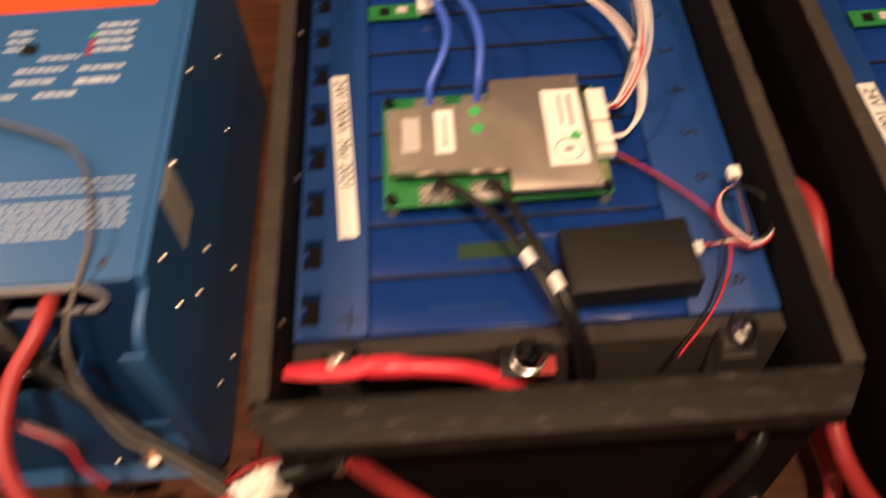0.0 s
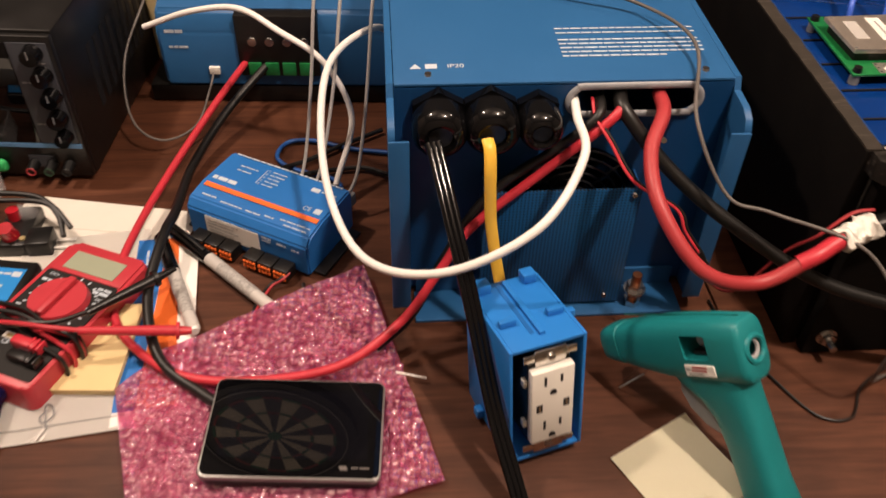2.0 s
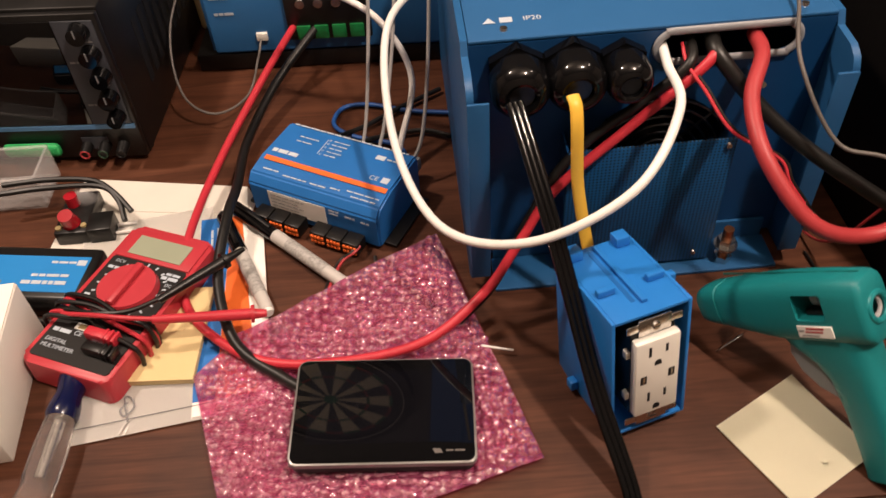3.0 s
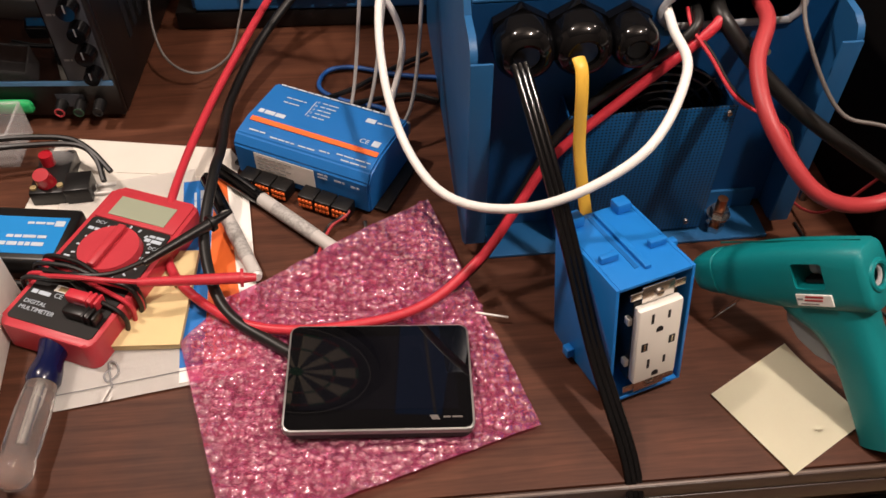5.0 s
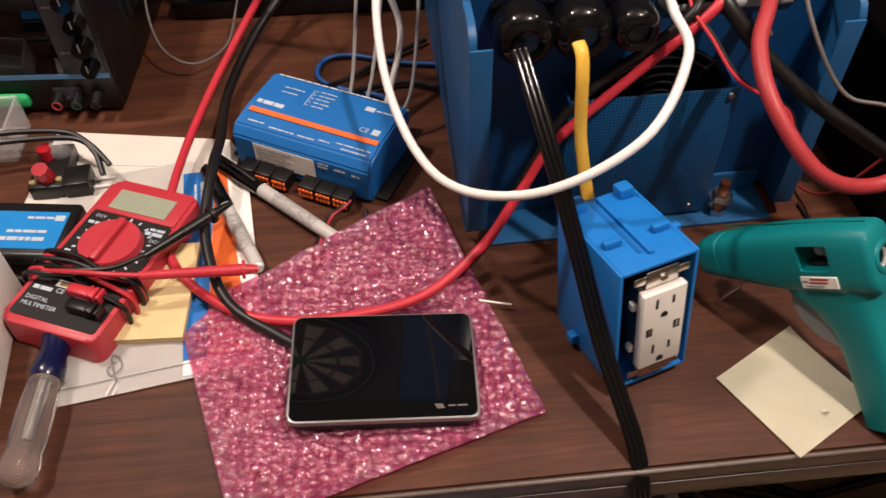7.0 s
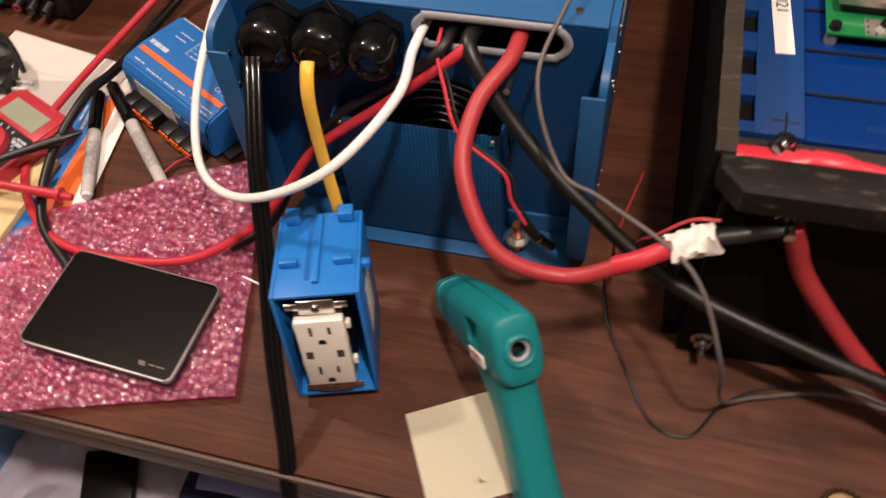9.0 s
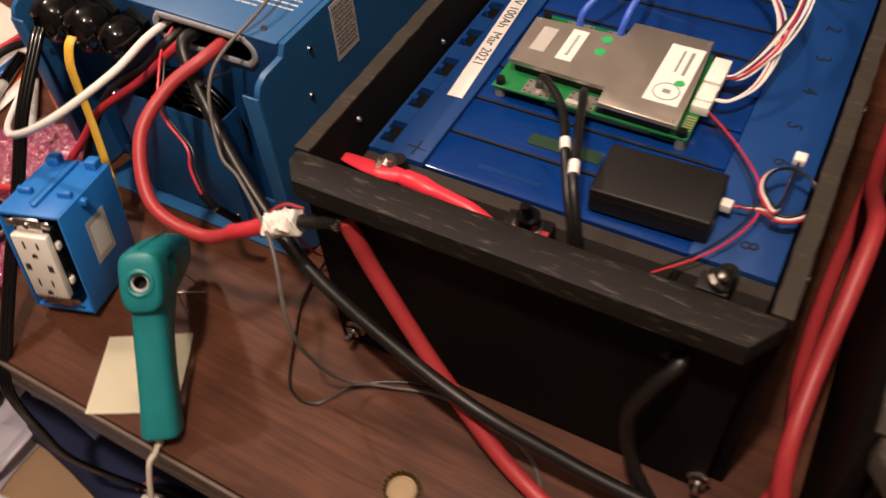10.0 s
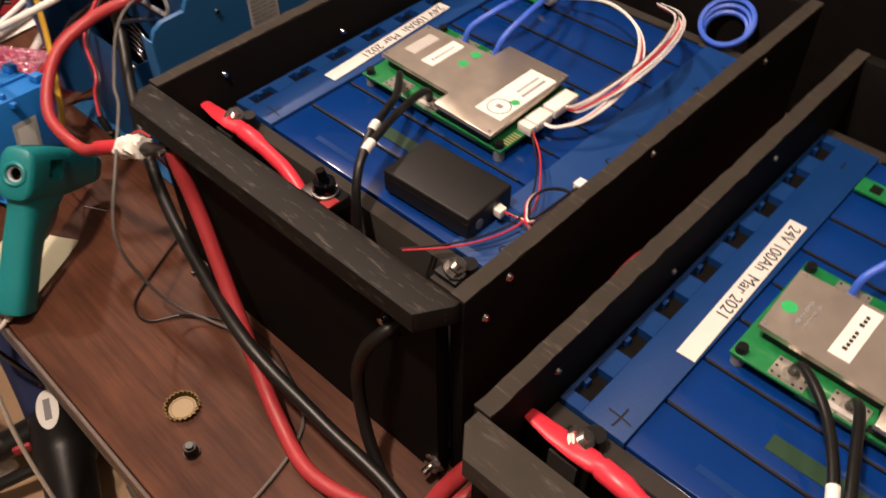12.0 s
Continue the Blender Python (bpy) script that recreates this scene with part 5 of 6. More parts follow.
cable("white_cable", "thick white cable looping out of the inverter slot", [(0.01, 0.02, 0.951), (0.010, -0.010, 0.9495), (0.012, -0.052, 0.943), (-0.022, -0.102, 0.917), (-0.089, -0.109, 0.879), (-0.151, -0.067, 0.856), (-0.188, 0.019, 0.872), (-0.195, 0.127, 0.904), (-0.16, 0.214, 0.896), (-0.146, 0.27, 0.84), (-0.15, 0.30, 0.757)], 0.0033, WHITE_CABLE)
cable("white_cable", "white cable arching between charger and controller", [(-0.402, 0.245, 0.872), (-0.347, 0.231, 0.898), (-0.294, 0.214, 0.912), (-0.250, 0.185, 0.905), (-0.207, 0.172, 0.880), (-0.182, 0.162, 0.825), (-0.196, 0.118, 0.774)], 0.0030, WHITE_CABLE)

red = thing("battery_cable", "thick red battery cable ending in white tape", "cable")
tr = [(0.075, 0.02, 0.953), (0.0745, -0.006, 0.952), (0.062, -0.040, 0.940), (0.066, -0.080, 0.922), (0.096, -0.110, 0.891), (0.140, -0.106, 0.876), (0.178, -0.096, 0.894), (0.198, -0.086, 0.903)]
part("jacket", sweep(tr, 0.0054, seg=18), RED, red)
part("sleeve", sweep([(0.168, -0.0985, 0.889), (0.180, -0.0955, 0.8952), (0.192, -0.089, 0.900), (0.200, -0.0855, 0.904)], 0.0061, seg=18), RED_BRIGHT, red, "bright red heat-shrink sleeve")
bm = sweep([(0.197, -0.087, 0.902), (0.203, -0.084, 0.904), (0.210, -0.080, 0.906), (0.217, -0.077, 0.908), (0.222, -0.0755, 0.910)], 0.0090, seg=24, n=24)
for v in bm.verts:
    v.co += Vector((noise.noise(v.co * 160), noise.noise(v.co * 160 + Vector((5, 5, 5))), noise.noise(v.co * 160 + Vector((9, 2, 7))))) * 0.0040
    v.co.z += 0.0012 * noise.noise(v.co * 520)
part("tape", bm, TAPE, red, "lump of white cloth tape")
part("lug_sleeve", sweep([(0.216, -0.077, 0.908), (0.236, -0.074, 0.916), (0.248, -0.072, 0.922), (0.260, -0.0695, 0.926)], 0.006, flat=(0.0065, 0.0040)), BLACK, red, "black lug sleeve")

cable("battery_cable", "thick black battery cable running over the desk", [(0.045, 0.02, 0.953), (0.047, -0.004, 0.950), (0.082, -0.024, 0.915), (0.130, -0.046, 0.883), (0.205, -0.070, 0.845), (0.288, -0.085, 0.829), (0.375, -0.094, 0.816), (0.456, -0.085, 0.792), (0.545, -0.077, 0.776), (0.62, -0.10, 0.768), (0.70, -0.14, 0.7605)], 0.0056, BLACK_CABLE, seg=18)
cable("battery_cable", "thick red battery cable bolted to the crate front", [(0.260, -0.0685, 0.926), (0.266, -0.0685, 0.910), (0.284, -0.070, 0.874), (0.344, -0.084, 0.811), (0.416, -0.102, 0.767), (0.476, -0.108, 0.7585), (0.543, -0.080, 0.765), (0.576, -0.038, 0.790), (0.572, 0.02, 0.790), (0.560, 0.09, 0.770), (0.551, 0.2, 0.759), (0.545, 0.42, 0.7585)], 0.0064, RED, seg=16)
cable("battery_cable", "thick red battery cable rising between the crates", [(0.541, 0.40, 0.775), (0.546, 0.32, 0.792), (0.551, 0.24, 0.832), (0.557, 0.18, 0.873), (0.563, 0.130, 0.900), (0.566, 0.08, 0.880), (0.568, 0.03, 0.846), (0.573, -0.024, 0.830), (0.584, -0.075, 0.848), (0.605, -0.105, 0.880), (0.636, -0.105, 0.915), (0.650, -0.086, 0.922)], 0.0066, RED, seg=16)
cable("sensor_cable", "thin grey cable draped over the inverter", [(-0.08, 0.20, 0.9705), (-0.03, 0.152, 0.9725), (0.017, 0.132, 0.983), (0.073, 0.109, 0.979), (0.102, 0.046, 0.981), (0.096, -0.019, 0.955), (0.121, -0.053, 0.913), (0.153, -0.066, 0.908), (0.212, -0.099, 0.903), (0.242, -0.128, 0.858), (0.251, -0.120, 0.803), (0.262, -0.105, 0.768), (0.285, -0.088, 0.756), (0.337, -0.070, 0.7525), (0.42, -0.082, 0.7525), (0.455, -0.15, 0.7525), (0.457, -0.215, 0.7525)], 0.0015, GREY_CABLE, seg=10)
cord = [(-0.096, -0.038, 0.9415), (-0.092, -0.049, 0.934), (-0.076, -0.096, 0.897), (-0.061, -0.135, 0.855), (-0.045, -0.181, 0.808), (-0.024, -0.228, 0.761), (-0.017, -0.253, 0.725), (-0.009, -0.258, 0.661), (-0.001, -0.254, 0.601), (0.03, -0.22, 0.50), (0.06, -0.18, 0.38)]
oc = thing("mains_cable", "flat black three-core mains cable hanging over the desk edge", "cable")
for k in (-1, 0, 1):
    part("core", sweep([Vector(p) + Vector((0.0036 * k, 0.0012 * k, 0)) for p in cord], 0.0027, seg=10), BLACK_GLOSS, oc)
cable("flat_cable", "flat yellow cable from gland to outlet box", [(-0.0565, -0.034, 0.9435), (-0.0545, -0.0415, 0.9390), (-0.0535, -0.0480, 0.925), (-0.0525, -0.0510, 0.905), (-0.0505, -0.0540, 0.879), (-0.0455, -0.0600, 0.850), (-0.0395, -0.0670, 0.822), (-0.0340, -0.0740, 0.795), (-0.0310, -0.0840, 0.776)], 0.004, YELLOW, flat_size=(0.0047, 0.0022))
cable("red_wire", "red silicone wire across the bubble wrap", [(0.045, 0.02, 0.955), (0.040, -0.006, 0.949), (-0.010, -0.018, 0.904), (-0.064, -0.038, 0.862), (-0.091, -0.055, 0.824), (-0.119, -0.077, 0.791), (-0.166, -0.109, 0.772), (-0.233, -0.124, 0.768), (-0.294, -0.119, 0.766), (-0.345, -0.085, 0.764), (-0.371, -0.045, 0.764), (-0.376, 0.0, 0.7705), (-0.374, 0.060, 0.7715), (-0.364, 0.128, 0.776), (-0.350, 0.182, 0.785), (-0.333, 0.235, 0.797), (-0.315, 0.293, 0.806)], 0.0038, RED_BRIGHT)
cable("black_wire", "black silicone wire beside the red one", [(0.030, 0.02, 0.952), (0.026, -0.006, 0.9465), (-0.004, -0.010, 0.918), (-0.040, -0.019, 0.892), (-0.064, -0.029, 0.868), (-0.088, -0.044, 0.826), (-0.112, -0.060, 0.780), (-0.14, -0.085, 0.7655)], 0.0038, BLACK_CABLE)
cable("black_wire", "black silicone wire from the solar charger", [(-0.292, 0.293, 0.803), (-0.330, 0.230, 0.778), (-0.350, 0.152, 0.764), (-0.343, 0.071, 0.776), (-0.339, 0.020, 0.789), (-0.337, -0.046, 0.779), (-0.314, -0.104, 0.768), (-0.272, -0.135, 0.7635), (-0.245, -0.15, 0.7625)], 0.0045, BLACK_CABLE)
sg = thing("signal_lead", "thin red and black signal lead with black splices", "wire")
sp = [(0.023, 0.01, 0.953), (0.025, -0.006, 0.946), (0.035, -0.024, 0.937), (0.052, -0.047, 0.919), (0.085, -0.057, 0.902), (0.093, -0.066, 0.888), (0.108, -0.072, 0.868), (0.118, -0.062, 0.842)]
part("strand", sweep(sp, 0.0013, seg=8), RED_BRIGHT, sg)
part("strand", sweep([Vector(p) + Vector((0.003, 0.002, -0.001)) for p in sp], 0.0011, seg=8), BLACK_CABLE, sg)
part("splice", cyl((0.104, -0.0715, 0.873), (0.112, -0.070, 0.860), 0.0036), BLACK, sg, "black crimp splice")
part("splice", cyl((0.113, -0.069, 0.858), (0.120, -0.058, 0.836), 0.0036), BLACK_GLOSS, sg, "black crimp splice")
part("splice_band", cyl((0.1122, -0.0695, 0.8595), (0.1132, -0.0689, 0.8578), 0.0038), STEEL, sg)
cable("black_lead", "black cable out of the crate front", [(0.498, -0.026, 0.909), (0.495, -0.046, 0.905), (0.485, -0.056, 0.885), (0.476, -0.060, 0.845), (0.488, -0.066, 0.80), (0.515, -0.073, 0.766), (0.56, -0.09, 0.757)], 0.0050, BLACK_CABLE)
cable("thin_wire", "thin black wire lying on the desk", [(0.155, -0.005, 0.7525), (0.165, -0.05, 0.7525), (0.188, -0.09, 0.7525), (0.215, -0.128, 0.7522), (0.243, -0.13, 0.7522), (0.262, -0.098, 0.7522), (0.30, -0.072, 0.7524), (0.34, -0.062, 0.7524), (0.39, -0.07, 0.7522)], 0.0011, BLACK_CABLE, seg=8)
cable("thin_wire", "thin dark red wire between inverter and crate", [(0.165, 0.10, 0.752), (0.158, 0.03, 0.7525), (0.166, -0.02, 0.78), (0.178, -0.055, 0.86), (0.186, -0.075, 0.895), (0.205, -0.072, 0.915), (0.222, -0.069, 0.917)], 0.0012, RED, seg=8)
cable("thin_wire", "thin silver lead looping on the desk", [(-0.3535, 0.293, 0.793), (-0.356, 0.270, 0.780), (-0.362, 0.225, 0.766), (-0.387, 0.192, 0.768), (-0.415, 0.196, 0.780), (-0.432, 0.225, 0.80), (-0.436, 0.262, 0.83), (-0.425, 0.30, 0.86), (-0.42, 0.34, 0.875)], 0.0013, GREY_CABLE, seg=8)
for pts, mt in (([(-0.233, 0.118, 0.770), (-0.226, 0.136, 0.80), (-0.218, 0.16, 0.87), (-0.212, 0.19, 0.95), (-0.205, 0.26, 1.0)], CLEAR_CABLE),
                ([(-0.218, 0.112, 0.770), (-0.208, 0.130, 0.80), (-0.196, 0.16, 0.87), (-0.188, 0.2, 0.95), (-0.18, 0.27, 1.0)], CLEAR_CABLE),
                ([(-0.185, 0.095, 0.772), (-0.172, 0.108, 0.80), (-0.164, 0.14, 0.86), (-0.160, 0.19, 0.93), (-0.157, 0.27, 0.98)], CLEAR_CABLE)):
    cable("thin_wire", "thin silver data lead plugged into the controller", pts, 0.0017, mt, seg=8)
cable("network_cable", "blue network cable coiled behind the controller", [(-0.199, 0.106, 0.770), (-0.192, 0.126, 0.762), (-0.205, 0.150, 0.756), (-0.245, 0.165, 0.7545), (-0.268, 0.185, 0.7545), (-0.262, 0.212, 0.7545), (-0.235, 0.218, 0.7545), (-0.19, 0.205, 0.7545), (-0.15, 0.20, 0.7545)], 0.0024, NETWORK, seg=10)
for pts in ([(-0.272, 0.134, 0.770), (-0.262, 0.155, 0.762), (-0.235, 0.18, 0.756), (-0.2, 0.21, 0.756), (-0.16, 0.24, 0.756)], [(-0.252, 0.126, 0.770), (-0.235, 0.148, 0.762), (-0.205, 0.165, 0.756), (-0.175, 0.17, 0.756), (-0.148, 0.16, 0.756)]):
    cable("thin_wire", "black lead plugged into the controller", pts, 0.0026, BLACK_CABLE, seg=8)
tw = thing("terminal_lead", "thin red and black terminal lead", "wire")
for c, s in ((RED, 0.0014), (BLACK_CABLE, -0.0014)):
    part("strand", sweep([(-0.227 + s, 0.004, 0.762), (-0.232 + s, -0.002, 0.760), (-0.242 + s, -0.008, 0.756), (-0.249 + s, -0.030, 0.7555), (-0.251 + s, -0.046, 0.7555), (-0.252 + s, -0.062, 0.7545)], 0.0014, seg=8), c, tw)
cable("thin_wire", "thin black terminal wire", [(-0.2125, -0.004, 0.757), (-0.211, -0.018, 0.754), (-0.221, -0.036, 0.7525), (-0.237, -0.05, 0.7525)], 0.0016, BLACK_CABLE, seg=8)
cable("stray_wire", "short white wire end beside the bubble wrap", [(-0.122, -0.104, 0.7595), (-0.108, -0.1055, 0.7575), (-0.097, -0.1065, 0.756)], 0.0008, WHITE_CABLE, seg=8)


# ---- bench supply and solar charger at the back ----
def bench_supply():
    o = thing("bench_power_supply", "black bench power supply with knobs and binding posts", "power supply", pose(-0.45, 0.146, DESK, 0, 0, 0))
    part("case", box(-0.172, 0.0, 0.004, 0.28, 0.004, 0.168, 0.003), BLACK, o)
    part("front_bezel", box(-0.172, 0.0, -0.004, 0.0035, 0.006, 0.166, 0.002), BLACK, o)
    part("display_glass", box(-0.168, -0.042, -0.0055, -0.0042, 0.048, 0.160, 0.0008), GLASS_BLACK, o, "dark display window")
    part("control_panel", box(-0.0415, -0.004, -0.0055, -0.0042, 0.048, 0.160, 0.0008), GREY_DARK, o, "dark grey control panel")
    part("stripe", box(-0.170, -0.002, -0.0058, -0.0042, 0.0425, 0.0472), BLUE_PALE, o, "pale blue printed line")
    for x, z, r in ((-0.018, 0.150, 0.0095), (-0.015, 0.127, 0.0095), (-0.013, 0.104, 0.0095), (-0.014, 0.080, 0.0095), (-0.014, 0.058, 0.0085)):
        k = part("knob", cyl((x, -0.0056, z), (x, -0.018, z), r, r * 0.85, seg=18), BLACK_GLOSS, o, "black ribbed knob")
        part("pointer", box(x - 0.0006, x + 0.0006, -0.0186, -0.0179, z, z + r * 0.8), GREY, k)
    def front(rows, name):
        b = bars(rows, 0, GREY_INK, name, o)
        b.matrix_basis = Matrix(((1, 0, 0, 0), (0, 0, -1, -0.0057), (0, 1, 0, 0), (0, 0, 0, 1)))
    for mark in ((-0.038, -0.030, 0.118, 0.002), (-0.038, -0.030, 0.071, 0.002), (-0.025, -0.010, 0.139, 0.0016), (-0.025, -0.010, 0.093, 0.0016)):
        front([mark], "panel_print")
    for x, c in ((-0.056, RED), (-0.038, GREEN_DARK), (-0.020, BLACK)):
        p = part("binding_post", cyl((x, -0.0042, 0.022), (x, -0.017, 0.020), 0.0058, 0.0050, seg=18), BLACK, o, "binding post")
        part("post_ring", ring(0.0042, 0.0009, Matrix.Translation((x, -0.0172, 0.020)) @ pose(0, 0, 0, 90), seg=20), c, p)
    part("post_plate", box(-0.060, -0.034, -0.0052, -0.0042, 0.018, 0.032), GREY_DARK, o)
    part("output_button", box(-0.140, -0.083, -0.012, -0.0042, 0.013, 0.028, 0.005, 3), GREEN, o, "long green button")
    for x in (-0.16, -0.012):
        part("foot", cyl((x, 0.02, 0.0), (x, 0.02, 0.0045), 0.009), BLACK, o)
        part("foot", cyl((x, 0.25, 0.0), (x, 0.25, 0.0045), 0.009), BLACK, o)
    for k in range(9):
        part("vent_slot", box(-0.0004, 0.0006, 0.06 + k * 0.02, 0.07 + k * 0.02, 0.05, 0.12), INK, o)
    s = thing("metal_strip", "short bright metal strip lying on the power supply", "metal strip", pose(-0.565, 0.21, DESK + 0.1682, 0, 0, 70))
    part("strip", box(0, 0.07, 0, 0.011, 0.0, 0.004, 0.0005), STEEL, s)
    part("bend", box(0.066, 0.07, 0, 0.011, 0.004, 0.010, 0.0005), STEEL, s)


GREY_DARK = mat("dark_grey_panel", (0.045, 0.05, 0.06), 0.4, var=0.1)
BLUE_PALE = mat("pale_blue_line", (0.10, 0.24, 0.45), 0.4)
bench_supply()


def solar_charger():
    o = thing("solar_charge_controller", "blue solar charge controller on a black heat sink", "charge controller", pose(-0.41, 0.292, DESK, 0, 0, 2))
    part("heat_sink", box(-0.02, 0.275, 0.002, 0.20, 0.002, 0.022, 0.001), BLACK, o, "black finned heat sink")
    for k in range(14):
        part("fin", box(-0.02, 0.275, 0.006 + k * 0.014, 0.008 + k * 0.014, -0.0005, 0.0018), BLACK, o)
    prof = [(0.0, 0.0225), (-0.001, 0.09), (0.010, 0.112), (0.03, 0.1185), (0.18, 0.1185), (0.19, 0.10), (0.19, 0.0225)]
    m = Matrix(((0, 0, 1, 0), (1, 0, 0, 0), (0, 1, 0, 0), (0, 0, 0, 1)))
    bm = prism(prof, 0.0, 0.265, m=m)
    bmesh.ops.bevel(bm, geom=list(bm.edges), offset=0.004, segments=3, affect="EDGES")
    part("housing", bm, BLUE, o)
    part("terminal_bay", box(0.088, 0.178, -0.006, 0.012, 0.040, 0.114, 0.0015), BLACK, o, "black screw terminal block")
    for k in range(4):
        x = 0.098 + k * 0.019
        part("terminal", box(x, x + 0.015, -0.0085, -0.0062, 0.042, 0.058, 0.0008), GREEN_PCB, o, "green terminal insert")
        part("screw", cyl((x + 0.0075, -0.0062, 0.083), (x + 0.0075, -0.0078, 0.083), 0.0055, 0.005, seg=14), STEEL, o)
    part("data_port", box(0.052, 0.064, -0.004, 0.001, 0.040, 0.049, 0.0006), IVORY, o, "white data port")
    part("stripe", box(0.03, 0.255, 0.042, 0.056, 0.1184, 0.1189), RED_PRINT, o, "orange-red stripe")
    bars([(0.045, 0.13, 0.033, 0.003), (0.15, 0.23, 0.033, 0.003)], 0.1188, PRINT, "symbol_print", o)
    bars([(0.06, 0.13, 0.068, 0.006), (0.06, 0.2, 0.082, 0.003), (0.06, 0.2, 0.09, 0.003)], 0.1188, PRINT, "name_print", o)
    b = bars([(0.010, 0.03, 0.092, 0.004), (0.012, 0.034, 0.073, 0.003)], 0, PRINT, "front_print", o)
    b.matrix_basis = Matrix(((1, 0, 0, 0), (0, 0, -1, -0.0012), (0, 1, 0, 0), (0, 0, 0, 1)))
    c = thing("beige_pouch", "crumpled beige paper pouch behind the power supply", "pouch", pose(-0.437, 0.38, DESK))
    bm = box(-0.012, 0.03, 0, 0.06, 0.0, 0.12, 0.006, 3)
    bmesh.ops.subdivide_edges(bm, edges=bm.edges, cuts=2, use_grid_fill=True)
    for v in bm.verts:
        v.co += Vector((1, 1, 0.3)) * 0.008 * noise.noise(v.co * 40) * (v.co.z > 0.01)
    part("paper", bm, MANILA, c)


solar_charger()


def equipment_case():
    o = thing("equipment_case", "black equipment case with a glossy front rail", "equipment case", pose(0.42, 0.545, DESK, 0, 0, 5.5))
    part("body", box(0.0, 0.9, 0.02, 0.22, 0.0, 0.42, 0.006, 3), BLACK_SHEET, o)
    part("rail", cyl((0.05, 0.008, 0.30), (0.88, 0.008, 0.30), 0.013), BLACK_GLOSS, o, "glossy black rail")
    for x in (0.06, 0.87):
        part("rail_post", cyl((x, 0.008, 0.30), (x, 0.022, 0.30), 0.007), BLACK, o)


equipment_case()


# ---- clutter beside the meter ----
def sheet(w, d, lift, seed, n=12, thick=0.0003):
    bm = bmesh.new()
    g = [[bm.verts.new((i / n * w, j / n * d, 0.0012 + lift * (0.5 + 0.5 * noise.noise(Vector((i / n * 3 + seed, j / n * 3, seed)))))) for i in range(n + 1)] for j in range(n + 1)]
    for j in range(n):
        for i in range(n):
            bm.faces.new((g[j][i], g[j][i + 1], g[j + 1][i + 1], g[j + 1][i]))
    bmesh.ops.solidify(bm, geom=list(bm.faces), thickness=-thick)
    return bm


def papers():
    o = thing("envelope", "off-white paper envelope lying on the desk", "envelope", pose(-0.508, 0.115, DESK, 0, 0, -2))
    part("front", prism([(0.0, 0.0), (0.165, -0.012), (0.178, -0.03), (0.17, -0.135), (0.0, -0.135)], 0.0003, 0.0012), PAPER_GREY, o)
    part("flap", prism([(0.008, -0.006), (0.16, -0.016), (0.155, -0.05), (0.012, -0.045)], 0.0014, 0.0019), PAPER_GREY, o)
    s = thing("paper_sheet", "white paper sheet with a hand-written mark", "paper", pose(-0.433, -0.186, DESK + 0.0008, 0, 0, 13))
    part("page", sheet(0.118, 0.235, 0.0012, 1.3), PAPER, s)
    part("ink_mark", sweep([(0.048, 0.028, 0.0032), (0.043, 0.022, 0.0032), (0.046, 0.016, 0.0032), (0.053, 0.022, 0.0032), (0.051, 0.031, 0.0032), (0.046, 0.032, 0.0032), (0.049, 0.010, 0.0032)], 0.0006, flat=(0.0008, 0.0003), seg=6), GREY_INK, s)
    part("ruled_line", box(0.004, 0.114, 0.0125, 0.0131, 0.0027, 0.0030), GREY_INK, s)
    b = thing("brochure", "blue and orange printed brochure under the markers", "brochure", pose(-0.377, 0.046, DESK + 0.0022, 0, 0, -79.4))
    part("page", prism([(-0.004, 0.0), (0.211, -0.002), (0.211, 0.059), (0.0, 0.056)], 0.0004, 0.0012), PAPER, b, "white printed page")
    part("blue_print", prism([(-0.0038, 0.0002), (0.198, -0.0018), (0.198, 0.0155), (-0.0030, 0.0275)], 0.00122, 0.0014), BLUE_INK, b, "blue printed band")
    part("orange_print", prism([(-0.0030, 0.0278), (0.198, 0.0158), (0.198, 0.0500), (0.125, 0.0435), (-0.001, 0.0375)], 0.00122, 0.0014), ORANGE, b, "orange printed band")
    bars([(0.010, 0.045, 0.0165, 0.0035), (0.012, 0.034, 0.0105, 0.002)], 0.0015, PRINT, "title_print", b)
    n = thing("note_pad", "pad of beige sticky notes under the meter", "note pad", pose(-0.4115, -0.133, DESK + 0.0036, 0, 0, 1.5))
    part("block", box(0, 0.067, 0, 0.094, 0.0, 0.006, 0.0004), MANILA, n)
    part("top_sheet", box(0.0006, 0.0674, -0.0008, 0.0932, 0.0063, 0.0067), MANILA, n)


PAPER_GREY = mat("off_white_paper", (0.66, 0.63, 0.56), 0.85, var=0.06)
papers()


def marker(a, b, label):
    o = thing("marker_pen", label, "marker", group="markers")
    p, q = Vector(a), Vector(b)
    d = (q - p)
    c = p + d * 0.40
    part("cap", cyl(p, c, 0.0065, 0.0068, seg=18), BLACK_GLOSS, o, "glossy black cap")
    part("cap_end", cyl(p, p - d.normalized() * 0.004, 0.006, 0.004, seg=18), BLACK, o)
    part("clip", sweep([p + Vector((0, 0, 0.0072)), p.lerp(c, 0.5) + Vector((0, 0, 0.0086)), p.lerp(c, 0.9) + Vector((0, 0, 0.0075))], 0.001, flat=(0.0018, 0.0008), seg=8), BLACK, o)
    part("barrel", cyl(c, q, 0.0062, 0.0056, seg=18), MARKER, o, "pale grey barrel")
    part("print", cyl(c.lerp(q, 0.2), c.lerp(q, 0.75), 0.00625, 0.0060, seg=18), MARKER_PRINT, o, "faint black barrel print")
    part("end_plug", cyl(q, q + d.normalized() * 0.003, 0.005, 0.004, seg=18), WHITE, o)


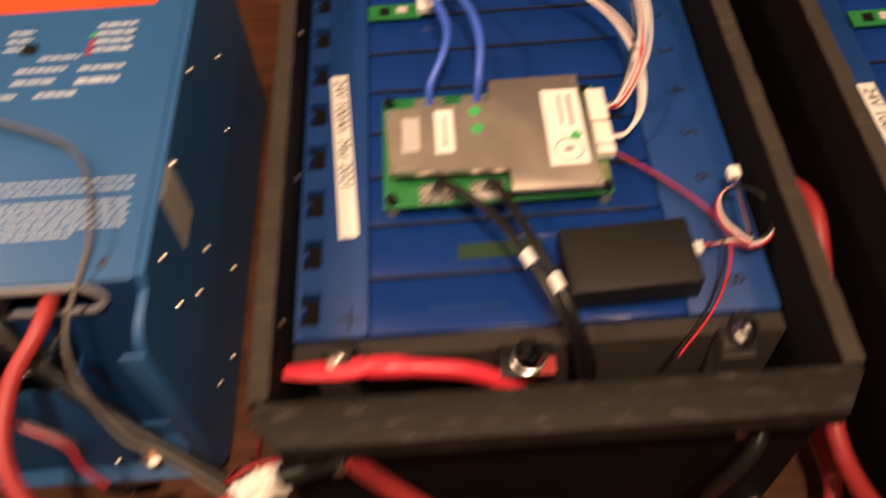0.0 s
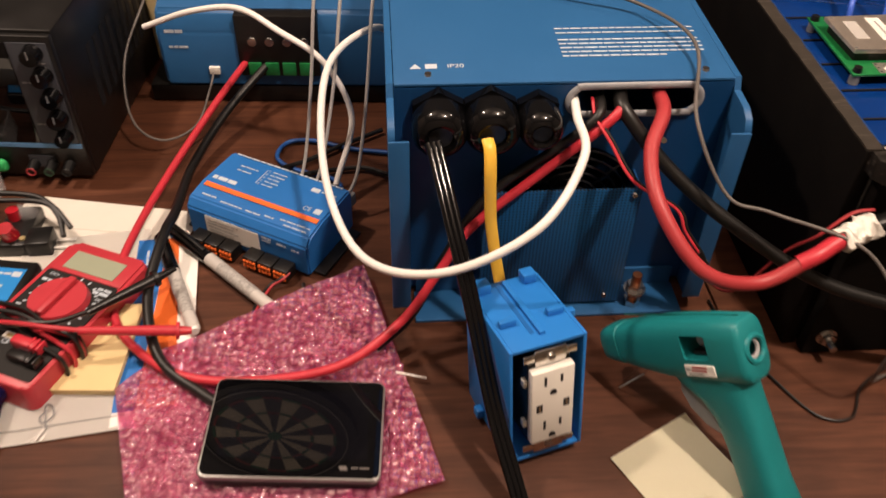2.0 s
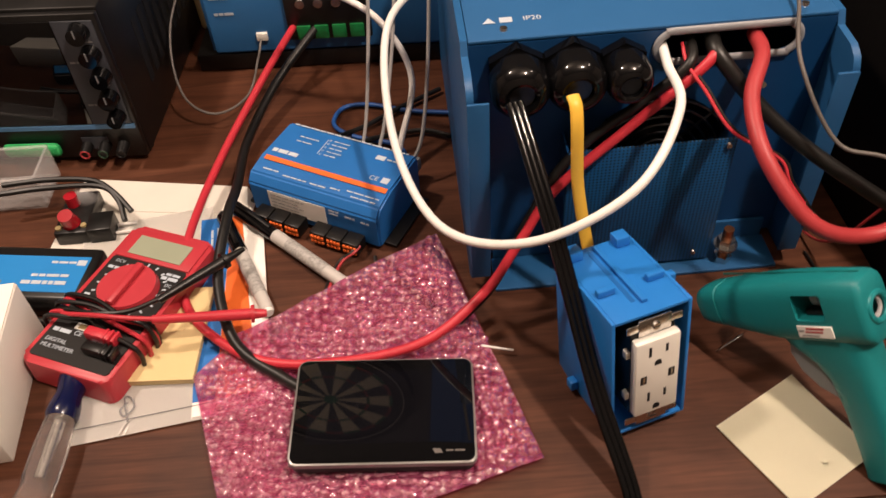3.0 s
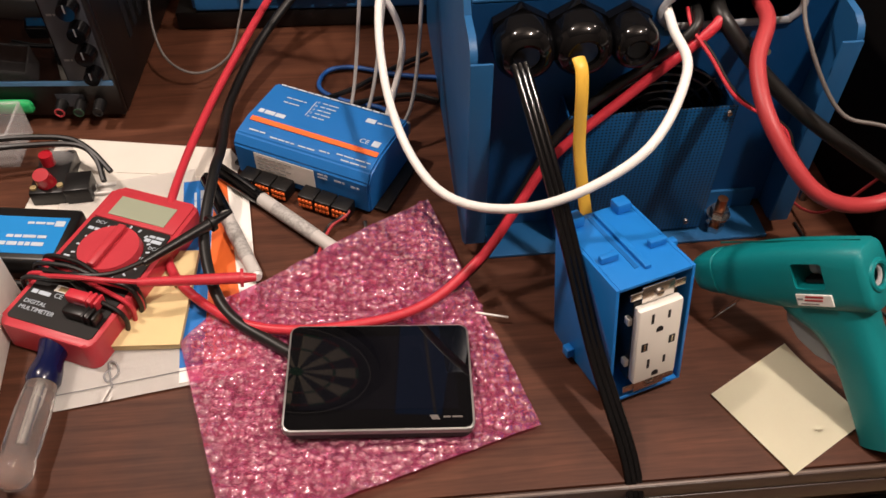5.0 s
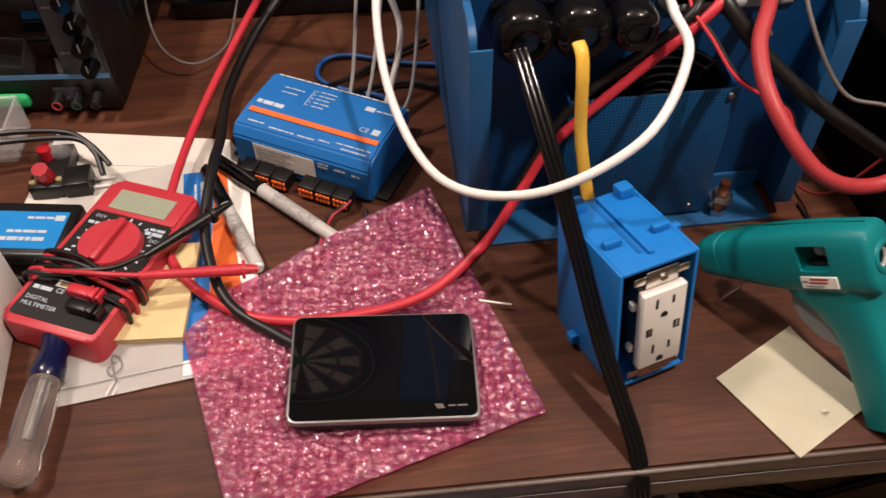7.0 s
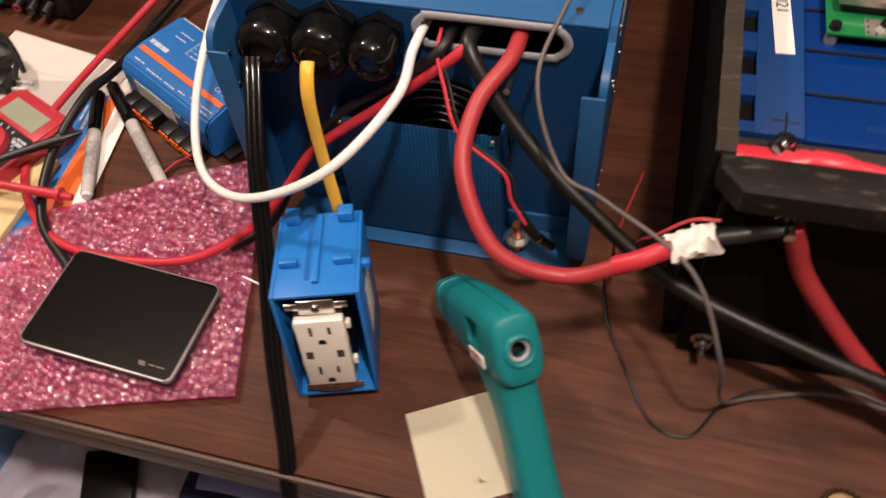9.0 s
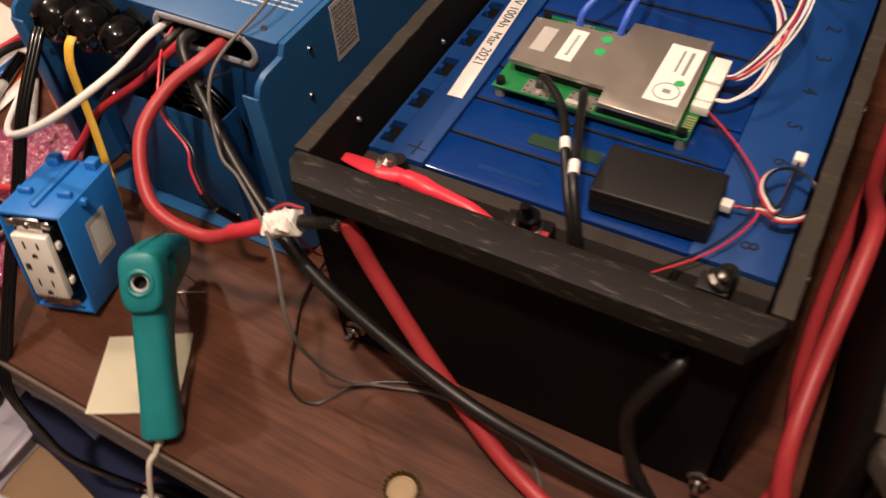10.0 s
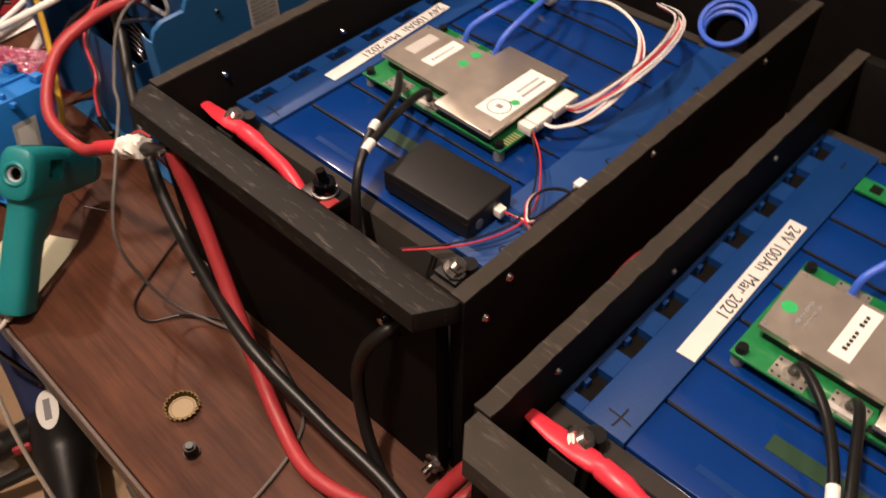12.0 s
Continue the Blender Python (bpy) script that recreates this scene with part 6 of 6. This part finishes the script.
MARKER = mat("pale_grey_plastic", (0.50, 0.48, 0.45), 0.4, var=0.12)
MARKER_PRINT = mat("printed_pale_plastic", (0.36, 0.35, 0.33), 0.45, var=0.7, scale=380)
marker((-0.348, 0.060, 0.7605), (-0.236, -0.036, 0.7585), "black marker pen with a pale grey barrel")
marker((-0.354, 0.045, 0.7618), (-0.296, -0.066, 0.7608), "black marker pen lying on the brochure")


def multimeter():
    m = pose(-0.413, -0.062, DESK + 0.0145, -2, 0, -19)
    o = thing("multimeter", "red digital multimeter with leads wrapped round it", "multimeter", m)
    def shell(w, d, r):
        return [(sx * (w - r) + r * math.cos(a), sy * (d - r) + r * math.sin(a)) for sx, sy, a0 in ((1, 1, 0), (-1, 1, 90), (-1, -1, 180), (1, -1, 270)) for a in (radians(a0 + 18 * k) for k in range(6))]
    part("case", prism(shell(0.0405, 0.079, 0.008), -0.014, 0.0115, bevel=0.003), RED_CASE, o)
    part("face_plate", prism(shell(0.0362, 0.0560, 0.003), 0.0116, 0.0124, m=Matrix.Translation((0, -0.0160, 0))), BLACK_MATT, o, "black printed face plate")
    part("bezel", prism([(-0.0365, 0.0405), (0.0365, 0.0405), (0.0365, 0.0745), (-0.0365, 0.0745)], 0.0116, 0.0130, bevel=0.001), RED_CASE, o)
    part("display", box(-0.0265, 0.0255, 0.045, 0.067, 0.01305, 0.0136), LCD, o, "grey-green blank display")
    d = part("dial", cyl((0, 0.008, 0.0125), (0, 0.008, 0.0185), 0.0255, 0.0238, seg=40), RED_CASE, o, "red round selector dial")
    part("pointer_ridge", box(-0.0035, 0.0035, -0.0150, 0.0305, 0.0186, 0.0235, 0.0014), RED_CASE, d)
    for k in range(20):
        a = 2 * math.pi * k / 20
        part("tick", box(-0.0016, 0.0016, -0.0008, 0.0008, 0.0124, 0.0127, m=Matrix.Translation((0.0295 * math.cos(a), 0.008 + 0.0295 * math.sin(a), 0)) @ pose(0, 0, 0, 0, 0, math.degrees(a))), PRINT, o)
    for mark in ((-0.033, -0.023, 0.027, 0.003), (0.018, 0.033, 0.029, 0.0035), (0.020, 0.033, 0.0335, 0.0025), (0.021, 0.030, 0.010, 0.0025), (-0.033, -0.026, -0.006, 0.0025), (-0.033, -0.015, -0.045, 0.0035), (0.004, 0.02, -0.048, 0.002)):
        bars([mark], 0.0125, PRINT, "scale_print", o)
    words("print", "DIGITAL", 0.0052, PRINT, o, pose(-0.033, -0.0565, 0.0125))
    words("print", "MULTIMETER", 0.0052, PRINT, o, pose(-0.033, -0.0625, 0.0125))
    words("print", "CE", 0.006, PRINT, o, pose(-0.014, -0.046, 0.0125))
    words("print", "DCV", 0.0045, PRINT, o, pose(-0.031, 0.0335, 0.0126))
    words("print", "DCA", 0.0045, PRINT, o, pose(0.0255, 0.0205, 0.0126))
    part("quality_sticker", box(-0.017, 0.006, -0.0405, -0.0345, 0.0125, 0.0128), LABEL, o, "small white and gold sticker")
    part("sticker_print", box(-0.014, -0.004, -0.0398, -0.0352, 0.0128, 0.0130), BRASS, o)
    for x, c, n in ((-0.004, RED_BRIGHT, "red"), (0.003, BLACK, "black")):
        x, y = x + 0.016, (-0.043 if c is RED_BRIGHT else -0.056)
        p = part("test_plug", box(x - 0.013, x + 0.010, y - 0.0045, y + 0.0045, 0.0126, 0.0215, 0.002), c, o, n + " shrouded test plug")
        for k in range(3):
            part("grip_rib", box(x + 0.004 + k * 0.0045, x + 0.0065 + k * 0.0045, y - 0.0052, y + 0.0052, 0.0135, 0.0222, 0.0008), c, p)
    rnd = random.Random(5)
    for k in range(7):
        c = RED_BRIGHT if k in (0, 3, 4, 7) else BLACK_CABLE
        y, t = -0.0185 - 0.0026 * k + rnd.uniform(-0.002, 0.002), rnd.uniform(-0.010, 0.010)
        z = 0.0155 + 0.0026 * (k % 3)
        part("wound_lead", sweep([(-0.044, y + t, -0.006), (-0.0445, y + t, 0.008), (-0.039, y + t, z), (-0.012, y + t * 0.4 + rnd.uniform(-0.003, 0.003), z + 0.003), (0.015, y - t * 0.5, z + 0.002), (0.040, y - t, z), (0.0455, y - t, 0.006), (0.044, y - t, -0.008)], 0.0019, seg=8, n=5), c, o, ("red" if c is RED_BRIGHT else "black") + " test lead")
    return o


RED_CASE = mat("red_meter_plastic", (0.44, 0.036, 0.048), 0.38, var=0.06, bump=0.08)
multimeter()


def probes():
    o = thing("test_probe", "red test probe pointing away from the meter", "test probe", group="test probes")
    a, b = Vector((-0.374, -0.099, 0.793)), Vector((-0.290, -0.084, 0.780))
    part("handle", cyl(a, a.lerp(b, 0.86), 0.0034, 0.0046, seg=16), RED_BRIGHT, o)
    part("guard", cyl(a.lerp(b, 0.86), a.lerp(b, 0.89), 0.0072, seg=18), RED_BRIGHT, o)
    part("neck", cyl(a.lerp(b, 0.89), b, 0.0042, 0.003, seg=14), RED_BRIGHT, o)
    part("lead", sweep([a + Vector((0.004, 0.0007, -0.0005)), a + Vector((-0.02, -0.001, 0.004)), (-0.42, -0.096, 0.796), (-0.45, -0.088, 0.789)], 0.0019, seg=8), RED_BRIGHT, o)
    o = thing("test_probe", "black test probe across the note pad", "test probe", group="test probes")
    a, b = Vector((-0.375, -0.078, 0.791)), Vector((-0.333, -0.035, 0.788))
    part("handle", cyl(a, b, 0.0032, 0.0046, seg=16), BLACK, o)
    part("guard", cyl(b, b.lerp(a, -0.06), 0.0072, seg=18), BLACK, o)
    part("neck", cyl(b.lerp(a, -0.06), b.lerp(a, -0.35), 0.004, 0.002, seg=14), BLACK, o)
    part("lead", sweep([a + Vector((0.003, 0.003, 0)), a + Vector((-0.02, -0.012, 0.002)), (-0.42, -0.092, 0.794), (-0.45, -0.082, 0.788)], 0.0019, seg=8), BLACK_CABLE, o)


probes()


def screwdriver():
    o = thing("screwdriver", "screwdriver with clear fluted handle and navy collar", "screwdriver")
    a, b = Vector((-0.4305, -0.249, 0.7655)), Vector((-0.4335, -0.124, 0.7665))
    d = (b - a).normalized()
    m = Matrix.Translation(a) @ d.to_track_quat("Z", "Y").to_matrix().to_4x4() @ Matrix.Diagonal((0.9, 0.9, 1, 1))
    bm, rows = bmesh.new(), []
    for z, r in ((0.0, 0.006), (0.003, 0.0115), (0.009, 0.0142), (0.016, 0.0145), (0.022, 0.0128), (0.03, 0.0135), (0.055, 0.0138), (0.072, 0.0125), (0.078, 0.0118)):
        rows.append([bm.verts.new(m @ Vector(((r - 0.0009 * (k % 4 == 0) * (0.02 < z < 0.075)) * math.cos(2 * math.pi * k / 32), (r - 0.0009 * (k % 4 == 0) * (0.02 < z < 0.075)) * math.sin(2 * math.pi * k / 32), z))) for k in range(32)])
    for p, q in zip(rows, rows[1:]):
        for k in range(32):
            bm.faces.new((p[k], p[(k + 1) % 32], q[(k + 1) % 32], q[k]))
    bm.faces.new(rows[0][::-1])
    bm.faces.new(rows[-1])
    part("handle", bm, ACRYL, o, "clear acrylic handle")
    bm, rows = bmesh.new(), []
    for z, r in ((0.0783, 0.0118), (0.082, 0.0135), (0.09, 0.0128), (0.10, 0.0105), (0.112, 0.0125), (0.12, 0.0128), (0.122, 0.011)):
        rows.append([bm.verts.new(m @ Vector((r * math.cos(2 * math.pi * k / 24), r * math.sin(2 * math.pi * k / 24), z))) for k in range(24)])
    for p, q in zip(rows, rows[1:]):
        for k in range(24):
            bm.faces.new((p[k], p[(k + 1) % 24], q[(k + 1) % 24], q[k]))
    bm.faces.new(rows[0][::-1])
    bm.faces.new(rows[-1])
    part("collar", bm, NAVY, o, "navy blue collar")
    part("shank", cyl(m @ Vector((0, 0, 0.030)), m @ Vector((0, 0, 0.2)), 0.0032, seg=12), STEEL, o, "steel shank")


screwdriver()


def interface_box():
    o = thing("usb_interface", "black interface box with a blue printed label", "interface box", pose(-0.512, -0.058, DESK, 0, 0, -4))
    part("case", box(-0.04, 0.062, 0.0, 0.060, 0.0, 0.024, 0.004, 3), BLACK, o)
    part("label", box(-0.035, 0.055, 0.008, 0.048, 0.0239, 0.0244), BLUE_LABEL, o, "bright blue label")
    bars([(0.022, 0.044, 0.041, 0.0025), (0.004, 0.045, 0.018, 0.004), (0.010, 0.045, 0.026, 0.003)], 0.0246, PRINT, "label_print", o)
    part("maker_mark", box(0.045, 0.053, 0.038, 0.044, 0.0244, 0.0247), PRINT, o)
    part("data_mark", box(-0.02, -0.0135, 0.0125, 0.019, 0.0244, 0.0247), GREY, o)
    for k, pts in enumerate(([(-0.56, 0.070, 0.785), (-0.52, 0.076, 0.785), (-0.478, 0.074, 0.785), (-0.455, 0.062, 0.781), (-0.436, 0.045, 0.772)], [(-0.56, 0.060, 0.783), (-0.52, 0.068, 0.782), (-0.47, 0.068, 0.783), (-0.45, 0.055, 0.778), (-0.44, 0.035, 0.77)], [(-0.535, -0.062, 0.762), (-0.50, -0.066, 0.757), (-0.465, -0.072, 0.7555), (-0.44, -0.082, 0.754)])):
        cable("thin_wire", "black lead near the interface box", pts, 0.0026, BLACK_CABLE, seg=8)
    f = thing("fuse_holder", "black fuse holder with red caps and clear cover", "fuse holder", pose(-0.490, 0.045, DESK, 0, 0, 4))
    part("base", box(-0.016, 0.014, -0.02, 0.036, 0.0, 0.016, 0.002), BLACK, f)
    part("cap", cyl((-0.002, -0.008, 0.016), (-0.002, -0.012, 0.030), 0.0085, 0.0068, seg=20), RED_CAP, f, "glossy red cap")
    part("cap", cyl((-0.006, 0.018, 0.016), (-0.006, 0.018, 0.027), 0.006, seg=16), RED_CAP, f, "red cap")
    bm = bmesh.new()
    bmesh.ops.create_uvsphere(bm, u_segments=20, v_segments=10, radius=0.012, matrix=Matrix.Translation((0.004, 0.026, 0.018)))
    part("cover", bm, CLEAR, f, "clear round cover")
    part("screw", cyl((-0.012, -0.014, 0.016), (-0.012, -0.014, 0.0178), 0.0028, seg=12), BRASS, f)
    part("screw", cyl((0.010, -0.012, 0.016), (0.010, -0.012, 0.0178), 0.0028, seg=12), BRASS, f)
    s = thing("relay_block", "small black plastic block", "block", pose(-0.466, 0.038, DESK, 0, 0, 8))
    part("body", box(-0.010, 0.012, -0.012, 0.012, 0.0, 0.018, 0.0012), BLACK, s)
    part("lead_pin", box(0.0125, 0.03, -0.006, -0.004, 0.004, 0.006), WHITE, s)
    part("lead_pin", box(0.0125, 0.03, 0.004, 0.006, 0.004, 0.006), WHITE, s)
    t = thing("plastic_tray", "clear plastic storage tray", "tray", pose(-0.545, 0.075, DESK, 0, 0, 4))
    for n, b in (("wall", (-0.09, 0.012, 0.0, 0.0018, 0.0, 0.036)), ("wall", (-0.09, 0.012, 0.0482, 0.05, 0.0, 0.036)), ("wall", (0.0102, 0.012, 0.0018, 0.0482, 0.0, 0.036)), ("wall", (-0.09, -0.0882, 0.0018, 0.0482, 0.0, 0.036)), ("bottom", (-0.0882, 0.0102, 0.0018, 0.0482, 0.0, 0.0018))):
        part(n, box(*b, 0.0006), CLEAR, t)
    part("rim", sweep([(-0.09, 0.001, 0.036), (0.011, 0.001, 0.036), (0.011, 0.049, 0.036), (-0.09, 0.049, 0.036)], 0.0018, smooth_path=False, seg=8), CLEAR, t)
    w = thing("white_carton", "white cardboard carton standing at the desk edge", "carton", pose(-0.465, -0.195, DESK, 0, 0, 9))
    part("body", box(-0.16, 0.0, 0.0, 0.125, 0.0, 0.058, 0.0012), WHITE_CARD, w)
    part("lid_flap", box(-0.159, -0.001, 0.001, 0.124, 0.0582, 0.0594), WHITE_CARD, w)
    part("dark_print", prism([(-0.055, 0.012), (-0.030, 0.004), (-0.014, 0.012), (-0.030, 0.040), (-0.055, 0.046)], 0.0596, 0.0600), NAVY, w)


RED_CAP = mat("glossy_red_cap", (0.36, 0.012, 0.02), 0.2, var=0.08)
BLUE_LABEL = mat("bright_blue_label", (0.02, 0.22, 0.58), 0.35, var=0.05)
WHITE_CARD = mat("white_card", (0.85, 0.82, 0.75), 0.7, var=0.04)
interface_box()


# ---- below the desk edge ----
def under_desk():
    t = thing("low_shelf", "worn brown shelf board below the desk edge", "shelf", pose(0.0, -0.40, 0))
    part("board", box(-0.8, 0.9, -0.28, 0.36, 0.36, 0.38, 0.001), CARD, t)
    for x in (-0.75, 0.0, 0.84):
        part("support", box(x, x + 0.025, -0.25, 0.33, 0.0, 0.3595), WOOD, t)
    h = thing("heat_gun", "black heat gun with an oval white sticker", "heat gun", pose(0.023, -0.225, 0.3805, 0, 0, -16))
    rows, bm = [], bmesh.new()
    for x, r in ((-0.040, 0.016), (-0.036, 0.026), (-0.022, 0.033), (0.0, 0.036), (0.060, 0.036), (0.075, 0.034), (0.080, 0.031), (0.150, 0.029), (0.160, 0.026)):
        rows.append([bm.verts.new((x, r * math.cos(a), 0.0645 + r * math.sin(a))) for a in (2 * math.pi * k / 28 for k in range(28))])
    for p, q in zip(rows, rows[1:]):
        for k in range(28):
            bm.faces.new((p[k], p[(k + 1) % 28], q[(k + 1) % 28], q[k]))
    bm.faces.new(rows[0][::-1])
    bm.faces.new(rows[-1])
    part("barrel", bm, BLACK, h)
    part("nozzle", cyl((0.159, 0, 0.0645), (0.215, 0, 0.0645), 0.0185, 0.0175, seg=24), STEEL, h, "steel nozzle")
    part("handle", sweep([(0.002, -0.018, 0.056), (0.004, -0.060, 0.046), (0.004, -0.100, 0.036), (0.006, -0.128, 0.030)], 0.018, flat=(0.019, 0.016)), BLACK, h)
    part("hand_guard", sweep([(0.006, -0.120, 0.031), (0.022, -0.140, 0.029), (0.048, -0.132, 0.032), (0.056, -0.090, 0.040), (0.058, -0.028, 0.052)], 0.008, flat=(0.009, 0.007)), BLACK, h)
    part("trigger_switch", box(0.020, 0.027, -0.062, -0.040, 0.042, 0.056, 0.003), RED, h, "red trigger switch")
    part("red_trim", ring(0.0340, 0.002, Matrix.Translation((-0.022, 0, 0.0645)) @ pose(0, 0, 0, 0, 90, 0)), RED, h)
    for x in (-0.01, 0.05):
        part("foot", box(x - 0.008, x + 0.008, -0.014, 0.014, 0.0, 0.0330, 0.002), BLACK, h)
    st = [(0.030 * math.cos(a), 0.013 * math.sin(a)) for a in (2 * math.pi * k / 28 for k in range(28))]
    part("sticker", prism(st, 0.0, 0.0008, m=Matrix.Translation((0.02, -0.004, 0.1004))), LABEL, h, "oval white sticker")
    part("sticker_print", box(0.004, 0.036, -0.008, 0.0, 0.1013, 0.1015), GREY_INK, h)
    b = thing("plastic_tub", "cloudy plastic tub full of cables", "tub", pose(-0.12, -0.425, 0.381, 0, 0, 12))
    for q in ((-0.16, 0.16, -0.10, -0.097, 0, 0.13), (-0.16, 0.16, 0.097, 0.10, 0, 0.13), (-0.16, -0.157, -0.097, 0.097, 0, 0.13), (0.157, 0.16, -0.097, 0.097, 0, 0.13)):
        part("wall", box(*q, 0.001), CLEAR, b)
    part("bottom", box(-0.157, 0.157, -0.097, 0.097, 0.0, 0.003), CLEAR, b)
    part("rim", sweep([(-0.16, -0.10, 0.131), (0.16, -0.10, 0.131), (0.16, 0.10, 0.131), (-0.16, 0.10, 0.131), (-0.16, -0.10, 0.131)], 0.005, smooth_path=False, seg=8), CLOUDY, b, "cloudy rolled rim")
    for k, (c, r) in enumerate(((NAVY, 0.010), (BLACK_CABLE, 0.006), (WHITE_CABLE, 0.006), (BLUE_WIRE, 0.005))):
        rnd = random.Random(k + 3)
        pts = [(rnd.uniform(-0.13, 0.13), rnd.uniform(-0.075, 0.075), 0.02 + 0.022 * k + rnd.uniform(0, 0.02)) for _ in range(8)]
        cable("tub_cable", "loose cable coiled in the plastic tub", [pose(-0.12, -0.425, 0.381, 0, 0, 12) @ Vector(p) for p in pts], r, c, seg=8)
    c = thing("light_blue_bin", "light blue plastic bin below the desk", "bin", pose(-0.60, -0.30, 0.381, 0, 0, 6))
    part("body", box(-0.11, 0.13, -0.10, 0.16, 0.0, 0.13, 0.008, 3), BIN_BLUE, c)
    part("lid", box(-0.115, 0.135, -0.105, 0.165, 0.1302, 0.14, 0.004), BIN_BLUE, c)
    d = thing("navy_bag", "folded navy cloth bag below the desk", "bag", pose(-0.09, -0.15, 0.381, 0, 0, -6))
    bm = box(-0.13, 0.13, -0.10, 0.10, 0.0, 0.10, 0.02, 3)
    bmesh.ops.subdivide_edges(bm, edges=bm.edges, cuts=2, use_grid_fill=True)
    for v in bm.verts:
        v.co += Vector((1, 1, 1)) * 0.012 * noise.noise(v.co * 16) * (v.co.z > 0.01)
    part("cloth", bm, CLOTH, d)
    part("strap", sweep([(-0.105, -0.062, 0.104), (-0.07, -0.055, 0.112), (-0.03, -0.050, 0.112), (0.01, -0.048, 0.103)], 0.01, flat=(0.012, 0.004)), LILAC, d, "pale lilac strap")
    e = thing("white_bag", "crumpled pale lilac plastic bag below the desk", "bag", pose(-0.37, -0.215, 0.381, 0, 0, 6))
    bm = bmesh.new()
    bmesh.ops.create_grid(bm, x_segments=46, y_segments=36, size=0.5, matrix=Matrix.Diagonal((0.30, 0.24, 1, 1)))
    for v in bm.verts:
        x, y = v.co.x, v.co.y
        rim = min(1.0, 9 * min(0.15 - abs(x), 0.12 - abs(y)) / 0.12)
        fold = abs(noise.noise(Vector((x * 14 + 3, y * 22, 1)))) * 0.022 + abs(noise.noise(Vector((x * 45, y * 60, 4)))) * 0.007
        v.co.x += 0.016 * noise.noise(Vector((y * 18, x * 6, 8)))
        v.co.y += 0.016 * noise.noise(Vector((x * 18, y * 6, 2)))
        v.co.z = 0.002 + rim * (0.006 + fold)
    film = part("film", bm, BAG, e)
    so = film.modifiers.new("thickness", "SOLIDIFY")
    so.thickness = 0.0012
    part("handle", sweep([(0.133, 0.01, 0.012), (0.143, -0.012, 0.030), (0.148, -0.055, 0.034), (0.142, -0.100, 0.026), (0.128, -0.118, 0.010)], 0.006, flat=(0.009, 0.004)), BAG, e)
    k = thing("black_adapter", "flat black adapter lying on the plastic bag", "adapter", pose(-0.335, -0.218, 0.4035, 5, 4, 24))
    part("body", box(-0.030, 0.030, -0.036, 0.036, 0.0, 0.014, 0.004, 3), BLACK, k)
    part("seam", box(-0.0303, 0.0303, -0.0363, 0.0363, 0.0064, 0.0072, 0.0003), BLACK_GLOSS, k)
    g = thing("cable_heap", "heap of dark cables below the desk", "cables")
    for k in range(5):
        rnd = random.Random(20 + k)
        pts = [(rnd.uniform(0.05, 0.45), rnd.uniform(-0.2, -0.06), 0.388 + 0.01 * k + rnd.uniform(0, 0.012)) for _ in range(7)]
        part("cable", sweep(pts, 0.005, seg=8), (BLACK_CABLE, GREY_CABLE, BLACK_CABLE, WHITE_CABLE, BLACK_CABLE)[k], g)


CLOUDY = mat("cloudy_plastic", (0.62, 0.62, 0.62), 0.35, alpha=0.75)
BIN_BLUE = mat("light_blue_plastic", (0.16, 0.30, 0.55), 0.4)
CLOTH = mat("navy_cloth", (0.012, 0.018, 0.06), 0.9, var=0.3, bump=0.5)
BAG = mat("pale_lilac_film", (0.52, 0.50, 0.58), 0.3, var=0.15, scale=20, bump=0.3, fine=120)
LILAC = mat("pale_lilac_webbing", (0.25, 0.30, 0.62), 0.5, var=0.15, bump=0.3)
under_desk()


# wall things that the glass of the display mirrors
def dartboard():
    o = thing("dartboard", "round dartboard with cream and black wedges on the wall", "dartboard", Matrix.Translation(BOARD_AT) @ pose(0, 0, 0, 90))
    part("surround", cyl((0, 0, 0.001), (0, 0, 0.030), 0.2255, seg=64), BLACK, o)
    for r0, r1 in ((0.020, 0.099), (0.099, 0.107), (0.107, 0.162), (0.162, 0.170)):
        ringed = r1 - r0 < 0.01
        for k in range(20):
            a0, a1 = radians(18 * k - 9), radians(18 * k + 9)
            p = [(r * math.cos(a), r * math.sin(a)) for r, a in ((r0, a0), (r1, a0), (r1, (a0 + a1) / 2), (r1, a1), (r0, a1))]
            part("wedge", prism(p, 0.0302, 0.0312), (DULL_RED if k % 2 else DULL_GREEN) if ringed else (INK if k % 2 else SISAL), o)
    part("bull", cyl((0, 0, 0.0302), (0, 0, 0.0314), 0.0195, seg=24), DULL_GREEN, o)
    part("number_ring", ring(0.200, 0.0022, Matrix.Translation((0, 0, 0.034)), seg=64), GREY_CABLE, o)
    w = thing("blue_poster", "plain blue poster with two pale lines on the wall", "poster", Matrix.Translation(POSTER_AT) @ pose(0, 0, 0, 90))
    part("sheet", box(-0.07, 0.07, -0.22, 0.22, 0.001, 0.003), DULL_BLUE, w)
    part("pale_line", box(-0.004, 0.004, -0.21, 0.21, 0.0032, 0.004, m=pose(0.02, 0, 0, 0, 0, -8)), GREY_CABLE, w)


SISAL = mat("cream_sisal", (0.20, 0.17, 0.13), 0.9, var=0.08)
DULL_RED = mat("dull_red_sisal", (0.10, 0.02, 0.02), 0.9)
DULL_GREEN = mat("dull_green_sisal", (0.012, 0.05, 0.025), 0.9)
DULL_BLUE = mat("dull_blue_print", (0.008, 0.04, 0.13), 0.6)
BOARD_AT = (-0.43, 0.858, 2.19)
POSTER_AT = (-0.085, 0.858, 2.21)
dartboard()
